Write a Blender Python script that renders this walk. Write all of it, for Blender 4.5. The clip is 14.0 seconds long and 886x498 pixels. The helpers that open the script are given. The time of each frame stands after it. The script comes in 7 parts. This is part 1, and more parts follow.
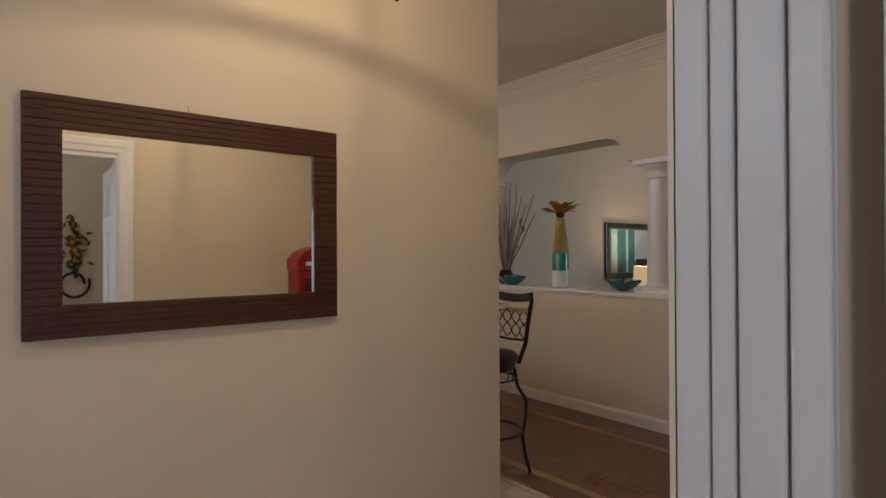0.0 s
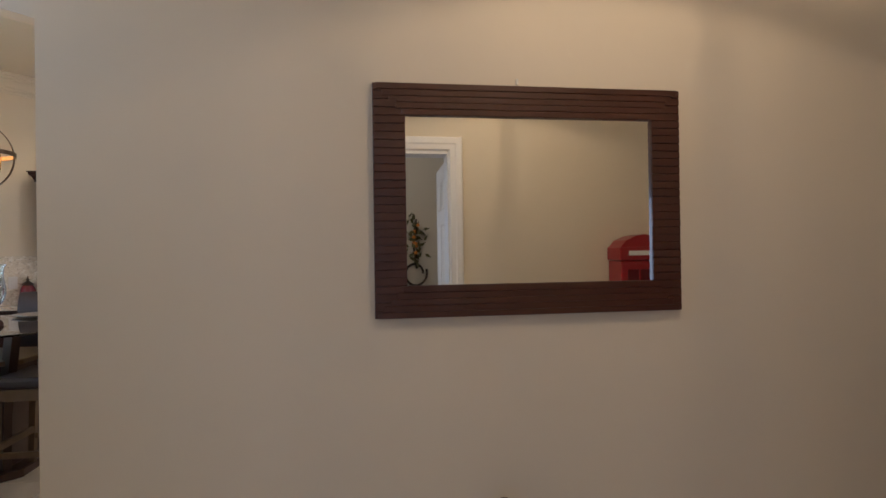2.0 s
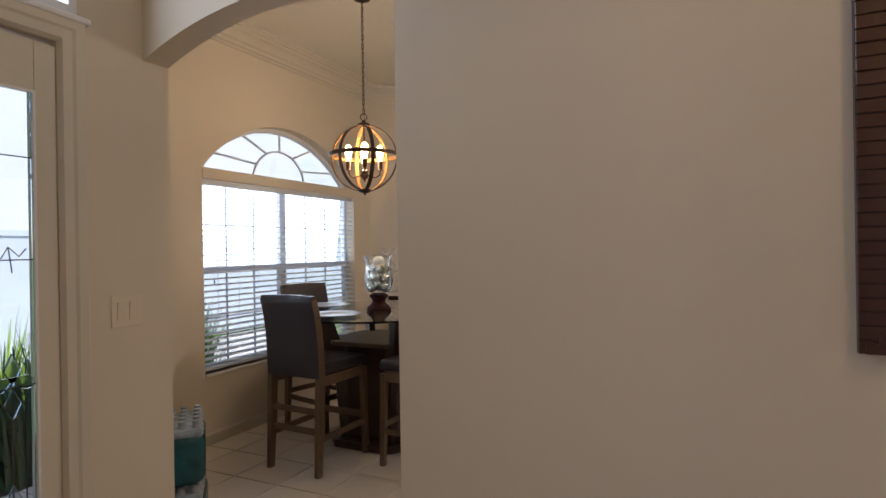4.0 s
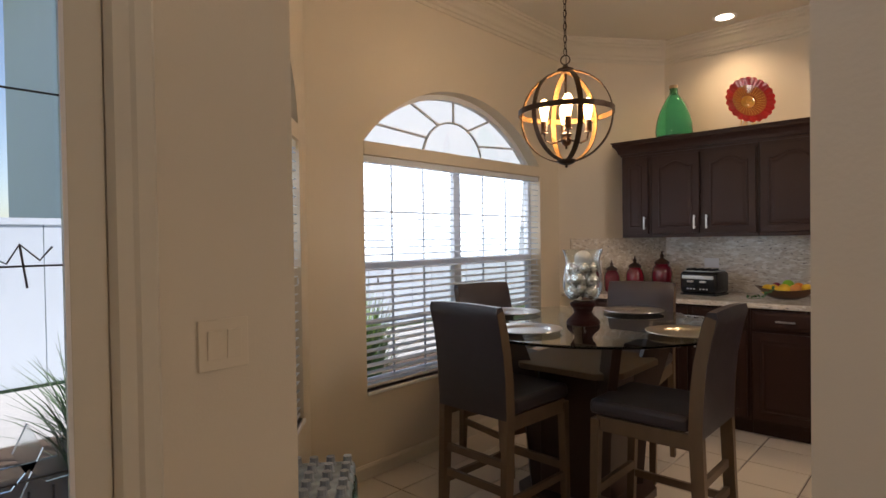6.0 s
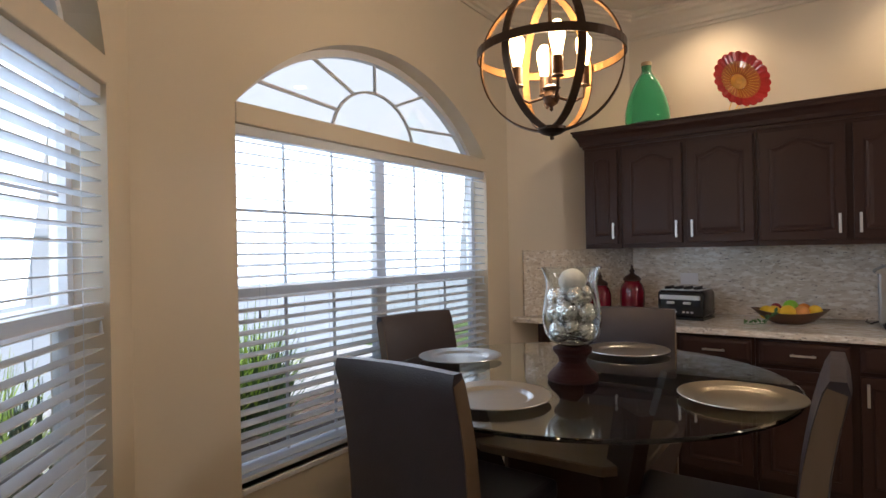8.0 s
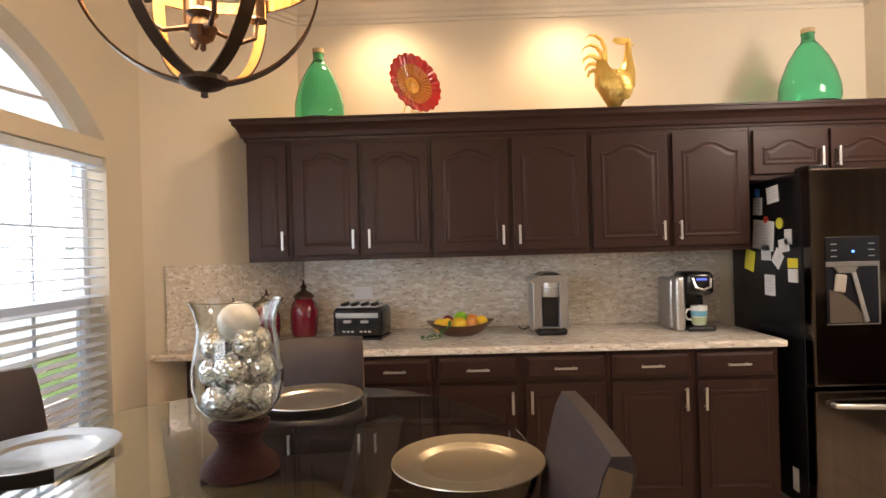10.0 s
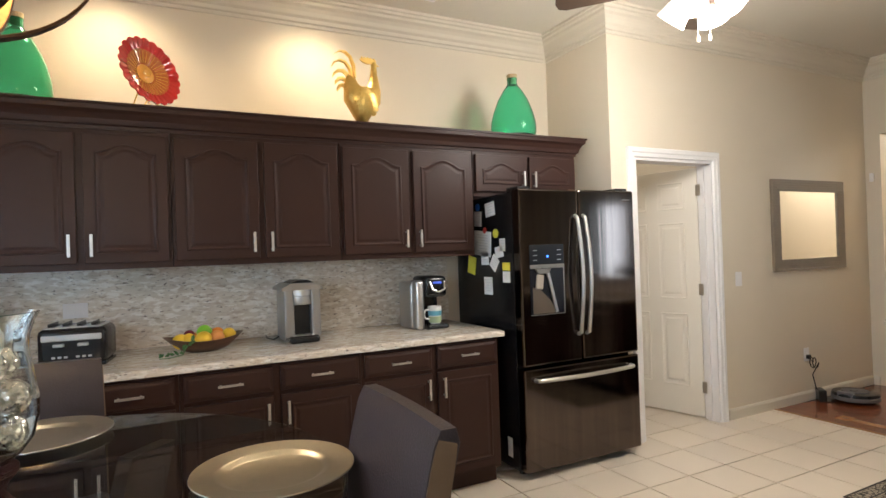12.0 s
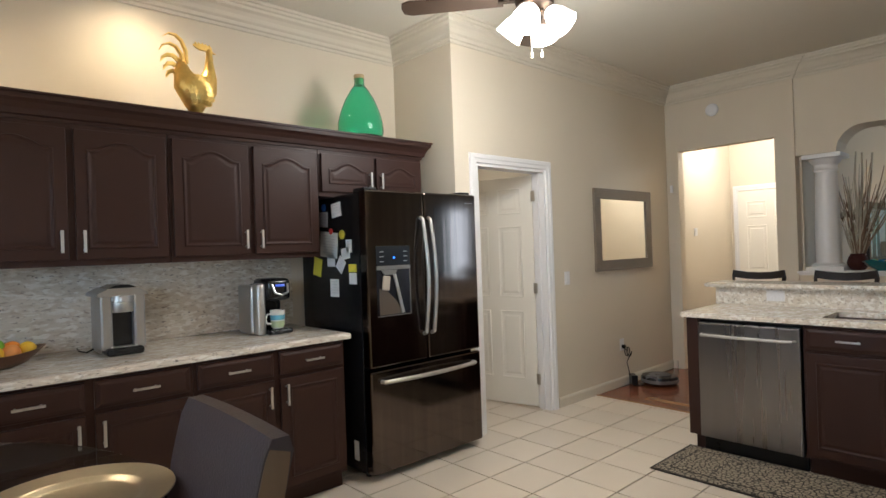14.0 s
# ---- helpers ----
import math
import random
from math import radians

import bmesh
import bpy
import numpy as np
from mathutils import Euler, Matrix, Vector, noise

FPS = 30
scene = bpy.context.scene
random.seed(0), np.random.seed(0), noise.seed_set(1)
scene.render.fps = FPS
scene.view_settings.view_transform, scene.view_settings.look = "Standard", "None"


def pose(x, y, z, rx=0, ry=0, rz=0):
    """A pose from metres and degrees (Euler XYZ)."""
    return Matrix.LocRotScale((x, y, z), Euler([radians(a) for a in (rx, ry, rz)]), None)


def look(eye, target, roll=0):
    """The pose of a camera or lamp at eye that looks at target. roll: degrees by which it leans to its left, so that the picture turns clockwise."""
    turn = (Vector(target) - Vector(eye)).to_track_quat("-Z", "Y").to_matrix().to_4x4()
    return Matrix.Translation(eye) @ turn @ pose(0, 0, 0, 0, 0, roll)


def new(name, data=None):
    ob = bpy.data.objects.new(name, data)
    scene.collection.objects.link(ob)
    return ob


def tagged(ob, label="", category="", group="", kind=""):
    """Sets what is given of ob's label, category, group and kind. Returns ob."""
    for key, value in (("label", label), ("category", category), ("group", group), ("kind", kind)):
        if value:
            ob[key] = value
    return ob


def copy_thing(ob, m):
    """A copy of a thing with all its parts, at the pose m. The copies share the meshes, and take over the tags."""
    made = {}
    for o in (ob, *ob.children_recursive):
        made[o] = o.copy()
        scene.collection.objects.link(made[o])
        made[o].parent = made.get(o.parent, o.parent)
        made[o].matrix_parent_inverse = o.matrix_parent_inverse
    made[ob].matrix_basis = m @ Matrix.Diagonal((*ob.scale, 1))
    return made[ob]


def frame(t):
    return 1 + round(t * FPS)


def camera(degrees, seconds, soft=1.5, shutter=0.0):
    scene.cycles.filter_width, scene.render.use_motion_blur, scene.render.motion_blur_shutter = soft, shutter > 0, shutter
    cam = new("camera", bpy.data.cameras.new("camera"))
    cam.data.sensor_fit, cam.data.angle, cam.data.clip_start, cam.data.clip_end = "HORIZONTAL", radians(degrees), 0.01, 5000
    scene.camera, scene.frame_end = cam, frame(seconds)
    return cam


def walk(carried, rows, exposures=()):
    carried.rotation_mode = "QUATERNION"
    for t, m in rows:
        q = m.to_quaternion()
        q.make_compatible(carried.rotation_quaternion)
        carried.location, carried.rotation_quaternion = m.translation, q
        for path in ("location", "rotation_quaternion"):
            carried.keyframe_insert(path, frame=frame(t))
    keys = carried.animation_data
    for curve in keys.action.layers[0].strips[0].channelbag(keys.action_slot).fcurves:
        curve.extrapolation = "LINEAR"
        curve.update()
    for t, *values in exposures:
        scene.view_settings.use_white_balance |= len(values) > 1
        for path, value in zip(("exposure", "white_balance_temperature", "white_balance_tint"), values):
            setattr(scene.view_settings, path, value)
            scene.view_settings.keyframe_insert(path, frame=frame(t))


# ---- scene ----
cam = camera(76.0, 14.0)
PATH = [
    (0, (-0.075, -0.212, 1.414), (1.174, 1.351, 1.423), -0.3),
    (0.5, (-0.05, -0.124, 1.416), (0.958, 1.603, 1.413), -0.3),
    (1, (-0.037, -0.061, 1.399), (0.768, 1.77, 1.398), -0.5),
    (1.5, (-0.063, 0.013, 1.392), (0.529, 1.924, 1.383), -0.6),
    (2, (-0.05, 0.091, 1.363), (0.243, 2.069, 1.369), -0.8),
    (2.5, (-0.075, 0.173, 1.366), (-0.06, 2.173, 1.365), -0.9),
    (3, (-0.105, 0.29, 1.359), (-0.413, 2.267, 1.346), -1.2),
    (3.5, (-0.152, 0.499, 1.365), (-0.786, 2.395, 1.354), -1.2),
    (4, (-0.25, 0.653, 1.354), (-1.111, 2.458, 1.353), -0.9),
    (4.2, (-0.274, 0.71, 1.361), (-1.238, 2.456, 1.357), -0.8),
    (6.3, (-1.031, 1.54, 1.385), (-2.39, 3.007, 1.356), -0.9),
    (6.5, (-1.086, 1.633, 1.401), (-2.448, 3.098, 1.377), -0.9),
    (7, (-1.246, 1.832, 1.384), (-2.594, 3.309, 1.371), -1.0),
    (7.2, (-1.322, 1.915, 1.381), (-2.657, 3.404, 1.371), -1.0),
    (9.3, (-1.909, 2.629, 1.39), (-2.38, 4.572, 1.378), -1.5),
    (9.5, (-1.887, 2.698, 1.406), (-2.245, 4.666, 1.388), -1.5),
    (10, (-1.888, 2.783, 1.417), (-1.924, 4.782, 1.417), -1.6),
    (10.5, (-1.952, 2.804, 1.412), (-1.634, 4.778, 1.421), -1.7),
    (11, (-2.033, 2.8, 1.4), (-1.439, 4.709, 1.409), -1.7),
    (11.5, (-2.076, 2.795, 1.403), (-1.299, 4.638, 1.409), -1.9),
    (12, (-2.09, 2.782, 1.397), (-1.179, 4.563, 1.408), -2.0),
    (12.5, (-2.089, 2.756, 1.394), (-1.055, 4.468, 1.405), -2.0),
    (13, (-2.084, 2.751, 1.383), (-0.927, 4.382, 1.396), -2.1),
    (13.5, (-2.074, 2.759, 1.393), (-0.814, 4.312, 1.397), -2.0),
    (14, (-2.06, 2.784, 1.388), (-0.719, 4.268, 1.39), -2.0),
]
EXPOSURES = [(0, 0.60, 6100, 15), (0.5, 0.55, 6650, 14), (1.5, 0.52, 6150, 15), (3, 0.66, 5400, 15), (3.5, 0.5, 5600, 17), (4.2, 0.36, 6200, 18), (6.5, 0.25, 6500, 20), (7.2, 0.28, 6100, 18), (9.3, 0.4, 6200, 18), (9.6, 0.68, 6500, 18),
             (10, 1.12, 6900, 20), (11, 1.24, 6400, 14), (12, 1.08, 5900, 10), (13, 0.92, 5600, 8), (14, 0.76, 5600, 8)]
walk(cam, [(t, look(eye, target, roll)) for t, eye, target, roll in PATH], EXPOSURES)

# ---- world, sun and daylight ----
world = bpy.data.worlds.new("world")
scene.world = world
world.use_nodes = True
wn = world.node_tree.nodes
sky = wn.new("ShaderNodeTexSky")
sky.sky_type, sky.sun_disc = "NISHITA", False
sky.sun_elevation, sky.sun_rotation = radians(64), radians(73)
world.node_tree.links.new(sky.outputs[0], wn["Background"].inputs[0])
wn["Background"].inputs[1].default_value = 0.15
sun = new("sun", bpy.data.lights.new("sun", "SUN"))
sun.data.energy, sun.data.angle, sun.data.color = 5.0, radians(0.5), (1.0, 0.95, 0.86)
sun.matrix_world = look((0, 0, 10), (-6.0, -1.8, -2.8))


def lamp(kind, eye, target, watts, colour, size=0.1, size_y=None, spot=None, blend=0.5):
    d = bpy.data.lights.new(kind.lower() + "_light", kind)
    d.energy, d.color = watts, colour
    if kind == "AREA":
        d.size = size
        if size_y:
            d.shape, d.size_y = "RECTANGLE", size_y
    else:
        d.shadow_soft_size = size
    if kind == "SPOT":
        d.spot_size, d.spot_blend = radians(spot), blend
    ob = new(d.name, d)
    ob.matrix_world = look(eye, target)
    return ob


WARM = (1.0, 0.74, 0.44)
SOFT = (1.0, 0.90, 0.77)
DAY = (0.78, 0.89, 1.0)
# daylight: the upper sashes of the nook windows, the living room window
lamp("AREA", (-3.63, 4.43, 1.56), (0, 4.42, 1.2), 10, DAY, 1.75, 0.62)
lamp("AREA", (-3.10, 2.52, 1.56), (-1.2, 4.42, 1.2), 7, DAY, 0.95, 0.62)
lamp("AREA", (7.6, -1.49, 1.4), (6.6, 3, 1.3), 40, DAY, 1.35, 1.9)
# added bluish fill before the closed study wall, which has no window
lamp("AREA", (-1.2, -2.93, 1.4), (-0.2, 3, 1.4), 14, (0.64, 0.76, 1.0), 1.4, 1.2)
# transom daylight, from a lamp set inside the unpierced wall
lamp("AREA", (-2.12, 1.22, 2.39), (1.0, 1.2, 1.8), 5, DAY, 1.15, 0.40)
# recessed downlights over the wall cabinets
for x in (-2.27, -1.15):
    lamp("SPOT", (x, 6.10, 3.02), (x, 6.16, 0), 26, WARM, 0.05, spot=135, blend=1.0)
# chandelier, ceiling fan, entry and living room lamps
lamp("POINT", (-2.36, 3.87, 2.0), (0, 0, 0), 16, WARM, 0.10)
lamp("POINT", (0.43, 4.72, 2.42), (0, 0, 0), 43, SOFT, 0.26)
lamp("POINT", (0.80, 1.08, 2.60), (0, 0, 0), 14, WARM, 0.018)
# next three: added fill points in hall, pantry and study, without fixtures
lamp("POINT", (5.3, 5.3, 2.7), (0, 0, 0), 30, (1.0, 0.90, 0.76), 0.12)
lamp("POINT", (1.7, 6.8, 2.6), (0, 0, 0), 7, SOFT, 0.12)
lamp("POINT", (0.0, -1.6, 2.7), (0, 0, 0), 7, SOFT, 0.12)
lamp("POINT", (6.85, 4.08, 1.08), (0, 0, 0), 9, WARM, 0.08)
lamp("POINT", (8.05, 3.34, 1.08), (0, 0, 0), 9, WARM, 0.08)


# ---- materials ----
def mat(name, colour, rough=0.5, metal=0.0, grain=0.06, scale=8.0, bump=0.0, bscale=120.0, glass=0.0, ior=1.45, emit=0.0, coat=0.0, spread=0.0, stretch=(1, 1, 1)):
    m = bpy.data.materials.new(name)
    m.use_nodes = True
    nt = m.node_tree
    b = nt.nodes["Principled BSDF"]
    b.inputs["Roughness"].default_value, b.inputs["Metallic"].default_value = rough, metal
    b.inputs["Transmission Weight"].default_value, b.inputs["IOR"].default_value = glass, ior
    b.inputs["Coat Weight"].default_value = coat
    b.inputs["Base Color"].default_value = (*colour, 1)
    if emit:
        b.inputs["Emission Color"].default_value, b.inputs["Emission Strength"].default_value = (*colour, 1), emit
    tc = nt.nodes.new("ShaderNodeTexCoord")
    mp = nt.nodes.new("ShaderNodeMapping")
    mp.inputs["Scale"].default_value = stretch
    nt.links.new(tc.outputs["Object"], mp.inputs[0])
    m["vec"] = mp.name
    if grain:
        n1 = nt.nodes.new("ShaderNodeTexNoise")
        n1.inputs["Scale"].default_value, n1.inputs["Detail"].default_value = scale, 5
        nt.links.new(mp.outputs[0], n1.inputs["Vector"])
        mix = nt.nodes.new("ShaderNodeMix")
        mix.data_type = "RGBA"
        mix.inputs[6].default_value = (*[c * (1 - grain) for c in colour], 1)
        mix.inputs[7].default_value = (*[min(1, c * (1 + grain)) for c in colour], 1)
        nt.links.new(n1.outputs[0], mix.inputs[0])
        out = mix.outputs[2]
        if spread:
            oi = nt.nodes.new("ShaderNodeObjectInfo")
            hs = nt.nodes.new("ShaderNodeHueSaturation")
            mr = nt.nodes.new("ShaderNodeMapRange")
            mr.inputs[3].default_value, mr.inputs[4].default_value = 1 - spread, 1 + spread
            nt.links.new(oi.outputs["Random"], mr.inputs[0])
            nt.links.new(mr.outputs[0], hs.inputs["Value"])
            nt.links.new(out, hs.inputs["Color"])
            out = hs.outputs[0]
        nt.links.new(out, b.inputs["Base Color"])
        rr = nt.nodes.new("ShaderNodeMapRange")
        rr.inputs[3].default_value, rr.inputs[4].default_value = max(0, rough * 0.85), min(1, rough * 1.15)
        nt.links.new(n1.outputs[0], rr.inputs[0])
        nt.links.new(rr.outputs[0], b.inputs["Roughness"])
    if bump:
        n2 = nt.nodes.new("ShaderNodeTexNoise")
        n2.inputs["Scale"].default_value, n2.inputs["Detail"].default_value = bscale, 3
        nt.links.new(mp.outputs[0], n2.inputs["Vector"])
        bp = nt.nodes.new("ShaderNodeBump")
        bp.inputs["Strength"].default_value, bp.inputs["Distance"].default_value = bump, 0.004
        nt.links.new(n2.outputs[0], bp.inputs["Height"])
        nt.links.new(bp.outputs[0], b.inputs["Normal"])
    return m


def speckled(name, base, tones, rough):
    """Polished stone: cloudy ground with flecks at two sizes."""
    m = mat(name, base, rough, grain=0.15, scale=5)
    nt = m.node_tree
    b = nt.nodes["Principled BSDF"]
    vec = nt.nodes[m["vec"]].outputs[0]
    src = b.inputs["Base Color"].links[0].from_socket
    for scale, colour, lo, hi in tones:
        n = nt.nodes.new("ShaderNodeTexNoise")
        n.inputs["Scale"].default_value, n.inputs["Detail"].default_value, n.inputs["Distortion"].default_value = scale, 4, 0.6
        nt.links.new(vec, n.inputs["Vector"])
        mr = nt.nodes.new("ShaderNodeMapRange")
        mr.inputs[1].default_value, mr.inputs[2].default_value = lo, hi
        nt.links.new(n.outputs[0], mr.inputs[0])
        mix = nt.nodes.new("ShaderNodeMix")
        mix.data_type = "RGBA"
        mix.inputs[7].default_value = (*colour, 1)
        nt.links.new(mr.outputs[0], mix.inputs[0])
        nt.links.new(src, mix.inputs[6])
        src = mix.outputs[2]
    nt.links.new(src, b.inputs["Base Color"])
    return m


PAINT = mat("cream_wall_paint", (0.66, 0.584, 0.464), 0.62, grain=0.035, scale=1.6, bump=0.08, bscale=190)
CROWN = mat("cream_molding_paint", (0.63, 0.575, 0.47), 0.5, grain=0.03, scale=3)
CEIL = mat("white_ceiling_paint", (0.66, 0.62, 0.53), 0.8, grain=0.03, scale=2, bump=0.3, bscale=90)
TRIM = mat("white_trim_paint", (0.77, 0.755, 0.75), 0.35, grain=0.02, scale=5)
DOORP = mat("white_door_paint", (0.80, 0.76, 0.68), 0.4, grain=0.02, scale=4)
TILE = mat("beige_floor_tile", (0.66, 0.58, 0.48), 0.3, grain=0.03, scale=2.2, spread=0.05)
GROUT = mat("brown_grout", (0.17, 0.12, 0.09), 0.85, grain=0.15, scale=30)
WOODF = mat("cherry_wood_floor", (0.17, 0.048, 0.018), 0.22, grain=0.3, scale=6, stretch=(1, 14, 1), coat=0.3, spread=0.12)
WOODL = mat("maple_inlay", (0.36, 0.21, 0.10), 0.25, grain=0.12, scale=8, stretch=(1, 10, 1))
CAB = mat("espresso_cabinet_paint", (0.036, 0.0158, 0.0116), 0.42, grain=0.12, scale=3, bump=0.04, bscale=40, coat=0.0)
CAB.node_tree.nodes["Principled BSDF"].inputs["Specular IOR Level"].default_value = 0.28
GRANITE = speckled("speckled_cream_granite", (0.69, 0.625, 0.53), ((22, (0.56, 0.47, 0.37), 0.52, 0.74), (60, (0.42, 0.35, 0.28), 0.56, 0.68), (38, (0.84, 0.80, 0.73), 0.50, 0.62), (75, (0.18, 0.15, 0.13), 0.63, 0.71)), 0.16)
GRANITE.node_tree.nodes[GRANITE["vec"]].inputs["Scale"].default_value = (0.45, 0.9, 1.25)
STEEL = mat("brushed_steel", (0.60, 0.59, 0.57), 0.38, 1.0, grain=0.02, scale=6)
BLACKSTEEL = mat("black_stainless_steel", (0.115, 0.094, 0.082), 0.10, 1.0, grain=0.25, scale=26, stretch=(1, 1, 0.03), bump=0.05, bscale=30)
BLACKP = mat("black_enamel", (0.012, 0.012, 0.013), 0.22, grain=0.1)
MIRROR = mat("mirror_glass", (0.93, 0.94, 0.92), 0.015, 1.0, grain=0)
GLASS = mat("clear_glass", (0.93, 0.97, 0.96), 0.01, grain=0, glass=1.0, ior=1.45)
BLIND = mat("white_blind_slat", (0.66, 0.70, 0.75), 0.45, grain=0.03)
WINP = mat("white_vinyl", (0.75, 0.76, 0.78), 0.4, grain=0.03)
BRONZE = mat("dark_bronze", (0.055, 0.038, 0.028), 0.42, 0.85, grain=0.2, scale=20)
MIRF = mat("mahogany_mirror_frame", (0.062, 0.022, 0.014), 0.3, grain=0.3, scale=12, coat=0.35)


# ---- mesh helpers ----
def finish(name, bm, material, parent=None, smooth=False):
    me = bpy.data.meshes.new(name)
    bmesh.ops.recalc_face_normals(bm, faces=bm.faces)
    if smooth:
        for f in bm.faces:
            f.smooth = True
        for e in bm.edges:
            if len(e.link_faces) == 2 and e.calc_face_angle(0) > 0.6:
                e.smooth = False
    bm.to_mesh(me)
    bm.free()
    me.materials.append(material)
    ob = new(name, me)
    ob.parent = parent
    return ob


def part(name, bm, material, parent, label="", smooth=False, kind=""):
    return tagged(finish(name, bm, material, parent, smooth), label, kind=kind)


def structure(name, bm, material, smooth=False, label=""):
    return tagged(finish(name, bm, material, None, smooth), label, kind="structure")


def thing(name, m, label, category, group=""):
    ob = new(name)
    ob.empty_display_size = 0.1
    ob.matrix_basis = m
    return tagged(ob, label, category, group)


def box(x0, x1, y0, y1, z0, z1, bevel=0.0, bm=None, segs=2):
    out = bm or bmesh.new()
    b = bmesh.new() if bevel else out
    vs = [b.verts.new((x, y, z)) for x in (x0, x1) for y in (y0, y1) for z in (z0, z1)]
    for f in ((0, 1, 3, 2), (4, 6, 7, 5), (0, 4, 5, 1), (2, 3, 7, 6), (0, 2, 6, 4), (1, 5, 7, 3)):
        b.faces.new([vs[i] for i in f])
    if bevel:
        bmesh.ops.bevel(b, geom=b.edges[:], offset=bevel, segments=segs, affect="EDGES", profile=0.5)
        tmp = bpy.data.meshes.new("tmp")
        b.to_mesh(tmp)
        b.free()
        out.from_mesh(tmp)
        bpy.data.meshes.remove(tmp)
    return out


def join(out, b, m=None):
    if m is not None:
        b.transform(m)
    tmp = bpy.data.meshes.new("tmp")
    b.to_mesh(tmp)
    b.free()
    out.from_mesh(tmp)
    bpy.data.meshes.remove(tmp)
    return out


def lathe(profile, n=28, bm=None, centre=(0, 0, 0), closed=False, squash=1.0):
    """Turn a profile of (radius, height) round the z axis."""
    bm = bm or bmesh.new()
    rings = []
    for r, z in profile:
        if r < 1e-5:
            rings.append([bm.verts.new((centre[0], centre[1], centre[2] + z))])
        else:
            rings.append([bm.verts.new((centre[0] + r * math.cos(2 * math.pi * i / n), centre[1] + squash * r * math.sin(2 * math.pi * i / n), centre[2] + z)) for i in range(n)])
    pairs = list(zip(rings, rings[1:])) + ([(rings[-1], rings[0])] if closed else [])
    for a, b in pairs:
        for i in range(n):
            j = (i + 1) % n
            if len(a) == 1 and len(b) == 1:
                continue
            if len(a) == 1:
                bm.faces.new((a[0], b[j], b[i]))
            elif len(b) == 1:
                bm.faces.new((a[i], a[j], b[0]))
            else:
                bm.faces.new((a[i], a[j], b[j], b[i]))
    return bm


def tube(points, r, n=8, bm=None, flat=None, closed=False, taper=None):
    """A round (or flat, by flat=(width, height)) bar along points."""
    bm = bm or bmesh.new()
    pts = [Vector(p) for p in points]
    rings = []
    last = None
    k = len(pts)
    for i, p in enumerate(pts):
        d = (pts[(i + 1) % k] - pts[i - 1]) if closed else (pts[min(i + 1, k - 1)] - pts[max(i - 1, 0)])
        d.normalize()
        if last is None:
            side = d.cross(Vector((0, 0, 1)))
            if side.length < 0.2:
                side = d.cross(Vector((0, 1, 0)))
        else:
            side = last - d * last.dot(d)
        side.normalize()
        last = side
        up = side.cross(d)
        rr = r * (taper[i] if taper else 1)
        if flat:
            w, h = flat
            s = taper[i] if taper else 1
            rings.append([bm.verts.new(p + side * a * w / 2 * s + up * b * h / 2 * s) for a, b in ((-1, -1), (1, -1), (1, 1), (-1, 1))])
        else:
            rings.append([bm.verts.new(p + side * rr * math.cos(2 * math.pi * j / n) + up * rr * math.sin(2 * math.pi * j / n)) for j in range(n)])
    m = len(rings[0])
    for a, b in list(zip(rings, rings[1:])) + ([(rings[-1], rings[0])] if closed else []):
        for j in range(m):
            bm.faces.new((a[j], a[(j + 1) % m], b[(j + 1) % m], b[j]))
    if not closed:
        bm.faces.new(rings[0])
        bm.faces.new(rings[-1][::-1])
    return bm


def prism(outline, y0, y1, bm=None):
    """An outline of (x, z) points, deep from y0 to y1."""
    bm = bm or bmesh.new()
    a = [bm.verts.new((x, y0, z)) for x, z in outline]
    b = [bm.verts.new((x, y1, z)) for x, z in outline]
    k = len(a)
    for i in range(k):
        bm.faces.new((a[i], a[(i + 1) % k], b[(i + 1) % k], b[i]))
    bm.faces.new(a[::-1])
    bm.faces.new(b)
    return bm


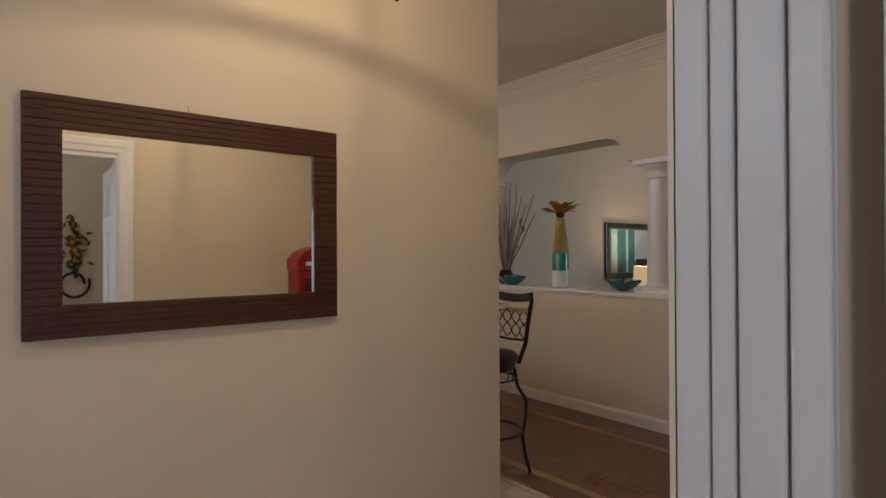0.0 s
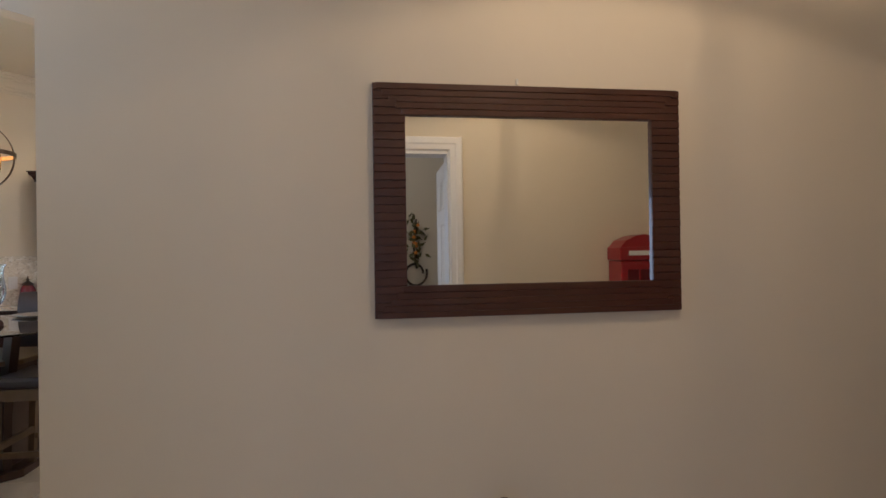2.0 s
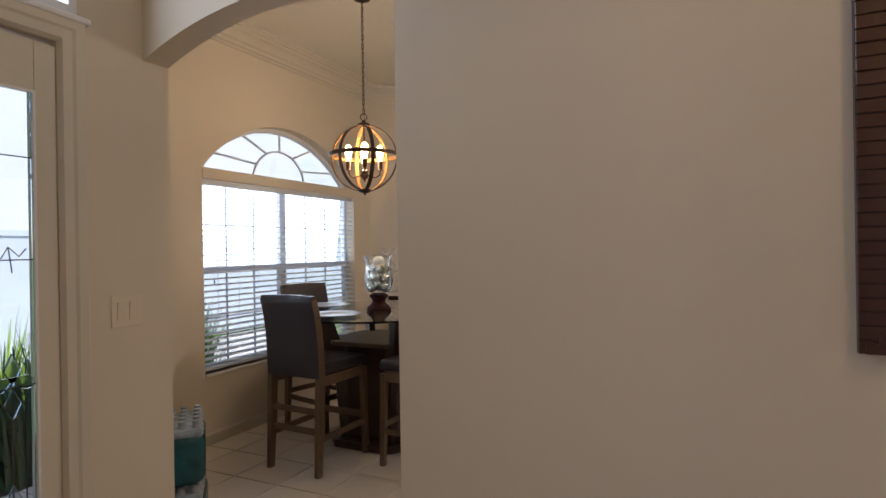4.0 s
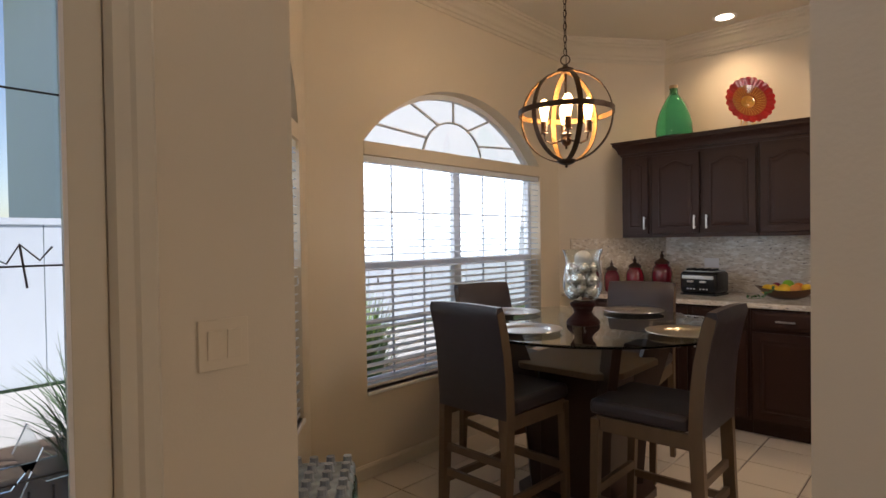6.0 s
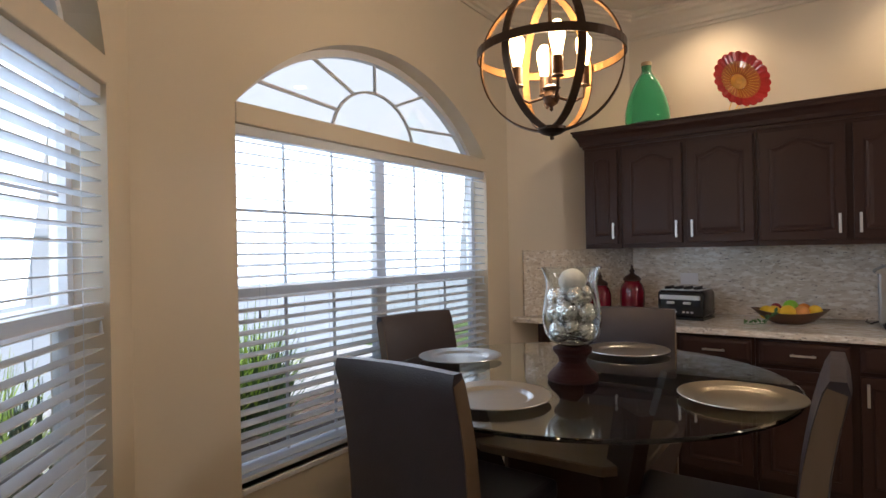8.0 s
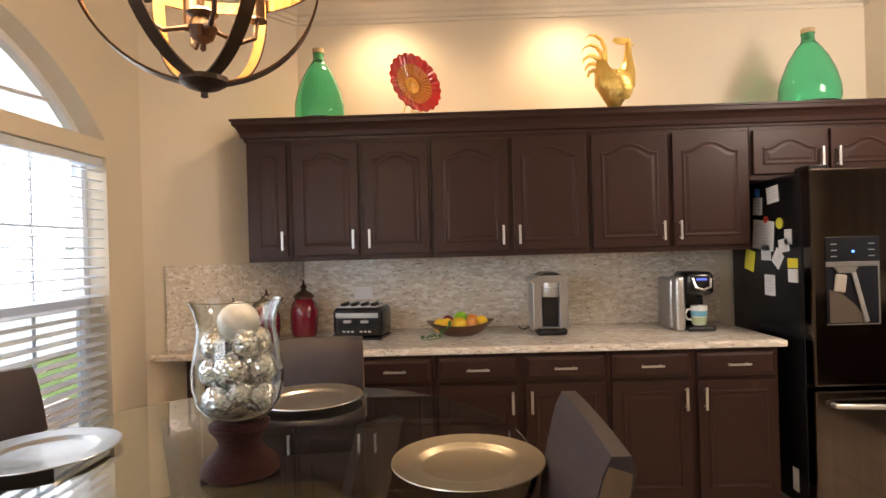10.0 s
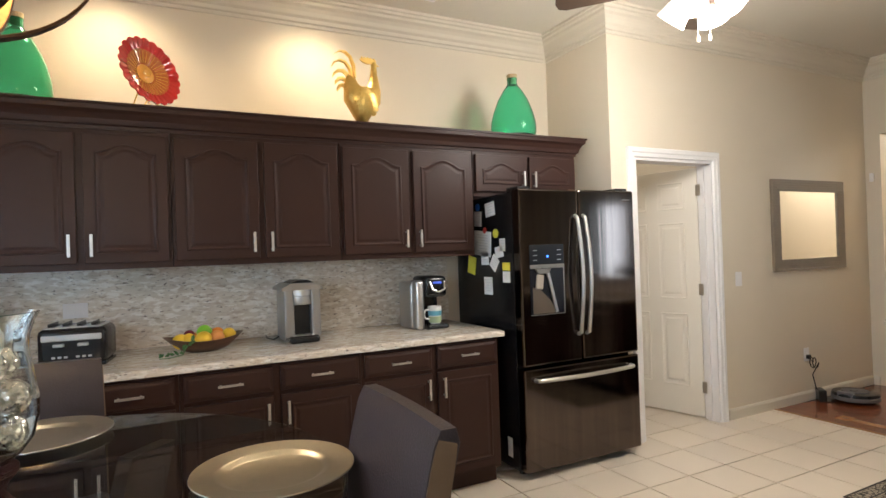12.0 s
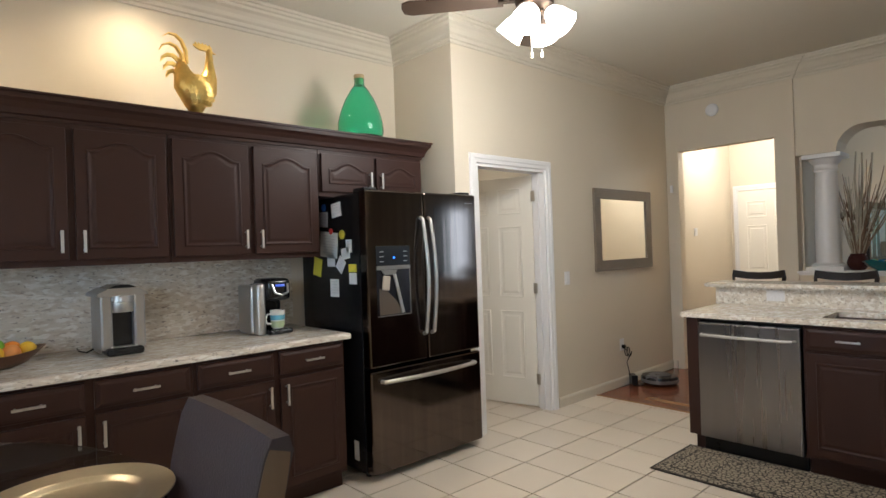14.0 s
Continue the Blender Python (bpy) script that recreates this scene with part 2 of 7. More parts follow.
def wall(name, p0, p1, thick, z0, z1, holes=(), material=None, label=""):
    """A wall from p0 to p1 whose face lies on that line, thick to the left of it. holes: (s0, s1, sill, top), top a height or a function of s."""
    material = material or PAINT
    a, b = Vector((*p0, 0)), Vector((*p1, 0))
    d = (b - a).normalized()
    nrm = Vector((-d.y, d.x, 0))
    length = (b - a).length
    cuts = {0.0, length}
    for s0, s1, sill, top in holes:
        n = 28 if callable(top) else 1
        cuts |= {s0 + (s1 - s0) * i / n for i in range(n + 1)}
    cuts = sorted(c for c in cuts if -1e-6 <= c <= length + 1e-6)
    bm = bmesh.new()

    def at(s, z, back):
        return bm.verts.new(a + d * s + nrm * (thick if back else 0) + Vector((0, 0, z)))

    def block(s, e, zb0, zb1, zt0, zt1, left, right):
        f = [at(s, zb0, 0), at(e, zb1, 0), at(e, zt1, 0), at(s, zt0, 0)]
        g = [at(s, zb0, 1), at(e, zb1, 1), at(e, zt1, 1), at(s, zt0, 1)]
        bm.faces.new(f)
        bm.faces.new(g[::-1])
        bm.faces.new((f[0], g[0], g[1], f[1]))
        bm.faces.new((f[3], f[2], g[2], g[3]))
        if left:
            bm.faces.new((f[0], f[3], g[3], g[0]))
        if right:
            bm.faces.new((f[1], g[1], g[2], f[2]))

    def inside(s):
        return [h for h in holes if h[0] < s < h[1]]

    for i, (s, e) in enumerate(zip(cuts, cuts[1:])):
        hole = inside((s + e) / 2)
        ends = (i == 0 or not hole and bool(inside(s - 1e-4)), i == len(cuts) - 2 or not hole and bool(inside(e + 1e-4)))
        if not hole:
            block(s, e, z0, z0, z1, z1, *ends)
            continue
        h0, h1, sill, top = hole[0]
        tf = top if callable(top) else (lambda q, t=top: t)
        if sill > z0:
            block(s, e, z0, z0, sill, sill, i == 0, i == len(cuts) - 2)
        block(s, e, tf(s), tf(e), z1, z1, i == 0, i == len(cuts) - 2)
    bmesh.ops.remove_doubles(bm, verts=bm.verts, dist=1e-5)
    return structure(name, bm, material, label=label)


def arch_top(s0, s1, spring, rise):
    def f(s):
        u = (2 * (s - s0) / (s1 - s0)) - 1
        return spring + rise * math.sqrt(max(0.0, 1 - u * u))
    return f


def segment_top(s0, s1, spring, rise):
    """The top of an opening with a flat circular arch."""
    c = (s1 - s0) / 2
    r = (c * c + rise * rise) / (2 * rise)

    def f(s):
        u = s - (s0 + s1) / 2
        return spring + math.sqrt(max(0.0, r * r - u * u)) - (r - rise)
    return f


# ---- large structure ----
CEILING = 3.05
XW, YC, YD, XF = -3.47, 6.43, 5.75, 3.98
XP0, XP1, YP0, YP1 = 4.0, 4.32, 2.07, 4.5
floor = structure("floor", box(-3.9, 9.2, -3.2, 8.2, -0.12, -0.012), GROUT)
structure("ceiling", box(-3.9, 9.2, -3.2, 8.2, CEILING, CEILING + 0.12), CEIL)
wall("wall_mirror", (-1.03, 2.0), (2.08, 2.0), 0.20, 0, CEILING)
wall("wall_arch", (-2.17, 2.09), (-1.03, 2.09), 0.11, 0, CEILING, [(0.0, 1.14, 0, lambda s: 2.207 - 0.34 * (s - 2.17 + 1.55) ** 2)])
wall("wall_entry", (-2.17, -3.0), (-2.17, 2.20), 0.14, 0, CEILING, [(3.62, 4.78, 0, 2.05)])
wall("wall_bay_front", (-2.50, 2.15), (XW, 3.12), 0.16, 0, CEILING, [(0.17, 1.20, 0.50, segment_top(0.17, 1.20, 1.95, 0.42))])
wall("wall_bay_middle", (XW, 3.12), (XW, 5.65), 0.16, 0, CEILING, [(0.39, 2.24, 0.50, segment_top(0.39, 2.24, 1.95, 0.43))])
wall("wall_bay_back", (XW, 5.65), (-2.86, YC), 0.16, 0, CEILING)
wall("wall_kitchen", (-2.86, YC), (0.76, YC), 0.12, 0, CEILING)
wall("wall_return", (0.76, YC + 0.12), (0.76, YD), 0.12, 0, CEILING)
wall("wall_door", (0.88, YD), (XF, YD), 0.12, 0, CEILING, [(0.102, 0.922, 0, 2.025)])
wall("wall_far", (XF, YD), (XF, 4.50), 0.12, 0, CEILING, [(0.13, 1.08, 0, 2.36)])


def passage(s):
    """The underside of the header between the columns, s from the far end."""
    lo, hi, a, b, r = 2.15, 2.365, 0.32, 2.02, 0.21
    if s <= a or s >= b:
        return lo
    u = min(s - a, b - s)
    return hi if u >= r else lo + (hi - lo) * math.sqrt(max(0, 1 - (1 - u / r) ** 2))


bm = bmesh.new()
steps = [0.0, 0.3199] + [0.32 + 0.21 * (1 - math.cos(math.pi / 2 * i / 8)) for i in range(9)]
steps = sorted(steps + [2.34 - s for s in steps] + [YP1 - YP0])
steps = [s * (YP1 - YP0) / 2.43 if s > 2.34 else s for s in steps]
outline = [(-YP1 + s, passage(s)) for s in steps]
outline = [(y, z) for i, (y, z) in enumerate(outline) if i == 0 or abs(y - outline[i - 1][0]) > 1e-4 or abs(z - outline[i - 1][1]) > 1e-4]
outline += [(outline[-1][0], CEILING), (-YP1, CEILING)]
prism(outline, XP0, XP1, bm)
bm.transform(Matrix(((0, 1, 0, 0), (-1, 0, 0, 0), (0, 0, 1, 0), (0, 0, 0, 1))))
structure("wall_header", bm, PAINT)
structure("wall_pony", box(XP0, XP1, YP0, YP1, 0, 1.03), PAINT)
# living room, hall, pantry and entry, closing the place
wall("wall_hall_end", (6.3, 8.1), (6.3, 4.72), 0.12, 0, CEILING)
wall("wall_living_back", (8.8, 4.72), (8.8, -3.0), 0.12, 0, CEILING)
wall("wall_hall", (XF + 0.12, 5.97), (6.3, 5.97), 0.12, 0, CEILING)
wall("wall_hall_side", (8.8, 4.60), (XF + 0.12, 4.60), 0.12, 0, CEILING)
wall("wall_pantry_back", (0.88, 7.6), (XF + 0.3, 7.6), 0.12, 0, CEILING)
wall("wall_pantry_side", (0.76, 7.6), (0.76, YC + 0.12), 0.12, 0, CEILING)
wall("wall_pantry_end", (2.6, YD + 0.12), (2.6, 7.6), -0.12, 0, CEILING)
wall("wall_passage", (-2.17, 0.137), (2.6, 0.137), -0.16, 0, CEILING, [(1.17, 2.735, 0, 2.03)])
wall("wall_study_back", (2.6, -3.0), (-2.17, -3.0), 0.12, 0, CEILING)
wall("wall_entry_side", (2.6, 0.137), (2.6, -3.0), 0.12, 0, CEILING)
wall("wall_living_side", (8.8, -1.4), (2.6, -1.4), 0.12, 0, CEILING, [(0.5, 1.9, 0.4, 2.4)])


# ---- mouldings ----
def crown(name, points, h=0.17, d=0.14, top=CEILING, closed=False, material=CROWN, steps=None):
    """A stepped cornice under the ceiling along points (x, y), its room to the right of the way."""
    prof = steps or [(0, 0), (0.012, 0), (0.016, 0.018), (0.03, 0.024), (0.034, 0.045), (0.05, 0.058), (0.062, 0.08), (0.08, 0.10), (0.102, 0.112), (0.106, 0.128), (0.122, 0.134), (0.126, 0.15), (0.14, 0.152), (0.14, 0.17)]
    pts = [Vector(p) for p in points]
    bm = bmesh.new()
    rows = []
    for i, p in enumerate(pts):
        da = (p - pts[i - 1]).normalized() if i or closed else (pts[1] - p).normalized()
        db = (pts[(i + 1) % len(pts)] - p).normalized() if i < len(pts) - 1 or closed else da
        na, nb = Vector((da.y, -da.x)), Vector((db.y, -db.x))
        m = (na + nb) / max(0.3, 1 + na.dot(nb))
        rows.append([bm.verts.new((p.x + m.x * u, p.y + m.y * u, top - h + v)) for u, v in prof])
    for a, b in list(zip(rows, rows[1:])) + ([(rows[-1], rows[0])] if closed else []):
        for j in range(len(prof) - 1):
            bm.faces.new((a[j], b[j], b[j + 1], a[j + 1]))
    if not closed:
        for r in (rows[0], rows[-1]):
            if len(r) > 2:
                bm.faces.new(r)
    return structure(name, bm, material)


crown("crown_molding_kitchen", [(-2.17, 2.19), (-2.54, 2.19), (XW, 3.12), (XW, 5.65), (-2.86, YC), (0.76, YC), (0.76, YD), (XF, YD), (XF, 4.5), (XP0, 4.5), (XP0, YP0), (XP1, YP0), (XP1, YP1)])
crown("crown_molding_mirror_wall", [(2.08, 2.20), (-1.03, 2.20)])
crown("crown_molding_living", [(XF + 0.12, 4.479), (8.8, 4.479), (8.8, -1.4)])


def skirting(name, points, h=0.085, d=0.014, material=None):
    prof = [(0, 0), (d, 0), (d, h * 0.8), (d * 0.5, h), (0, h)]
    return crown(name, points, h=0, top=0, steps=prof, material=material or CROWN)


skirting("baseboard_bay", [(-2.3, 2.19), (-2.54, 2.19), (XW, 3.12), (XW, 5.65), (-3.45, 5.68)])
skirting("baseboard_door_wall", [(1.895, YD), (XF, YD)])
skirting("baseboard_door_wall_stub", [(0.77, YD), (0.917, YD)])
skirting("baseboard_pony", [(XP0, 4.5), (XP0, YP0), (XP1, YP0), (XP1, 4.5)], 0.10, material=TRIM)
skirting("baseboard_living", [(XF + 0.12, 4.479), (8.8, 4.479), (8.8, -1.4)])
skirting("baseboard_hall", [(XF + 0.12, 5.97), (6.3, 5.97)])
skirting("baseboard_far_end", [(XF, YD), (XF, YD - 0.06)])


def casing(name, m, w, h, face=0.075, depth=0.02, left=True, right=True):
    """Moulded boards round an opening w wide and h high, in the plane y=0 of m, facing -y."""
    bm = bmesh.new()
    ring = [(0.0, 0.0), (face * 0.12, depth * 0.7), (face * 0.45, depth * 0.75), (face * 0.55, depth), (face * 0.9, depth), (face, depth * 0.5), (face, 0)]
    path = [(0, 0), (0, h), (w, h), (w, 0)]
    dirs = [(-1, 0), (-1, 1), (1, 1), (1, 0)]
    rows = [[bm.verts.new((x + dx * u, -v, z + dz * u)) for u, v in ring] for (x, z), (dx, dz) in zip(path, dirs)]
    for k, (a, b) in enumerate(zip(rows, rows[1:])):
        if (k == 0 and not left) or (k == 2 and not right):
            continue
        for j in range(len(ring) - 1):
            bm.faces.new((a[j], a[j + 1], b[j + 1], b[j]))
    bm.transform(m)
    return structure(name, bm, TRIM)


def jamb(name, m, w, h, depth, t=0.018):
    bm = box(-0.0, t, 0, depth, 0, h)
    box(w - t, w, 0, depth, 0, h, bm=bm)
    box(t, w - t, 0, depth, h - t, h, bm=bm)
    box(t, t + 0.012, depth * 0.45, depth * 0.45 + 0.035, 0, h - t, bm=bm)
    box(w - t - 0.012, w - t, depth * 0.45, depth * 0.45 + 0.035, 0, h - t, bm=bm)
    bm.transform(m)
    return structure(name, bm, TRIM)


casing("door_casing_pantry", pose(0.982, YD, 0), 0.82, 2.025)
jamb("door_jamb_pantry", pose(0.982, YD - 0.002, 0), 0.82, 2.025, 0.124)
casing("opening_casing_passage", pose(0.550, 0.137, 0, 0, 0, 180), 1.55, 2.03, 0.095)
casing("opening_casing_study", pose(-1.0, -0.023, 0), 1.565, 2.03, right=False)
jamb_ = structure("opening_jamb_passage", box(0.556, 0.564, -0.023, 0.135, 0, 2.03), TRIM)
for y0, y1 in ((0.095, 0.133), (0.067, 0.092), (0.017, 0.063), (-0.022, 0.013)):
    part("stop_board", box(0.543, 0.5555, y0, y1, 0, 2.028, 0.004), TRIM, jamb_)
structure("opening_jamb_passage_far", box(-1.0, -0.98, -0.025, 0.139, 0, 2.03), TRIM)
structure("opening_head_passage", box(-0.98, 0.543, -0.025, 0.139, 2.01, 2.03), TRIM)
# hall door casing
casing("door_casing_hall", pose(6.3, 5.86, 0, 0, 0, -90), 0.82, 2.05)


# ---- shared part makers ----
def panel_door(name, w, h, t, parent, material, m, arch=False, rail=0.055, label="", raised=True):
    """A frame-and-panel leaf in the plane y=0 (front at -t), from x=0 to w and z=0 to h."""
    bm = box(0, w, -t, 0, 0, h, 0.003)
    bm.transform(m)
    leaf = part(name, bm, material, parent, label)
    x0, x1, z0, z1 = rail, w - rail, rail, h - rail
    n = 14
    rise = min(0.05, (x1 - x0) * 0.16)

    def top(x, z1=z1):
        if not arch:
            return z1
        u = (x - x0) / (x1 - x0)
        a = max(0.0, min(1.0, (u - 0.10) / 0.80))
        return z1 - rise + rise * (math.sin(math.pi * a) ** 1.2 if 0 < a < 1 else 0)
    xs = [x0 + (x1 - x0) * i / n for i in range(n + 1)] if arch else [x0, x1]
    ring = [(x0, z0), (x1, z0)] + [(x, top(x)) for x in reversed(xs)]
    cx, cz = (x0 + x1) / 2, (z0 + z1) / 2

    def inset(d):
        return [(x + (d if x < cx - 1e-6 else -d if x > cx + 1e-6 else 0) * min(1, abs(x - cx) / (x1 - cx) * 1.0), z + (d if z < cz else -d)) for x, z in ring]
    bm = bmesh.new()
    loops = []
    for d, y in ((-0.006, 0.0), (-0.003, 0.0045), (0.003, 0.005), (0.010, 0.001), (0.016, 0.0002), (0.030, 0.0026)) if raised else ((-0.006, 0), (-0.002, 0.006), (0.006, 0.001), (0.012, -0.002)):
        loops.append([bm.verts.new((x, -t - y - 0.0006, z)) for x, z in inset(d)])
    for a, b in zip(loops, loops[1:]):
        for i in range(len(a)):
            j = (i + 1) % len(a)
            bm.faces.new((a[i], a[j], b[j], b[i]))
    bm.faces.new(loops[-1])
    bm.transform(m)
    part("panel", bm, material, leaf, smooth=False)
    return leaf


def bar_handle(x, z, y, length, parent, m, upright=True, material=STEEL, w=0.013):
    bm = bmesh.new()
    if upright:
        box(x - w / 2, x + w / 2, y - 0.034, y - 0.026, z - length / 2, z + length / 2, 0.0015, bm=bm)
        for q in (-1, 1):
            box(x - 0.004, x + 0.004, y - 0.027, y + 0.001, z + q * length * 0.38 - 0.004, z + q * length * 0.38 + 0.004, bm=bm)
    else:
        box(x - length / 2, x + length / 2, y - 0.034, y - 0.026, z - w / 2, z + w / 2, 0.0015, bm=bm)
        for q in (-1, 1):
            box(x + q * length * 0.38 - 0.004, x + q * length * 0.38 + 0.004, y - 0.027, y + 0.001, z - 0.004, z + 0.004, bm=bm)
    bm.transform(m)
    return part("handle", bm, material, parent, "flat brushed steel bar handle")


# ---- wall cabinets ----
UF, UB, UT = 5.93, 1.37, 2.075


def upper(x0, x1, z0, doors, label):
    c = thing("wall_cabinet", pose(x0, YC, z0), label, "kitchen cabinet", "wall cabinets")
    w, h = x1 - x0, UT - z0
    d = YC - UF
    part("body", box(0.001, w - 0.001, -d, -0.001, 0, h, 0.002), CAB, c)
    n = len(doors)
    dw = w / n
    for k, side in enumerate(doors):
        g = 0.022
        leaf = panel_door("door", dw - 2 * g * (0.7 if n == 2 else 1), h - 0.087, 0.02, c, CAB, pose(k * dw + g * 0.7 + (g * 0.3 if n == 1 else 0), -d - 0.001, 0.03), True)
        hx = k * dw + (dw - 0.045 if side == "r" else 0.045)
        bar_handle(hx, 0.03 + 0.085, -d - 0.02, 0.105, leaf, pose(0, 0, 0))
    return c


upper(-3.03, -2.78, UB, "r", "narrow espresso-brown wall cabinet with one arched panel door, at the corner")
upper(-2.78, -2.00, UB, "rl", "espresso-brown wall cabinet with two arched panel doors, above the toaster")
upper(-2.00, -1.13, UB, "rl", "espresso-brown wall cabinet with two arched panel doors, above the fruit bowl")
upper(-1.13, -0.25, UB, "rl", "espresso-brown wall cabinet with two arched panel doors, beside the refrigerator")
upper(-0.25, 0.59, 1.748, "rl", "short espresso-brown wall cabinet with two arched doors, above the refrigerator")
c = thing("cabinet_crown_molding", pose(0, 0, 0), "dark espresso crown molding on top of the wall cabinets", "molding")
prof = [(0, 0), (0.006, 0.0), (0.008, 0.012), (0.02, 0.016), (0.026, 0.035), (0.04, 0.055), (0.056, 0.066), (0.058, 0.082), (0.066, 0.084), (0.066, 0.092), (0, 0.092)]
bm = bmesh.new()
pts = [Vector((-3.03, YC)), Vector((-3.03, UF - 0.004)), Vector((0.59, UF - 0.004)), Vector((0.59, YC))]
rows = []
for i, p in enumerate(pts):
    n2 = [Vector((-1, 0)), Vector((-1, -1)), Vector((1, -1)), Vector((1, 0))][i]
    rows.append([bm.verts.new((p.x + n2.x * u, p.y + n2.y * u, UT - 0.034 + v * 1.29)) for u, v in prof])
for a, b in zip(rows, rows[1:]):
    for j in range(len(prof) - 1):
        bm.faces.new((a[j], b[j], b[j + 1], a[j + 1]))
for r in (rows[0], rows[-1]):
    bm.faces.new(r)
part("cornice", bm, CAB, c)
part("top_board", box(-3.03, 0.59, UF, YC, UT + 0.06, UT + 0.083), CAB, c)

# ---- base cabinets ----
BF = 5.685


def drawer_front(name, x, z, w, h, parent, m):
    bm = bmesh.new()
    loops = []
    for d, y in ((0, 0.0), (0, 0.012), (0.004, 0.016), (0.010, 0.017), (0.020, 0.022), (0.026, 0.023)):
        loops.append([bm.verts.new((a, -y, b)) for a, b in ((x + d, z + d), (x + w - d, z + d), (x + w - d, z + h - d), (x + d, z + h - d))])
    for a, b in zip(loops, loops[1:]):
        for i in range(4):
            bm.faces.new((a[i], a[(i + 1) % 4], b[(i + 1) % 4], b[i]))
    bm.faces.new(loops[-1])
    bm.transform(m)
    d = part(name, bm, CAB, parent)
    bar_handle(x + w / 2, z + h / 2, -0.022, 0.115, d, m, upright=False, w=0.011)
    return d


def base(m, w, depth, label, n=2, clip=0.0, drawers=True, handles=True):
    c = thing("base_cabinet", m, label, "kitchen cabinet", "base cabinets")
    if clip:
        bm = bmesh.new()
        pts = [(0, 0), (w, 0), (w, depth), (clip, depth)]
        a = [bm.verts.new((x, y, 0.10)) for x, y in pts]
        b = [bm.verts.new((x, y, 0.880)) for x, y in pts]
        for i in range(4):
            bm.faces.new((a[i], a[(i + 1) % 4], b[(i + 1) % 4], b[i]))
        bm.faces.new(a), bm.faces.new(b)
        part("body", bm, CAB, c)
    else:
        part("body", box(0.001, w - 0.001, 0, depth, 0.10, 0.880, 0.002), CAB, c)
    part("toe_kick", box(0.001, w - 0.001, 0.06, 0.08, 0, 0.10), CAB, c)
    dw = w / n
    for k in range(n):
        x = k * dw + 0.018
        drawer_front("drawer", x, 0.738, dw - 0.036, 0.125, c, pose(0, 0, 0))
        leaf = panel_door("door", dw - 0.036, 0.592, 0.02, c, CAB, pose(x, -0.001, 0.125), False)
        hx = x + (dw - 0.036 - 0.03 if (k == 0 and n == 2) else 0.03)
        bar_handle(hx, 0.125 + 0.592 - 0.085, -0.02, 0.115, leaf, pose(0, 0, 0))
    return c


base(pose(-3.28, BF, 0), 0.48, YC - BF - 0.003, "espresso-brown corner base cabinet with one drawer, by the nook window", 1, clip=0.42)
base(pose(-2.80, BF, 0), 0.80, YC - BF - 0.003, "espresso-brown base cabinet with two doors and two drawers, under the toaster")
base(pose(-2.00, BF, 0), 0.88, YC - BF - 0.003, "espresso-brown base cabinet, two doors and two drawers, under the coffee maker")
base(pose(-1.12, BF, 0), 0.86, YC - BF - 0.003, "espresso-brown base cabinet with two doors and two drawers, beside the refrigerator")


def slab(outline, z0, z1, bevel=0.006):
    bm = bmesh.new()
    a = [bm.verts.new((x, y, z0)) for x, y in outline]
    b = [bm.verts.new((x, y, z1)) for x, y in outline]
    k = len(a)
    for i in range(k):
        bm.faces.new((a[i], a[(i + 1) % k], b[(i + 1) % k], b[i]))
    bm.faces.new(a[::-1]), bm.faces.new(b)
    bmesh.ops.bevel(bm, geom=bm.edges[:], offset=bevel, segments=2, affect="EDGES")
    return bm


t = thing("countertop", pose(0, 0, 0), "speckled cream granite countertop on the base cabinets", "countertop")
part("front_edge", box(-3.455, -0.226, 5.650, 5.6685, 0.880, 0.913, 0.006), GRANITE, t)
part("slab", slab([(-3.46, 5.669), (-0.225, 5.669), (-0.225, YC - 0.001), (-2.87, YC - 0.001), (-3.455, 5.69)], 0.881, 0.914), GRANITE, t)
t = thing("backsplash", pose(0, 0, 0), "full-height speckled granite backsplash behind the counter", "backsplash")
part("slab", box(-2.85, -0.205, YC - 0.02, YC - 0.001, 0.915, 1.369, 0.001), GRANITE, t)
dv = Vector((-2.86 - XW, YC - 5.65, 0))
ang = math.degrees(math.atan2(dv.y, dv.x))
part("slab", (lambda b: (b.transform(pose(XW, 5.65, 0, 0, 0, ang)), b)[1])(box(0.10, dv.length - 0.015, -0.021, -0.001, 0.915, 1.368, 0.001)), GRANITE, t)

# ---- refrigerator ----
fr = thing("refrigerator", pose(-0.13, 5.60, 0), "black stainless french-door refrigerator with bottom freezer drawer, papers on its side", "refrigerator")
part("cabinet", box(0.005, 0.93, 0.085, 0.80, 0.035, 1.755, 0.006), BLACKP, fr, "glossy black refrigerator body")
bm = box(0.0, 0.455, 0.0, 0.075, 0.685, 1.765, 0.012)
ld = part("left_door", bm, BLACKSTEEL, fr)
rd = part("right_door", box(0.46, 0.935, 0.0, 0.075, 0.685, 1.765, 0.012), BLACKSTEEL, fr)
fd = part("freezer_drawer", box(0.0, 0.935, 0.0, 0.075, 0.045, 0.668, 0.012), BLACKSTEEL, fr)
part("hinge_cover", box(0.02, 0.12, 0.04, 0.16, 1.756, 1.785, 0.006), BLACKP, fr)
part("hinge_cover", box(0.82, 0.92, 0.04, 0.16, 1.756, 1.785, 0.006), BLACKP, fr)
for x in (0.06, 0.87):
    part("foot", lathe([(0, 0), (0.02, 0), (0.02, 0.04), (0, 0.04)], 14, centre=(x, 0.14, 0)), BLACKP, fr)
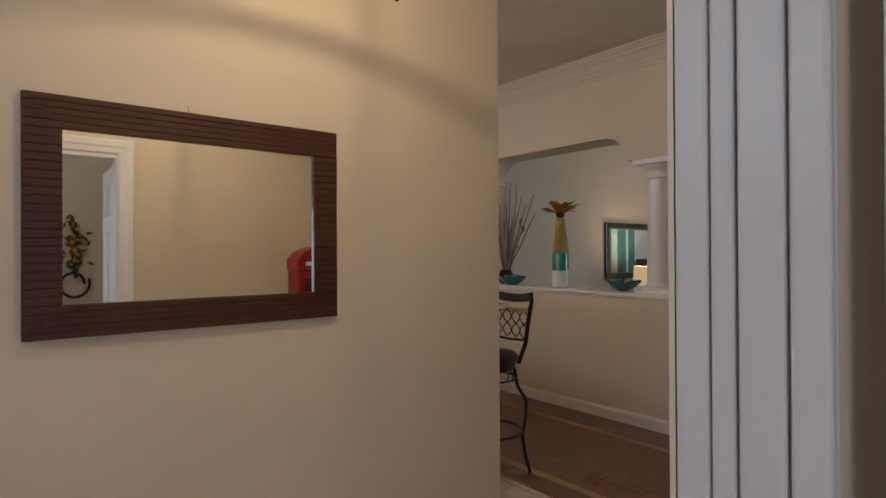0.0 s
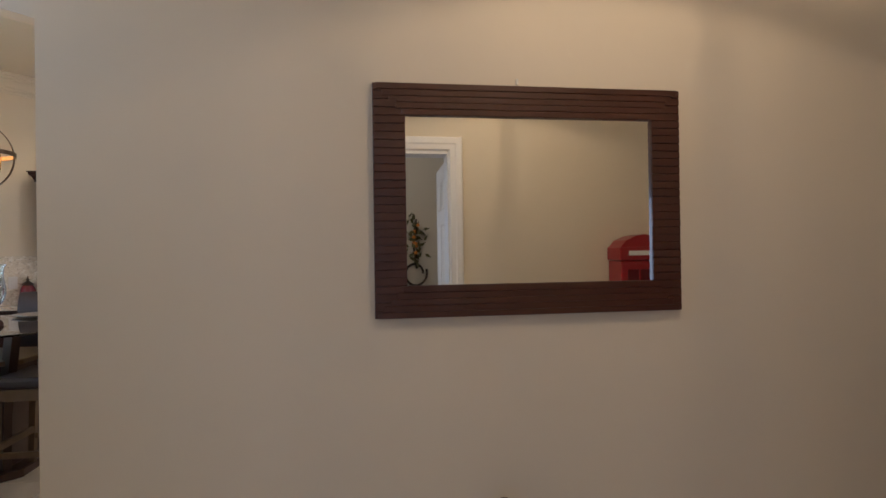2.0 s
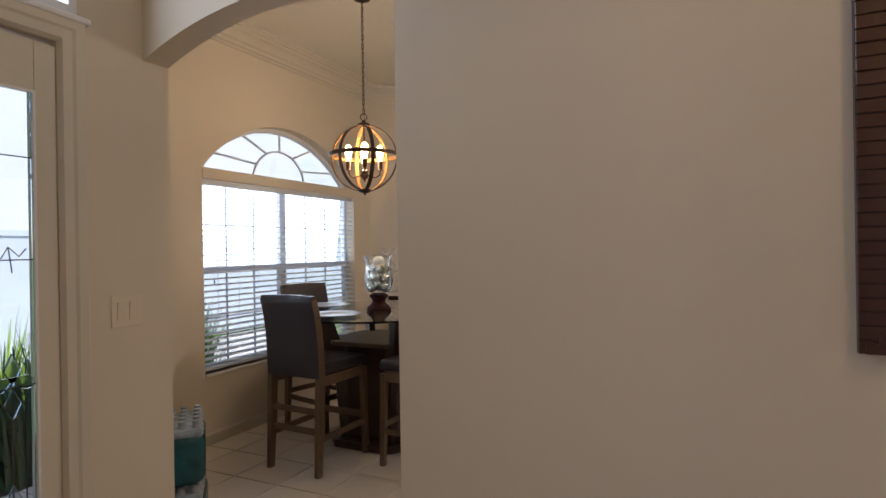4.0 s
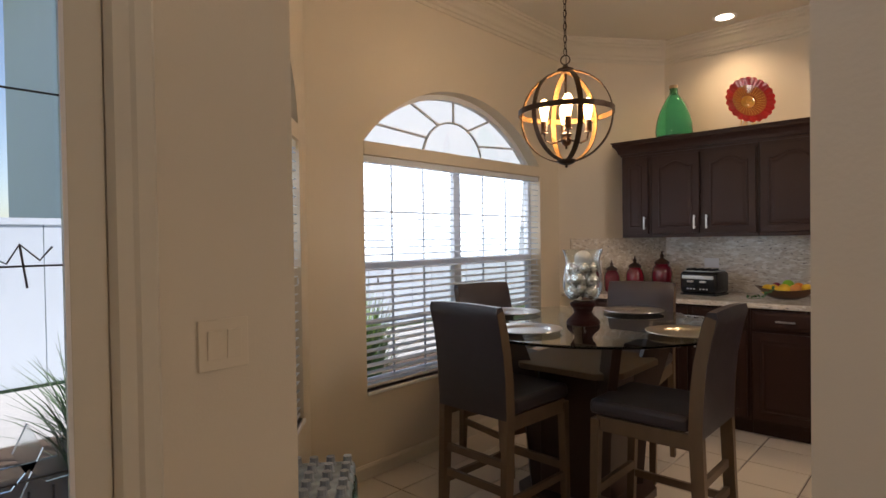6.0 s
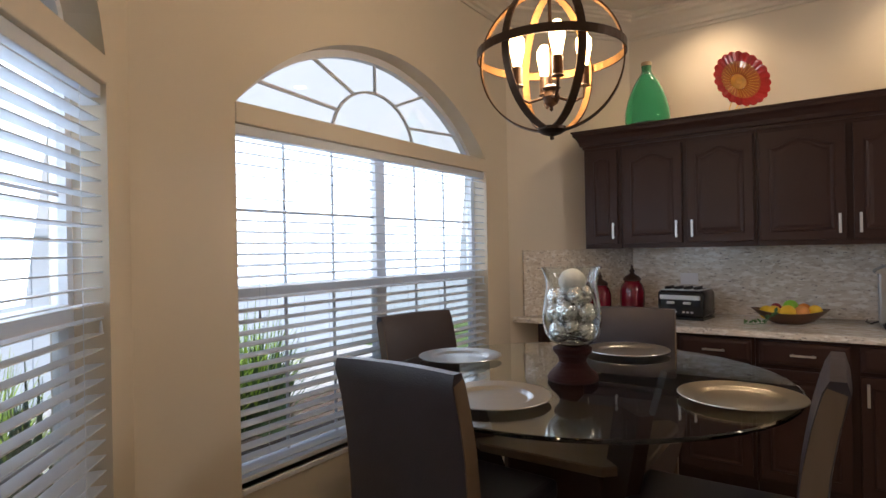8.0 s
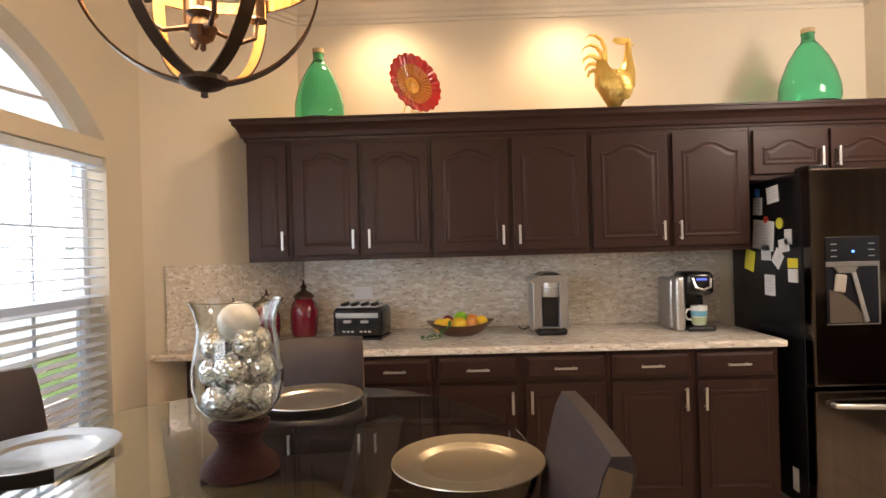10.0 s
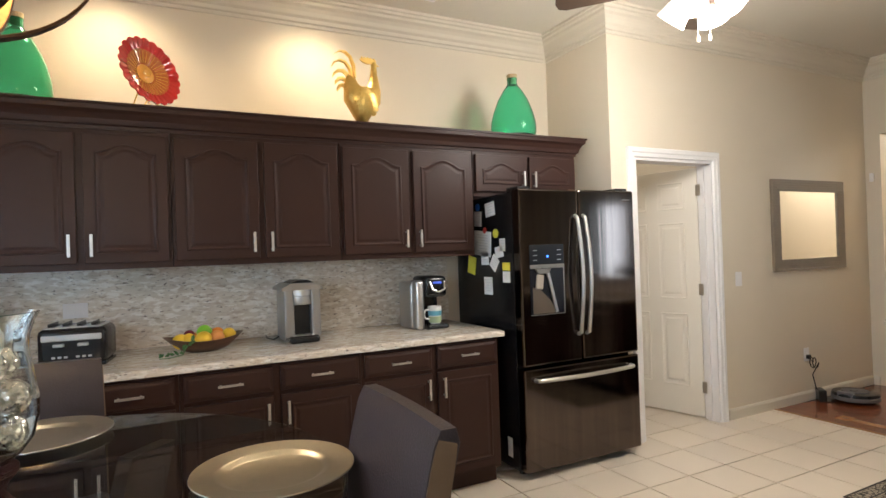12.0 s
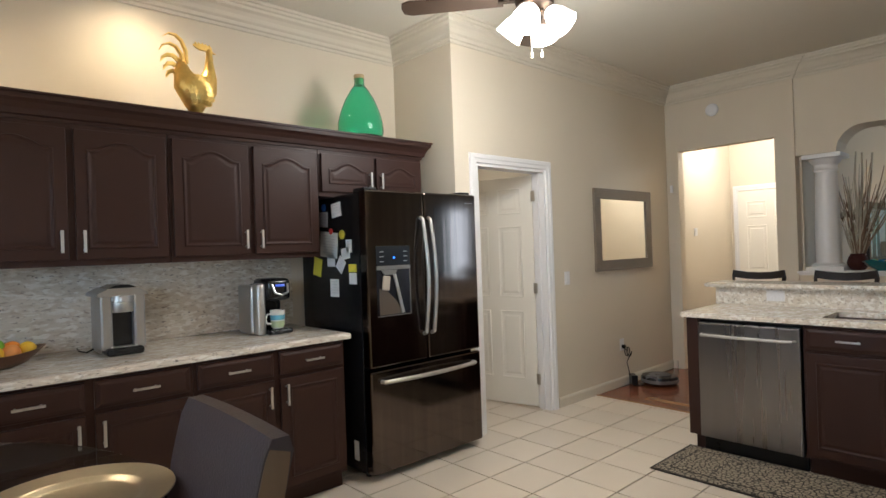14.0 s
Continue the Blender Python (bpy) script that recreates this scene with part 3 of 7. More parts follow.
for x, p in ((0.425, ld), (0.49, rd)):
    bm = tube([(x, 0.0, 1.60), (x, -0.025, 1.585)] + [(x, -0.03 - 0.035 * math.sin(math.pi * i / 10), 1.56 - 0.68 * i / 10) for i in range(11)] + [(x, -0.03, 0.865), (x, 0.0, 0.85)], 0.0125, 14)
    part("handle", bm, STEEL, p, "long bowed steel handle", smooth=True)
bm = tube([(0.08, 0.0, 0.60), (0.085, -0.03, 0.60)] + [(0.10 + 0.735 * i / 10, -0.035 - 0.03 * math.sin(math.pi * i / 10), 0.60) for i in range(11)] + [(0.85, -0.03, 0.60), (0.855, 0, 0.60)], 0.0135, 14)
part("handle", bm, STEEL, fd, "long bowed steel handle", smooth=True)
DISPLAY = mat("display_black", (0.004, 0.004, 0.005), 0.3, grain=0)
BLUE = mat("blue_display_light", (0.05, 0.2, 1.0), 0.5, grain=0, emit=2.5)
GREYP = mat("grey_plastic", (0.15, 0.14, 0.13), 0.4, grain=0.05)
part("display", box(0.066, 0.325, -0.004, 0.004, 1.302, 1.422, 0.002), DISPLAY, ld, "glossy black control panel with a lit blue number")
for i, (x, z) in enumerate([(0.090, 1.385), (0.090, 1.355), (0.090, 1.325), (0.272, 1.385), (0.272, 1.355), (0.272, 1.325)]):
    part("display_mark", box(x, x + 0.030, -0.0055, -0.0045, z, z + 0.004), STEEL, ld)
part("display_number", box(0.192, 0.204, -0.0055, -0.0045, 1.345, 1.355), BLUE, ld)
SATIN = mat("satin_grey_metal", (0.30, 0.28, 0.25), 0.35, 0.9, grain=0.03)
bm = bmesh.new()
box(0.066, 0.325, -0.007, 0.002, 1.276, 1.300, 0.002, bm=bm)
box(0.317, 0.325, -0.005, 0.002, 0.996, 1.276, 0.001, bm=bm)
box(0.066, 0.325, -0.003, 0.002, 0.990, 0.996, 0.001, bm=bm)
part("dispenser_frame", bm, SATIN, ld)
part("dispenser_recess", box(0.066, 0.317, -0.0025, 0.001, 0.996, 1.276), mat("dispenser_dark", (0.008, 0.008, 0.012), 0.25, grain=0.1), ld)
bm = prism([(0.080, 1.0), (0.262, 1.0), (0.205, 1.085), (0.140, 1.145), (0.080, 1.165)], -0.006, -0.0026)
part("dispenser_tray", bm, mat("bronze_grey_plastic", (0.085, 0.065, 0.048), 0.35, grain=0.05), ld)
part("spout", prism([(0.10, 1.274), (0.215, 1.274), (0.195, 1.245), (0.12, 1.245)], -0.016, -0.0026), SATIN, ld)
part("ice_lever", (lambda b: (b.transform(pose(0.13, 0, 1.195, 0, 8, 0)), b)[1])(box(-0.028, 0.028, -0.016, -0.0026, -0.045, 0.045, 0.008)), mat("grey_rubber", (0.34, 0.30, 0.25), 0.5, grain=0.05), ld)
part("water_lever", (lambda b: (b.transform(pose(0.225, -0.008, 1.125, 0, -14, 0)), b)[1])(box(-0.011, 0.011, -0.006, 0.003, -0.125, 0.125, 0.002)), STEEL, ld)
part("badge", box(0.83, 0.90, -0.002, 0.001, 1.70, 1.707), GREYP, rd)
part("energy_label", box(0.002, 0.0045, 0.16, 0.21, 0.10, 0.22), mat("white_paper", (0.78, 0.78, 0.78), 0.7), fr, "white label")
PAPER = mat("note_paper", (0.80, 0.80, 0.80), 0.75, grain=0.04, scale=30, spread=0.04)
INK = mat("grey_ink", (0.48, 0.49, 0.52), 0.8, grain=0)
YEL = mat("yellow_paper", (0.75, 0.66, 0.06), 0.7)
REDP = mat("red_paper", (0.6, 0.05, 0.04), 0.6)
BLUP = mat("blue_plastic", (0.03, 0.15, 0.55), 0.5)
NOTES = [("magnet", 0.485, 1.69, 0.05, 0.06, BLUP, 20, "round blue magnet"), ("note", 0.33, 1.665, 0.11, 0.09, PAPER, -6, "white note"), ("note", 0.486, 1.612, 0.09, 0.10, PAPER, 4, "white note"),
         ("magnet", 0.40, 1.53, 0.04, 0.05, REDP, 0, "red magnet"), ("magnet", 0.27, 1.505, 0.06, 0.07, YEL, 30, "yellow magnet"), ("note", 0.435, 1.445, 0.21, 0.165, PAPER, 6, "creased white paper"),
         ("note", 0.195, 1.43, 0.06, 0.08, PAPER, 0, "white note"), ("note", 0.235, 1.385, 0.09, 0.07, PAPER, -8, "white note"), ("note", 0.41, 1.345, 0.09, 0.085, PAPER, 0, "white note"),
         ("note", 0.295, 1.315, 0.08, 0.09, PAPER, 38, "tilted white note"), ("note", 0.585, 1.30, 0.10, 0.12, YEL, 12, "yellow note"), ("note", 0.16, 1.293, 0.085, 0.05, YEL, 0, "yellow card"),
         ("note", 0.16, 1.228, 0.08, 0.07, PAPER, 0, "white card"), ("note", 0.378, 1.165, 0.10, 0.115, PAPER, 0, "printed white note")]
for name, y, z, w, h, m_, a, label in NOTES:
    n = thing(name, pose(-0.13 + 0.004, 5.60 + y, z, a, 0, 0), label + " on the side of the refrigerator", "note" if name == "note" else "magnet", "papers on the refrigerator")
    if name == "magnet":
        part("disc", (lambda b: (b.transform(pose(0, 0, 0, 0, -90, 0)), b)[1])(lathe([(0, 0), (w / 2, 0), (w / 2, 0.006), (w / 3, 0.01), (0, 0.01)], 12)), m_, n)
    else:
        part("sheet", box(-0.004, 0.0, -w / 2, w / 2, -h / 2, h / 2), m_, n)
        if m_ is PAPER and h > 0.075:
            for k in range(int(h / 0.022)):
                part("line", box(-0.005, -0.0042, -w * 0.36, w * (0.36 - 0.1 * (k % 3)), h * 0.34 - k * 0.018, h * 0.34 - k * 0.018 + 0.0022), INK, n)

# ---- pantry door ----
HINGE = mat("brushed_nickel", (0.55, 0.52, 0.47), 0.35, 0.9)


def six_panel(m, w, h, label, name="door", knob_side=0):
    d = tagged(part(name, (lambda b: (b.transform(m), b)[1])(box(0, w, -0.035, 0, 0.012, h, 0.002)), DOORP, None), label, "door", kind="")

    cols = ((0.11, w / 2 - 0.05), (w / 2 + 0.05, w - 0.11))
    rows_ = ((0.24, 0.83), (0.95, 1.57), (1.68, 1.90))
    for x0, x1 in cols:
        for z0, z1 in rows_:
            for side in (-1, 1):
                bm = bmesh.new()
                loops = []
                for q, y in ((0, 0.0), (0.004, 0.006), (0.014, 0.001), (0.035, -0.0), (0.05, 0.005)):
                    yy = -0.035 - y - 0.0006 if side < 0 else y + 0.0006
                    loops.append([bm.verts.new((a, yy, b)) for a, b in ((x0 + q, z0 + q), (x1 - q, z0 + q), (x1 - q, z1 - q), (x0 + q, z1 - q))])
                for a, b in zip(loops, loops[1:]):
                    for i in range(4):
                        bm.faces.new((a[i], a[(i + 1) % 4], b[(i + 1) % 4], b[i]))
                bm.faces.new(loops[-1])
                bm.transform(m)
                part("door_panel", bm, DOORP, d)
    return d


pd = six_panel(pose(1.780, YD + 0.125, 0, 0, 0, 104.0), 0.775, 2.0, "white six-panel interior door standing ajar into the pantry")
for z in (0.25, 1.03, 1.82):
    part("hinge", box(1.773, 1.787, YD + 0.085, YD + 0.135, z - 0.045, z + 0.045, 0.002), HINGE, pd, "satin nickel hinge")
hd = six_panel(pose(6.285, 5.86, 0, 0, 0, -90), 0.82, 2.04, "closed white six-panel door at the end of the hall")


# ---- small wall fittings ----
def plate(name, m, w, h, material, label, category, rockers=1, outlet=False, group=""):
    """A cover plate in the plane y=0 of m, facing -y."""
    p = thing(name, m, label, category, group)
    part("cover", box(-w / 2, w / 2, -0.006, 0, -h / 2, h / 2, 0.002), material, p)
    for k in range(rockers):
        x = (k - (rockers - 1) / 2) * 0.046
        if outlet:
            for z in (-0.02, 0.02):
                part("socket", box(x - 0.014, x + 0.014, -0.008, -0.0055, z - 0.013, z + 0.013, 0.002), TRIM, p)
        else:
            part("rocker", (lambda b: (b.transform(pose(x, -0.006, 0, 4, 0, 0)), b)[1])(box(-0.0165, 0.0165, -0.004, 0.002, -0.033, 0.033, 0.001)), material, p)
    return p


CREAMP = mat("ivory_plastic", (0.68, 0.60, 0.47), 0.4, grain=0.02)
plate("light_switch", pose(-2.17, 2.01, 1.148, 0, 0, 90), 0.118, 0.115, CREAMP, "ivory double rocker light switch on the wall beside the front door", "light switch", 2)
plate("light_switch", pose(2.07, YD, 1.10), 0.075, 0.115, TRIM, "white rocker light switch beside the pantry door", "light switch", 1)
plate("power_outlet", pose(2.93, YD, 0.40), 0.075, 0.115, TRIM, "white wall outlet above the robot vacuum", "outlet", 1, True)
plate("power_outlet", pose(-2.47, YC - 0.021, 1.15), 0.115, 0.08, TRIM, "white outlet on the granite backsplash behind the toaster", "outlet", 2, True)
u = dv.normalized()
plate("power_outlet", pose(XW + u.x * 0.34 + 0.016, 5.65 + u.y * 0.34 - 0.013, 1.12, 0, 0, ang), 0.075, 0.115, TRIM, "white outlet on the granite backsplash by the canisters", "outlet", 1, True)
plate("thermostat", pose(5.15, 5.97, 1.50), 0.09, 0.10, TRIM, "white wall thermostat in the hall", "thermostat", 1)
s = thing("smoke_detector", pose(XF, 5.24, 2.735, 0, -90, 0), "round white smoke detector high on the wall", "smoke detector")
part("base", lathe([(0, 0), (0.065, 0), (0.065, 0.015), (0.055, 0.03), (0.03, 0.036), (0, 0.036)], 24), TRIM, s)
part("grille", lathe([(0.035, 0.034), (0.042, 0.034), (0.042, 0.039), (0.035, 0.039)], 24, closed=True), TRIM, s)
s = thing("door_sensor", pose(XF - 0.01, YD - 0.06, 1.96), "small white alarm sensor in the wall corner", "sensor")
part("case", box(-0.02, 0.0, -0.015, 0.015, -0.04, 0.04, 0.003), TRIM, s)
v = thing("ceiling_vent", pose(-0.58, 6.0, CEILING), "white metal ceiling air vent", "vent")
part("frame", (lambda b: (box(-0.18, 0.18, 0.075, 0.09, -0.012, 0, bm=b), box(-0.18, -0.165, -0.075, 0.075, -0.012, 0, bm=b), box(0.165, 0.18, -0.075, 0.075, -0.012, 0, bm=b), b)[3])(box(-0.18, 0.18, -0.09, -0.075, -0.012, 0)), TRIM, v)
for k in range(7):
    part("slat", (lambda b: (b.transform(pose(0, -0.062 + k * 0.02, -0.008, 35, 0, 0)), b)[1])(box(-0.164, 0.164, -0.009, 0.009, -0.001, 0.001)), GREYP, v)

# ---- windows ----
SHADE = mat("pale_grey_window_bars", (0.62, 0.64, 0.67), 0.5)


def window(name, p0, p1, s0, s1, rise):
    """An arched window with blinds below a wooden cross ledge, in a wall that runs from p0 to p1 with the room to its right."""
    a, b = Vector((*p0, 0)), Vector((*p1, 0))
    d = (b - a).normalized()
    m = pose(a.x + d.x * s0, a.y + d.y * s0, 0, 0, 0, math.degrees(math.atan2(d.y, d.x)))
    w = s1 - s0
    win = tagged(new(name), "white vinyl arched window with a sunburst fanlight and deep sill", "window", kind="structure")
    win.matrix_basis = m
    top = segment_top(0, w, 1.95, rise)
    f0, f1 = 0.095, 0.14

    bm = bmesh.new()
    box(0.0, 0.035, f0, f1, 0.50, 1.90, bm=bm)
    box(w - 0.035, w, f0, f1, 0.50, 1.90, bm=bm)
    box(0.035, w - 0.035, f0, f1, 0.50, 0.54, bm=bm)
    box(0.035, w - 0.035, f0, f1, 1.86, 1.93, bm=bm)
    box(w / 2 - 0.035, w / 2 + 0.035, f0, f1, 0.54, 1.86, bm=bm) if w > 1.3 else None
    box(0.035, w - 0.035, f0 - 0.01, f1, 1.20, 1.25, bm=bm)
    part("window_frame", bm, WINP, win)
    bm = bmesh.new()
    cols = ((0.035, w / 2 - 0.035), (w / 2 + 0.035, w - 0.035)) if w > 1.3 else ((0.035, w - 0.035),)
    for x0, x1 in cols:
        for k in (1, 2):
            x = x0 + (x1 - x0) * k / 3
            box(x - 0.005, x + 0.005, f0 + 0.018, f0 + 0.030, 0.54, 1.20, bm=bm)
            box(x - 0.005, x + 0.005, f0 + 0.018, f0 + 0.030, 1.25, 1.86, bm=bm)
        for z in (0.87, 1.555):
            box(x0, x1, f0 + 0.019, f0 + 0.029, z - 0.005, z + 0.005, bm=bm)
    part("muntins", bm, SHADE, win)
    # fanlight
    bm = bmesh.new()
    n = 24
    cx = w / 2
    rim = [(w * i / n, top(w * i / n)) for i in range(n + 1)]
    tube([(x, f0 + 0.02, z - 0.012) for x, z in rim], 0.02, flat=(0.04, 0.045), bm=bm)
    part("fan_frame", bm, WINP, win)
    bm = bmesh.new()
    r0 = w * 0.17
    tube([(cx + r0 * math.cos(math.pi * i / 14), f0 + 0.025, 1.93 + r0 * 0.86 * math.sin(math.pi * i / 14)) for i in range(15)], 0.006, flat=(0.012, 0.014), bm=bm)
    for k in range(1, 6):
        a_ = math.pi * k / 6
        x1 = cx + w * 0.5 * math.cos(a_)
        zr = top(min(w - 0.02, max(0.02, x1 * 0.94 + cx * 0.06))) - 0.02
        tube([(cx + r0 * math.cos(a_), f0 + 0.025, 1.93 + r0 * 0.86 * math.sin(a_)), (x1 * 0.94 + cx * 0.06, f0 + 0.025, zr)], 0.006, flat=(0.012, 0.014), bm=bm)
    part("fan_muntins", bm, SHADE, win)
    # panes
    for x0, x1 in cols:
        for z0, z1 in ((0.54, 1.20), (1.25, 1.86)):
            p = part("pane", box(x0, x1, f0 + 0.022, f0 + 0.026, z0, z1), GLASS, win)
            p.visible_shadow = False
    bm = prism([(x, z - 0.02) for x, z in rim[1:-1]] + [(w - 0.03, 1.93), (0.03, 1.93)], f0 + 0.028, f0 + 0.031)
    p = part("fan_pane", bm, GLASS, win)
    p.visible_shadow = False
    bm = box(-0.0, w, -0.012, f0, 0.478, 0.5, 0.004)
    part("window_sill", bm, WINP, win)
    bm = box(0.001, w - 0.001, -0.006, 0.06, 1.875, 1.955, 0.004)
    part("cross_ledge", bm, PAINT, win)
    # blinds
    bl = thing("window_blind", m, "white two-inch faux-wood window blind, lowered with its slats nearly flat", "blind", "nook blinds")
    part("head_rail", box(0.006, w - 0.006, 0.012, 0.062, 1.835, 1.874, 0.003), BLIND, bl)
    slat = box(0.008, w - 0.008, -0.024, 0.024, -0.002, 0.002)
    slat.transform(pose(0, 0, 0, 8 if w > 1.3 else -3, 0, 0))
    first = part("slat", slat, BLIND, bl)
    k = 0
    z = 0.553
    while z < 1.83:
        o = first if k == 0 else new("slat", first.data)
        o.parent = bl
        o.location = (0, 0.038, z)
        z += 0.0435
        k += 1
    part("bottom_rail", box(0.008, w - 0.008, 0.014, 0.062, 0.512, 0.532, 0.004), BLIND, bl)
    for x in ([0.14, w / 2, w - 0.14] if w > 1.3 else [0.14, w - 0.14]):
        part("ladder_cord", tube([(x, 0.014, 0.52), (x, 0.014, 1.84)], 0.0012, 4), BLIND, bl)
    part("pull_cord", tube([(0.10, 0.006, 1.16), (0.10, 0.006, 1.84)], 0.0012, 4), BLIND, bl)
    part("tassel", lathe([(0, 0), (0.006, 0), (0.003, 0.03), (0, 0.034)], 8, centre=(0.10, 0.006, 1.13)), GREYP, bl)
    part("tassel", lathe([(0, 0), (0.006, 0), (0.003, 0.03), (0, 0.034)], 8, centre=(w - 0.05, 0.006, 1.17)), BLIND, bl)
    return win


window("window_1", (XW, 3.12), (XW, 5.65), 0.39, 2.24, 0.43)
window("window_2", (-2.50, 2.15), (XW, 3.12), 0.17, 1.20, 0.42)

# ---- entry door with leaded glass ----
LEAD = mat("lead_came", (0.10, 0.10, 0.11), 0.4, 0.8)
BEVEL = mat("bevelled_glass", (0.85, 0.9, 0.92), 0.06, grain=0, glass=1.0, ior=1.5)
m = pose(-2.17, 0.62, 0, 0, 0, 90)
d = six_panel(pose(-2.175, 0.635, 0, 0, 0, 90), 0.80, 2.03, "closed white six-panel front door")
part("knob", (lambda q: (q.transform(pose(-2.14, 1.37, 1.0, 0, 90, 0)), q)[1])(lathe([(0, -0.005), (0.03, 0), (0.012, 0.012), (0.012, 0.03), (0.028, 0.045), (0.022, 0.06), (0, 0.065)], 20)), HINGE, d, "satin nickel knob")
d = thing("sidelight", m, "tall narrow leaded-glass sidelight beside the front door", "window")
bm = bmesh.new()
box(0.83, 0.955, -0.0, 0.045, 0.01, 2.03, 0.003, bm=bm)
box(1.091, 1.158, -0.0, 0.045, 0.01, 2.03, 0.003, bm=bm)
box(0.955, 1.091, -0.0, 0.045, 0.01, 0.20, 0.003, bm=bm)
box(0.955, 1.091, -0.0, 0.045, 1.87, 2.03, 0.003, bm=bm)
part("frame", bm, CROWN, d)
part("glazing_bead", (lambda q: (box(0.955, 0.963, -0.008, 0.0, 0.20, 1.87, bm=q), box(1.083, 1.091, -0.008, 0.0, 0.20, 1.87, bm=q), box(0.963, 1.083, -0.008, 0.0, 1.862, 1.87, bm=q), q)[3])(bmesh.new()), TRIM, d)
part("glass", box(0.956, 1.090, 0.018, 0.026, 0.205, 1.865), GLASS, d).visible_shadow = False
bm = bmesh.new()
for z in (1.66, 1.34, 0.95, 0.55, 0.30):
    tube([(0.956, 0.016, z), (1.09, 0.016, z)], 0.0022, 6, bm=bm)
for x in (0.985, 1.023, 1.062):
    tube([(x, 0.016, 0.21), (x, 0.016, 0.93)], 0.0022, 6, bm=bm)
tube([(0.975, 0.016, 1.36), (1.0, 0.016, 1.345), (1.02, 0.016, 1.38), (1.05, 0.016, 1.35), (1.07, 0.016, 1.375)], 0.002, 6, bm=bm)
tube([(1.02, 0.016, 1.38), (1.03, 0.016, 1.30)], 0.002, 6, bm=bm)
part("lead_cames", bm, LEAD, d)
for z0 in (0.55, 0.95):
    for dx, dz, a in ((0, 0.055, 0), (0, -0.05, 0), (-0.036, 0.012, 66), (0.036, 0.012, -66)):
        bm = prism([(0, -0.050), (0.023, 0), (0, 0.050), (-0.023, 0)], -0.005, 0.005)
        bm.transform(pose(1.023 + dx, 0.012, z0 + dz, 0, a, 0))
        part("bevel", bm, BEVEL, d)
casing("door_casing_entry", pose(-2.17, 0.62, 0, 0, 0, 90), 1.16, 2.05, 0.09, 0.024).data.materials[0] = CROWN
bm = box(0.0, 1.16, 0.03, 0.10, 2.032, 2.05)
bm.transform(m)
structure("door_frame_entry", bm, TRIM)
bm = box(-0.1, 1.26, -0.03, 0.0, 2.125, 2.148, 0.006)
bm.transform(m)
structure("trim_entry_head", bm, TRIM)
tw = tagged(new("window_3"), "transom window above the front door", "window", kind="structure")
tw.matrix_basis = m
bm = box(0.0, 1.216, -0.02, -0.004, 2.15, 2.175)
box(0.0, 1.216, -0.02, -0.004, 2.60, 2.625, bm=bm)
for x in (0.0, 0.59, 1.191):
    box(x, x + 0.025, -0.02, -0.004, 2.175, 2.60, bm=bm)
part("window_frame", bm, WINP, tw)
# daylight through the transom is put in as emission; the wall behind is solid
SKYGLOW = mat("frosted_daylight_glass", (0.80, 0.90, 1.0), 0.3, grain=0, emit=1.1)
part("pane", box(0.025, 1.191, -0.012, -0.006, 2.175, 2.60), SKYGLOW, tw, "frosted pane with daylight put in as a glow")

# ---- bottled water packs ----
FILM = mat("clear_plastic_film", (0.25, 0.28, 0.31), 0.3, grain=0.2, scale=20, bump=0.8, bscale=35)
FILMC = mat("cloudy_plastic_wrap", (0.30, 0.36, 0.39), 0.2, grain=0.7, scale=22, bump=0.9, bscale=26)
WRAP = mat("teal_printed_wrap", (0.008, 0.07, 0.08), 0.25, grain=0.7, scale=14, bump=0.6, bscale=30)
for k, (z, ang_) in enumerate(((0.0, 45), (0.262, 48))):
    w_ = thing("water_bottle_pack", pose(-2.56, 2.53, z * 1.13, 0, 0, ang_) @ Matrix.Diagonal((1.1, 1.1, 1.13, 1)), "shrink-wrapped case of water bottles in teal film, by the nook window" if k == 0 else "shrink-wrapped case of water bottles with clear film, stacked on another case", "water case", "cases of water")
    bm = box(-0.115, 0.115, -0.165, 0.165, 0.0, 0.215, 0.045, segs=4)
    part("wrap", bm, WRAP, w_, smooth=True)
    part("clear_top_film", box(-0.108, 0.108, -0.158, 0.158, 0.19, 0.232, 0.018, segs=3), FILMC, w_, "cloudy clear film over the bottle necks", smooth=True)
    for i in range(4):
        for j in range(5):
            part("bottle_neck", lathe([(0, 0.20), (0.027, 0.20), (0.026, 0.222), (0.015, 0.242), (0.014, 0.258), (0, 0.258)], 10, centre=(-0.083 + i * 0.055, -0.125 + j * 0.062, 0)), FILM, w_)

# ---- dining table ----
TWOOD = mat("dark_walnut_stain", (0.045, 0.022, 0.015), 0.35, grain=0.35, scale=9, stretch=(1, 1, 0.1), coat=0.1)
LEGW = mat("brown_stained_oak", (0.135, 0.086, 0.048), 0.5, grain=0.3, scale=16, stretch=(1, 1, 0.12), bump=0.1, bscale=60)
TGLASS = mat("tempered_table_glass", (0.80, 0.87, 0.84), 0.006, grain=0, glass=1.0, ior=1.5)
TX, TY, TZ = -2.42, 4.15, 0.925
t = thing("dining_table", pose(TX, TY, 0), "round glass-topped counter-height dining table on a dark wood pedestal", "dining table")
part("tabletop", lathe([(0, 0.912), (0.705, 0.912), (0.712, 0.915), (0.712, 0.922), (0.705, 0.925), (0, 0.925)], 128), TGLASS, t, "thick clear round glass top")


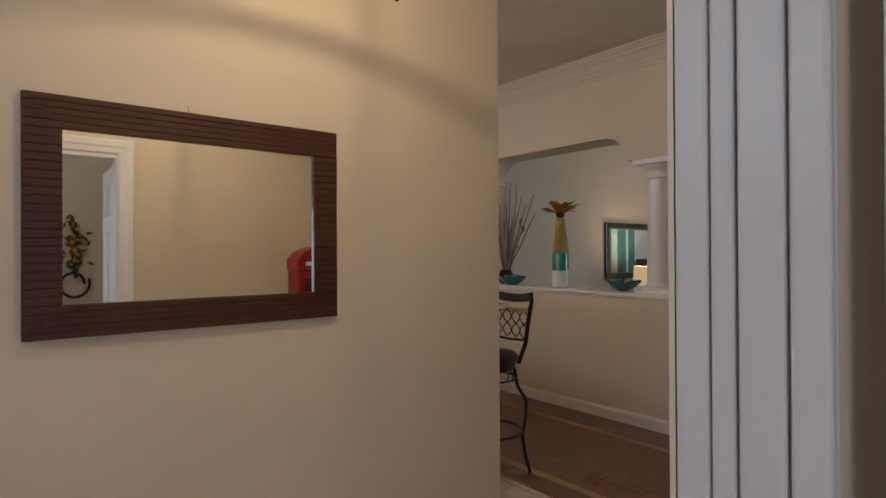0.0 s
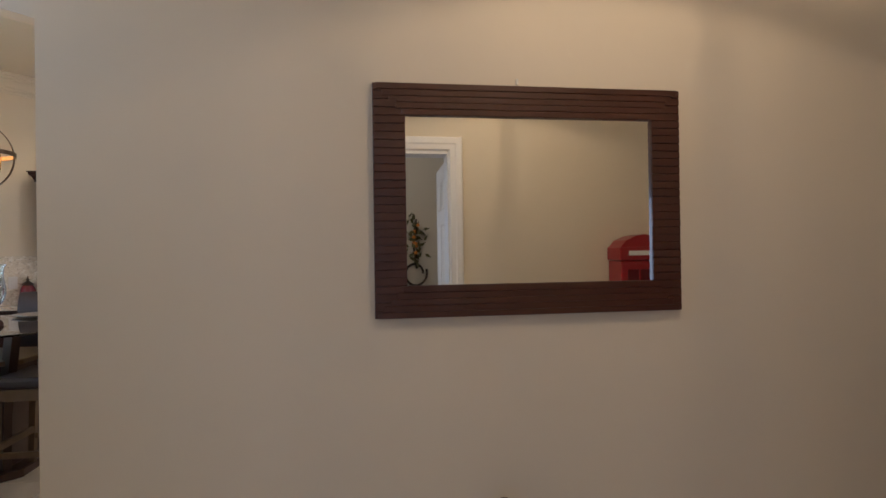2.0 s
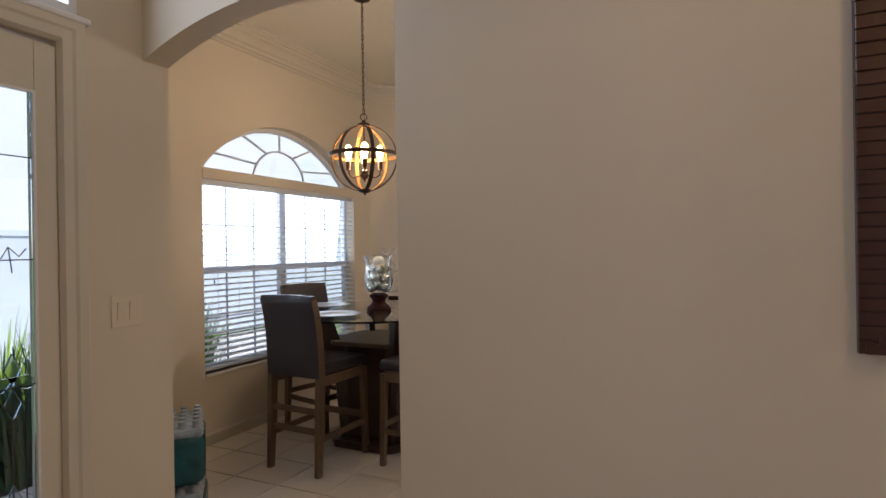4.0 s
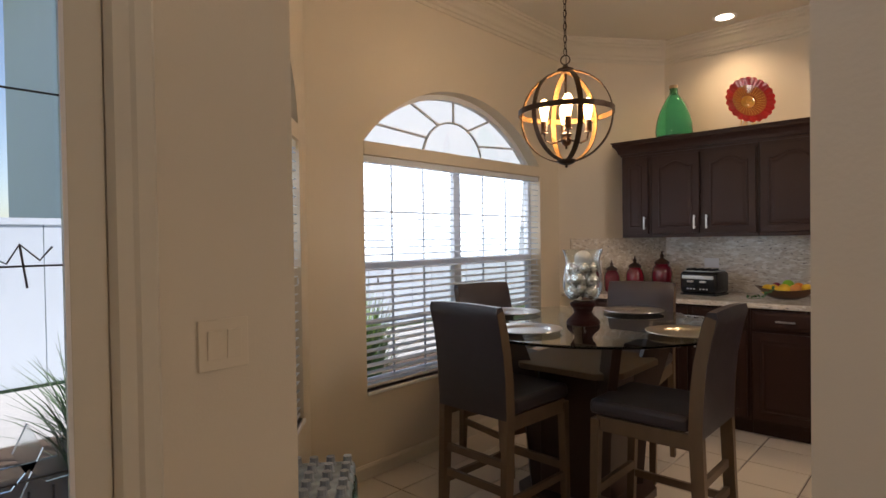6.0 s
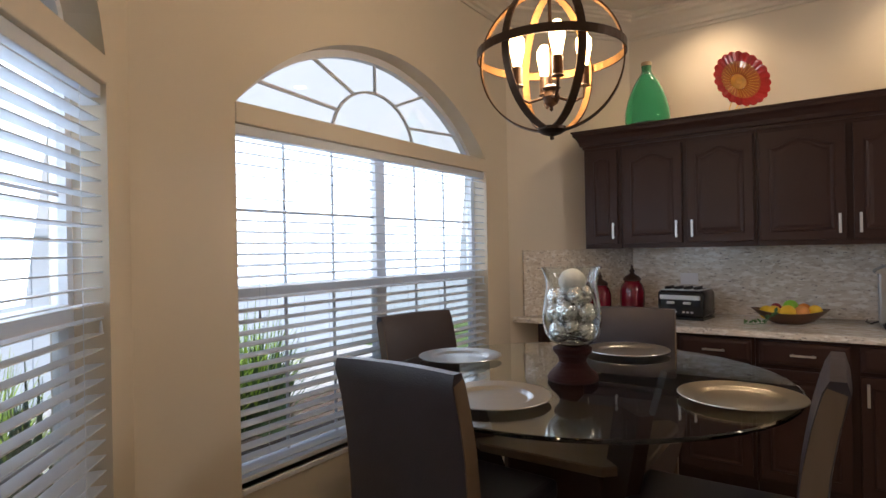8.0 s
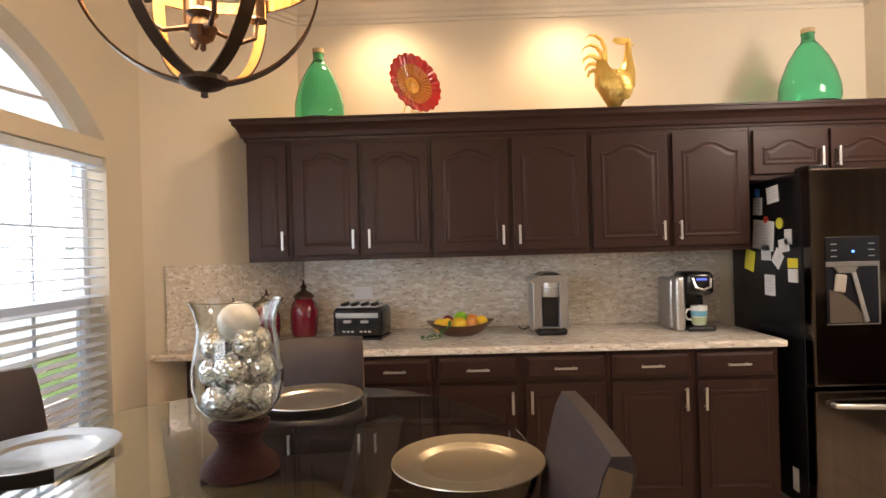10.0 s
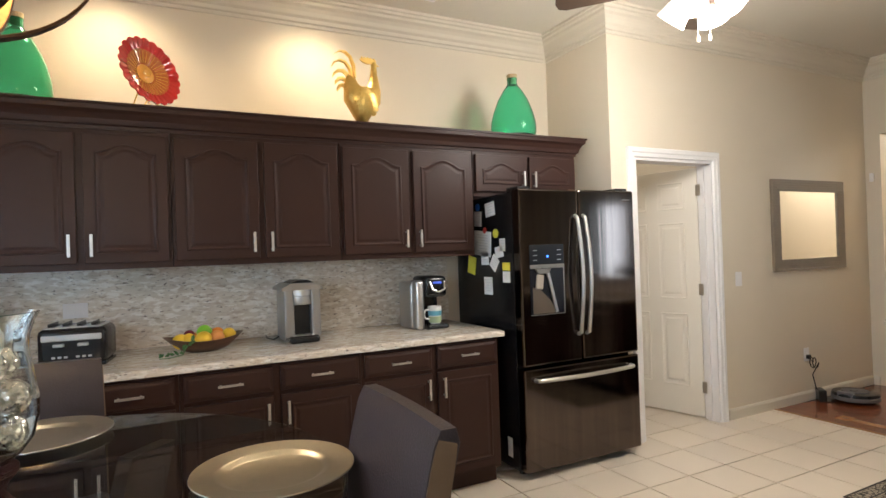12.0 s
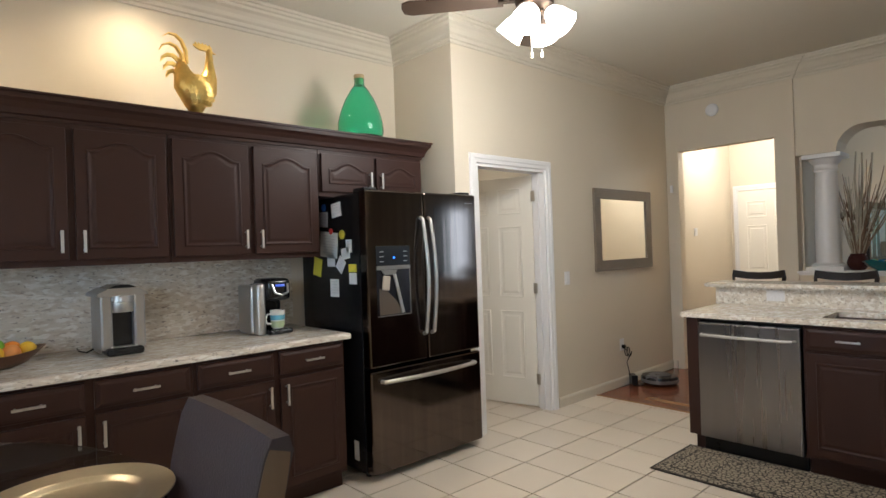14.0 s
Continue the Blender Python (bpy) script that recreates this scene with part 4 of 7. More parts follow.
def oct_(r, z0, z1, cut=0.32):
    bm = bmesh.new()
    pts = []
    for sx, sy in ((1, 1), (-1, 1), (-1, -1), (1, -1)):
        q = [(sx * r, sy * r * (1 - cut)), (sx * r * (1 - cut), sy * r)]
        pts += q if sx * sy > 0 else q[::-1]
    a = [bm.verts.new((x, y, z0)) for x, y in pts]
    b = [bm.verts.new((x, y, z1)) for x, y in pts]
    k = len(a)
    for i in range(k):
        bm.faces.new((a[i], a[(i + 1) % k], b[(i + 1) % k], b[i]))
    bm.faces.new(a[::-1]), bm.faces.new(b)
    bmesh.ops.bevel(bm, geom=bm.edges[:], offset=0.004, segments=1, affect="EDGES")
    return bm


part("plinth", oct_(0.30, 0.0, 0.05), TWOOD, t)
part("column", oct_(0.20, 0.05, 0.70, 0.2), TWOOD, t)
part("shelf", oct_(0.31, 0.70, 0.73), LEGW, t)
for k in range(4):
    a = 45 + 90 * k
    bm = prism([(0.16, 0.05), (0.30, 0.05), (0.33, 0.40), (0.50, 0.905), (0.36, 0.905), (0.19, 0.40)], -0.022, 0.022)
    bm.transform(pose(0, 0, 0, 0, 0, a))
    part("support", bm, TWOOD, t)

# ---- dining chairs ----
FAB = mat("grey_brown_leatherette", (0.036, 0.027, 0.031), 0.36, grain=0.2, scale=20, bump=0.25, bscale=220)


def dining_chair(m):
    """A counter chair that faces +y."""
    c = thing("dining_chair", m, "counter-height dining chair, brown wood frame with grey-brown leatherette back and seat", "chair", "chairs round the table")
    w = 0.43
    side = [(-0.240, 0.0), (-0.222, 0.30), (-0.210, 0.60), (-0.216, 0.75), (-0.228, 0.87), (-0.247, 0.97), (-0.257, 1.01), (-0.265, 1.042), (-0.270, 1.058), (-0.274, 1.069), (-0.277, 1.076), (-0.279, 1.080)]
    for sx in (-1, 1):
        bm = tube([(sx * (w / 2 - 0.022), y, z) for y, z in side], 0.02, flat=(0.034, 0.050), taper=[0.8, 1, 1.05, 1.05, 1, 0.95, 0.93, 0.88, 0.80, 0.66, 0.45, 0.15])
        part("rear_leg", bm, LEGW, c)
        part("front_leg", tube([(sx * (w / 2 - 0.024), 0.235, 0), (sx * (w / 2 - 0.022), 0.215, 0.58)], 0.02, flat=(0.040, 0.040), taper=[0.8, 1]), LEGW, c)
        part("side_stretcher", box(sx * (w / 2 - 0.022) - 0.01, sx * (w / 2 - 0.022) + 0.01, -0.20, 0.21, 0.20, 0.235, 0.002), LEGW, c)
        part("side_rail", box(sx * (w / 2 - 0.022) - 0.012, sx * (w / 2 - 0.022) + 0.012, -0.19, 0.21, 0.53, 0.595, 0.003), LEGW, c)
    part("rear_stretcher", box(-w / 2 + 0.03, w / 2 - 0.03, -0.222, -0.200, 0.36, 0.395, 0.002), LEGW, c)
    part("rear_stretcher", box(-w / 2 + 0.03, w / 2 - 0.03, -0.226, -0.205, 0.24, 0.275, 0.002), LEGW, c)
    part("front_stretcher", box(-w / 2 + 0.03, w / 2 - 0.03, 0.21, 0.232, 0.24, 0.28, 0.002), LEGW, c)
    part("front_rail", box(-w / 2 + 0.03, w / 2 - 0.03, 0.198, 0.222, 0.53, 0.595, 0.003), LEGW, c)
    bm = box(-w / 2 + 0.004, w / 2 - 0.004, -0.185, 0.245, 0.597, 0.665, 0.022, segs=3)
    part("seat", bm, FAB, c, "padded leatherette seat")
    # padded back: a bowed slab between the posts
    bm = bmesh.new()
    n, q = 18, 8
    hw = w / 2 - 0.009

    def spine(z):
        for (y0, z0), (y1, z1) in zip(side, side[1:]):
            if z0 <= z <= z1:
                return y0 + (y1 - y0) * (z - z0) / (z1 - z0)
        return side[-1][0]
    grid = []
    for s_, off in ((1, 0.0265), (-1, -0.0265)):
        g = []
        for i in range(n + 1):
            z = 0.585 + (1.083 - 0.585) * i / n
            row = []
            for j in range(q + 1):
                u = -1 + 2 * j / q
                puff = (1 - u ** 4) * (1 - (2 * i / n - 1) ** 6) * 0.006
                thin = 0.35 + 0.65 * math.sqrt(max(0.0, 1 - max(0.0, (z - 1.055) / 0.030) ** 2))
                row.append(bm.verts.new((u * hw, spine(min(z, 1.066)) + off * thin + s_ * puff, z + (0.006 * (1 - u * u) if i == n else 0))))
            g.append(row)
        grid.append(g)
    for s_, g in enumerate(grid):
        for i in range(n):
            for j in range(q):
                bm.faces.new((g[i][j], g[i][j + 1], g[i + 1][j + 1], g[i + 1][j]))
    for i in range(n):
        for j in (0, q):
            bm.faces.new((grid[0][i][j], grid[0][i + 1][j], grid[1][i + 1][j], grid[1][i][j]))
    for j in range(q):
        for i in (0, n):
            bm.faces.new((grid[0][i][j], grid[0][i][j + 1], grid[1][i][j + 1], grid[1][i][j]))
    part("backrest", bm, FAB, c, "padded leatherette backrest", smooth=True)
    return c


ch = dining_chair(pose(-2.575, 3.625, 0, 0, 0, -3))
copy_thing(ch, pose(-1.905, 3.885, 0, 0, 0, 90))
copy_thing(ch, pose(-2.42, 4.70, 0, 0, 0, 188))
copy_thing(ch, pose(-3.02, 4.28, 0, 0, 0, -104))

# ---- table setting ----
GOLDP = mat("brushed_champagne_metal", (0.60, 0.54, 0.42), 0.30, 1.0, grain=0.1, scale=60)
SILVP = mat("brushed_pewter_metal", (0.58, 0.56, 0.53), 0.30, 1.0, grain=0.1, scale=60)


def charger(x, y, material, label):
    p = thing("charger_plate", pose(x, y, TZ + 0.001), label, "plate", "charger plates")
    prof = [(0, 0.004), (0.10, 0.004), (0.108, 0.006), (0.116, 0.012), (0.125, 0.0135), (0.155, 0.015), (0.165, 0.017), (0.172, 0.0175), (0.173, 0.015), (0.165, 0.012), (0.12, 0.008), (0.11, 0.0), (0, 0.0)]
    part("disc", lathe(prof, 56), material, p, smooth=True)
    return p


charger(-1.868, 4.062, GOLDP, "round champagne-gold charger plate with a wide rim, on the glass table")
charger(-2.375, 4.655, SILVP, "round pewter-grey charger plate by the kitchen side of the table")
charger(-2.93, 4.19, SILVP, "round silver charger plate catching the window light on the table")
charger(-2.492, 3.70, SILVP, "round silver charger plate at the entry side of the table")
POT = mat("brown_ribbed_resin", (0.045, 0.012, 0.010), 0.5, grain=0.25, scale=40, bump=0.9, bscale=260)
POT.node_tree.nodes["Principled BSDF"].inputs["Specular IOR Level"].default_value = 0.2
v = thing("hurricane_vase", pose(-2.385, 4.065, TZ + 0.001), "clear glass hurricane vase on a ribbed brown foot, full of ornaments", "vase")
foot = [(0, 0.0), (0.083, 0.0), (0.086, 0.012), (0.078, 0.03), (0.055, 0.055), (0.044, 0.075), (0.05, 0.098), (0.064, 0.115), (0.066, 0.13), (0.05, 0.14), (0, 0.14)]
foot = [(r, z * 0.85) for r, z in foot]
ribbed = []
for (r0, z0), (r1, z1) in zip(foot, foot[1:]):
    q = max(1, round(math.hypot(r1 - r0, z1 - z0) / 0.0022)) if r0 > 0.04 and r1 > 0.04 else 1
    ribbed += [(r0 + (r1 - r0) * i / q + (0.0016 if i % 2 else 0), z0 + (z1 - z0) * i / q) for i in range(q)]
part("foot", lathe(ribbed + [foot[-1]], 36), POT, v, "ribbed brown turned foot", smooth=True)
outer = [(0.0, 0.141), (0.04, 0.142), (0.072, 0.155), (0.092, 0.183), (0.100, 0.222), (0.100, 0.257), (0.091, 0.312), (0.086, 0.342), (0.088, 0.368), (0.096, 0.394), (0.104, 0.410)]
inner = [(r - 0.004, z + 0.001) for r, z in reversed(outer[1:])] + [(0, 0.147)]
VGLASS = mat("pale_aqua_glass", (0.95, 0.985, 0.98), 0.01, grain=0, glass=1.0, ior=1.48)
part("glass_bowl", lathe([(r, z - 0.022) for r, z in outer + inner], 48), VGLASS, v, "flared clear glass bowl", smooth=True)
MERC = mat("mercury_glass", (0.90, 0.87, 0.80), 0.20, 0.92, grain=0.35, scale=60, bump=0.8, bscale=95)
MERC.node_tree.nodes["Bump"].inputs["Distance"].default_value = 0.005
vo = MERC.node_tree.nodes.new("ShaderNodeTexVoronoi")
vo.inputs["Scale"].default_value = 95
MERC.node_tree.links.new(MERC.node_tree.nodes[MERC["vec"]].outputs[0], vo.inputs["Vector"])
MERC.node_tree.links.new(vo.outputs["Distance"], MERC.node_tree.nodes["Bump"].inputs["Height"])
random.seed(4)
balls = [(0.045, 0.0, 0.195, 0.038), (-0.022, 0.042, 0.195, 0.038), (-0.030, -0.036, 0.193, 0.037), (0.022, -0.048, 0.212, 0.026), (0.030, 0.048, 0.218, 0.027),
         (-0.056, 0.006, 0.248, 0.036), (0.004, -0.050, 0.262, 0.036), (0.056, -0.006, 0.258, 0.034), (0.002, 0.054, 0.258, 0.034), (0.0, 0.0, 0.245, 0.030),
         (-0.042, -0.022, 0.312, 0.032), (0.032, -0.036, 0.318, 0.031), (0.036, 0.030, 0.316, 0.032), (-0.030, 0.040, 0.316, 0.031), (0.005, -0.002, 0.362, 0.045)]
for i, (x, y, z, r) in enumerate(balls):
    b = thing("ornament_ball", pose(-2.385 + x, 4.065 + y, TZ + z - 0.022, 20 * i, 35 * i, 0), "white patterned ceramic ball on top of the vase's silver ornaments" if i == len(balls) - 1 else "silver mercury-glass ornament ball inside the glass vase", "ornament", "ornaments in the vase")
    prof = [(r * math.sin(math.pi * k / 14) * (1 + (0.03 if r > 0.04 else 0.012) * (k % 2)), -r * math.cos(math.pi * k / 14)) for k in range(15)]
    prof[0], prof[-1] = (0, -r), (0, r)
    part("ball", lathe(prof, 22), mat("white_ceramic", (0.84, 0.83, 0.80), 0.3, bump=0.9, bscale=90) if i == len(balls) - 1 else MERC, b, smooth=True)

# ---- chandelier ----
IRON = mat("aged_bronze_bands", (0.06, 0.035, 0.02), 0.4, 0.7, grain=0.3, scale=14)
BULB = mat("warm_bulb_glass", (1.0, 0.62, 0.25), 0.3, grain=0, emit=14)
CX, CY, CZ, CR = -2.36, 3.87, 1.980, 0.231
c = thing("chandelier", pose(CX, CY, 0), "bronze orb chandelier of flat bands with lit bulbs, on a chain", "chandelier")


# golden bulb light on the bands' inner faces, put into a lighter colour
IRON_LIT = mat("gilt_band_lining", (0.26, 0.14, 0.05), 0.4, 0.8, grain=0.2, scale=14)


def lining(m, r, w=0.024):
    bm = lathe([(r - 0.0012, -w / 2), (r - 0.0004, -w / 2), (r - 0.0004, w / 2), (r - 0.0012, w / 2)], 56, closed=True)
    bm.transform(m)
    return bm


def band(m, r, w=0.026, t=0.004, squash=1.0):
    bm = lathe([(r, -w / 2), (r + t, -w / 2), (r + t, w / 2), (r, w / 2)], 56, closed=True)
    bm.transform(m)
    return bm


hb = part("horizontal_band", band(pose(0, 0, CZ + 0.01, 0, 0, 0), CR - 0.004), IRON, c)
part("lining", lining(pose(0, 0, CZ + 0.01, 0, 0, 0), CR - 0.004), IRON_LIT, hb, "inner face coloured as lit by the bulbs")
for k in range(3):
    vb = part("vertical_band", band(pose(0, 0, CZ - 0.01, 90, 0, 60 * k + 18), CR - 0.010 - 0.005 * k), IRON, c)
    part("lining", lining(pose(0, 0, CZ - 0.01, 90, 0, 60 * k + 18), CR - 0.010 - 0.005 * k), IRON_LIT, vb, "inner face coloured as lit by the bulbs")
part("bottom_hub", lathe([(0, -0.034), (0.007, -0.031), (0.006, -0.022), (0.03, -0.014), (0.045, -0.004), (0.045, 0.006), (0, 0.008)], 20, centre=(0, 0, CZ - CR + 0.005)), BRONZE, c)
part("top_hub", lathe([(0, 0.025), (0.01, 0.02), (0.02, 0.006), (0.04, 0), (0.04, -0.008), (0, -0.008)], 20, centre=(0, 0, CZ + CR - 0.01)), BRONZE, c)
part("stem", tube([(0, 0, CZ - 0.09), (0, 0, CZ + CR)], 0.006, 8), BRONZE, c)
part("centre_body", lathe([(0, -0.045), (0.006, -0.04), (0.005, -0.03), (0.02, -0.02), (0.028, 0.0), (0.02, 0.02), (0.03, 0.028), (0.012, 0.04), (0, 0.04)], 20, centre=(0, 0, CZ - 0.125)), BRONZE, c)
for k in range(4):
    a = math.radians(90 * k + 35)
    x, y = math.cos(a), math.sin(a)
    part("arm", tube([(0.02 * x, 0.02 * y, CZ - 0.125), (0.07 * x, 0.07 * y, CZ - 0.14), (0.10 * x, 0.10 * y, CZ - 0.125), (0.105 * x, 0.105 * y, CZ - 0.09)], 0.005, 8), BRONZE, c)
    part("candle_sleeve", lathe([(0, 0), (0.02, 0), (0.016, 0.006), (0.016, 0.06), (0, 0.06)], 14, centre=(0.105 * x, 0.105 * y, CZ - 0.09)), BRONZE, c)
    part("bulb", lathe([(0, 0), (0.012, 0.0), (0.016, 0.02), (0.024, 0.06), (0.024, 0.085), (0.012, 0.105), (0, 0.11)], 16, centre=(0.105 * x, 0.105 * y, CZ - 0.03)), BULB, c, "lit warm glass bulb", smooth=True)
part("hook_ring", (lambda b: (b.transform(pose(0, 0, CZ + CR + 0.035, 90, 0, 20)), b)[1])(lathe([(0.02, -0.003), (0.025, -0.003), (0.025, 0.003), (0.02, 0.003)], 18, closed=True)), BRONZE, c)
ztop = CEILING - 0.03
z = CZ + CR + 0.075
link = None
k = 0
while z < ztop:
    if link is None:
        pts = [(0.008 * math.cos(a), 0, 0.019 * math.sin(a)) for a in [2 * math.pi * i / 12 for i in range(12)]]
        link = part("chain_link", tube(pts, 0.0022, 5, closed=True), BRONZE, c)
        o = link
    else:
        o = new("chain_link", link.data)
        o.parent = c
    o.location = (0, 0, z)
    o.rotation_euler = (0, 0, radians(90 * (k % 2)))
    z += 0.031
    k += 1
part("cord", tube([(0.003, 0.002, CZ + CR), (0.003, 0.002, ztop)], 0.002, 5), BRONZE, c)
part("canopy", lathe([(0, -0.035), (0.015, -0.033), (0.055, -0.015), (0.062, 0.0), (0, 0.0)], 24, centre=(0, 0, CEILING)), BRONZE, c)

# ---- recessed ceiling lights ----
LENS = mat("lit_downlight_lens", (1.0, 0.86, 0.62), 0.4, grain=0, emit=9)
for k, (x, y) in enumerate(((-2.27, 6.10), (-1.15, 6.10), (-0.1, 6.10))[:2]):
    d = thing("recessed_light", pose(x, y, CEILING), "white round recessed ceiling downlight, lit", "ceiling light", "downlights over the cabinets")
    part("trim_ring", lathe([(0.062, -0.001), (0.085, -0.004), (0.088, 0.0), (0.062, 0.0)], 28, closed=True), TRIM, d)
    part("lens", lathe([(0, -0.003), (0.062, -0.003), (0.062, -0.0005), (0, -0.0005)], 24), LENS, d)

# ---- things on top of the wall cabinets ----
TOPZ = UT + 0.084
GREENG = mat("sea_green_glass", (0.30, 0.84, 0.62), 0.03, grain=0, glass=0.96, ior=1.3)
CORK = mat("cork", (0.45, 0.32, 0.18), 0.85, grain=0.3, scale=60)


def demijohn(x, y, s, hs, label):
    b = thing("glass_bottle", pose(x, y, TOPZ), label, "bottle", "green glass bottles")
    prof = [(0, 0), (0.11, 0), (0.135, 0.01), (0.145, 0.05), (0.142, 0.12), (0.125, 0.20), (0.095, 0.29), (0.06, 0.36), (0.034, 0.40), (0.030, 0.43), (0.033, 0.445), (0.033, 0.45), (0.026, 0.45), (0.024, 0.40), (0.055, 0.355), (0.09, 0.285), (0.12, 0.2), (0.137, 0.12), (0.139, 0.05), (0.13, 0.018), (0, 0.012)]
    part("body", lathe([(r * s, z * hs) for r, z in prof], 40), GREENG, b, "translucent sea-green glass", smooth=True)
    part("cork", lathe([(0, 0.405 * hs), (0.023 * s, 0.405 * hs), (0.026 * s, 0.45 * hs), (0.034 * s, 0.452 * hs), (0.034 * s, 0.478 * hs), (0, 0.478 * hs)], 18), CORK, b)


demijohn(-2.63, 6.02, 0.97, 0.88, "large sea-green corked glass bottle, in the corner atop the cabinets")
demijohn(0.145, 6.02, 1.08, 0.92, "large sea-green glass bottle with a cork, above the refrigerator cabinet")
REDG = mat("ruby_red_glass", (0.50, 0.022, 0.018), 0.08, grain=0.3, scale=12, coat=0.6, bump=0.4, bscale=40)
AMBG = mat("amber_glass", (0.72, 0.33, 0.05), 0.12, grain=0.35, scale=20, coat=0.6)
pl = thing("decorative_plate", pose(-2.10, 6.05, TOPZ + 0.205, 78, 0, 40), "red and amber scalloped glass plate on a small wire stand", "plate")
bm = bmesh.new()
rings = []
nn = 120
for r, z in ((0.05, 0.0), (0.065, 0.008), (0.09, 0.016), (0.13, 0.03), (0.168, 0.045)):
    rings.append([bm.verts.new(((r + (0.012 * abs(math.sin(11 * a)) if r > 0.15 else 0) + 0.0) * math.cos(a), (r + (0.012 * abs(math.sin(11 * a)) if r > 0.15 else 0)) * math.sin(a), z + (0.0035 * math.cos(30 * a) if 0.08 < r < 0.16 else 0))) for a in [2 * math.pi * i / nn for i in range(nn)]])
back = [[bm.verts.new(v_.co - Vector((0, 0, 0.006))) for v_ in r] for r in rings]
for g in (rings, back):
    for a, b in zip(g, g[1:]):
        for i in range(nn):
            bm.faces.new((a[i], a[(i + 1) % nn], b[(i + 1) % nn], b[i]))
for q in (0, -1):
    for i in range(nn):
        bm.faces.new((rings[q][i], rings[q][(i + 1) % nn], back[q][(i + 1) % nn], back[q][i]))
part("rim", bm, REDG, pl, "ruby glass rim with fluted rays", smooth=True)
part("centre", lathe([(0, 0.006), (0.02, 0.012), (0.03, 0.006), (0.049, 0.004), (0.049, -0.006), (0, -0.006)], 36), AMBG, pl, "amber glass centre", smooth=True)
part("inner_ring", lathe([(0.050, 0.0015), (0.065, 0.010), (0.090, 0.0178), (0.122, 0.0298), (0.122, 0.026), (0.090, 0.014), (0.065, 0.006), (0.050, -0.002)], 60, closed=True), mat("amber_brown_glass", (0.50, 0.13, 0.025), 0.12, grain=0.35, scale=30, coat=0.6), pl, "amber-brown glass inner ring")
bm = bmesh.new()
for i in range(30):
    a = 2 * math.pi * i / 30
    tube([(0.057 * math.cos(a), 0.057 * math.sin(a), 0.009), (0.115 * math.cos(a), 0.115 * math.sin(a), 0.027)], 0.0022, 5, bm=bm)
part("ray_pattern", bm, AMBG, pl)
st = thing("plate_stand", pose(-2.09, 6.0, TOPZ, 0, 0, 40), "small scrolled gold wire plate stand", "plate stand")
GOLDL = mat("gold_leaf", (0.86, 0.58, 0.17), 0.36, 0.9, grain=0.2, scale=25, bump=0.8, bscale=60)
for sx in (-1, 1):
    pts = [(sx * 0.045, 0.12, 0.004), (sx * 0.045, -0.01, 0.004), (sx * 0.045, -0.03, 0.02), (sx * 0.03, -0.03, 0.045), (sx * 0.015, -0.03, 0.03), (sx * 0.03, -0.03, 0.02)]
    part("scroll", tube(pts, 0.004, 8), GOLDL, st)
part("back_leg", tube([(0, 0.13, 0.004), (0, 0.04, 0.16)], 0.0035, 8), GOLDL, st)

# rooster: a body of shaped rings, with neck, comb, beak and six tail feathers
rs = thing("rooster_figurine", pose(-0.97, 6.0, TOPZ - 0.005, 0, 0, 8), "gold-leaf metal rooster sculpture with curled tail, atop the cabinets", "figurine")
bm = tube([(-0.055, 0, 0.30), (-0.052, 0, 0.25), (-0.032, 0, 0.19), (0.0, 0, 0.155), (0.04, 0, 0.15), (0.078, 0, 0.185), (0.098, 0, 0.24), (0.104, 0, 0.29), (0.103, 0, 0.34), (0.105, 0, 0.385)], 0.08, 20, taper=[0.28, 0.55, 0.88, 1.06, 1.06, 0.82, 0.56, 0.37, 0.25, 0.21])
part("body", bm, GOLDL, rs, smooth=True)
part("base_point", lathe([(0, 0), (0.012, 0.005), (0.03, 0.035), (0.058, 0.075), (0.068, 0.11), (0.05, 0.13), (0, 0.14)], 16, centre=(0.015, 0, 0)), GOLDL, rs, smooth=True)
for i in range(7):
    for j in range(8):
        x, z = -0.055 + 0.155 * (j + 0.5 * (i % 2)) / 8, 0.085 + 0.135 * i / 6
        q = 1 - ((x - 0.02) / 0.095) ** 2 - ((z - 0.152) / 0.095) ** 2
        if q > 0.02:
            bm = prism([(0, -0.024), (0.011, -0.006), (0.012, 0.010), (0, 0.020), (-0.012, 0.010), (-0.011, -0.006)], -0.0015, 0.0015)
            bm.transform(pose(x, -0.084 * math.sqrt(q) - 0.003, z, 14 - 380 * (z - 0.152), 50, -60 * (0.02 - x) / 0.1))
            part("feather", bm, GOLDL, rs)
part("head", lathe([(0, -0.024), (0.016, -0.016), (0.020, 0), (0.016, 0.014), (0, 0.022)], 14, centre=(0.106, 0, 0.39)), GOLDL, rs, smooth=True)
part("beak", tube([(0.120, 0, 0.392), (0.147, 0, 0.388)], 0.008, 8, taper=[1, 0.1]), GOLDL, rs)
part("wattle", tube([(0.115, 0, 0.378), (0.120, 0, 0.345)], 0.009, 8, taper=[0.6, 1]), GOLDL, rs)
comb = tube([(0.012, 0, 0.414), (0.035, 0, 0.410), (0.06, 0, 0.408), (0.09, 0, 0.410), (0.12, 0, 0.412)], 0.02, 10, flat=(0.016, 0.034), taper=[0.2, 0.75, 1, 0.9, 0.4])
for q in range(5):
    tube([(0.03 + 0.02 * q, 0, 0.418), (0.026 + 0.02 * q, 0, 0.436 - 0.002 * abs(q - 2))], 0.008, 6, bm=comb, taper=[1, 0.3])
part("comb", comb, GOLDL, rs, smooth=True)
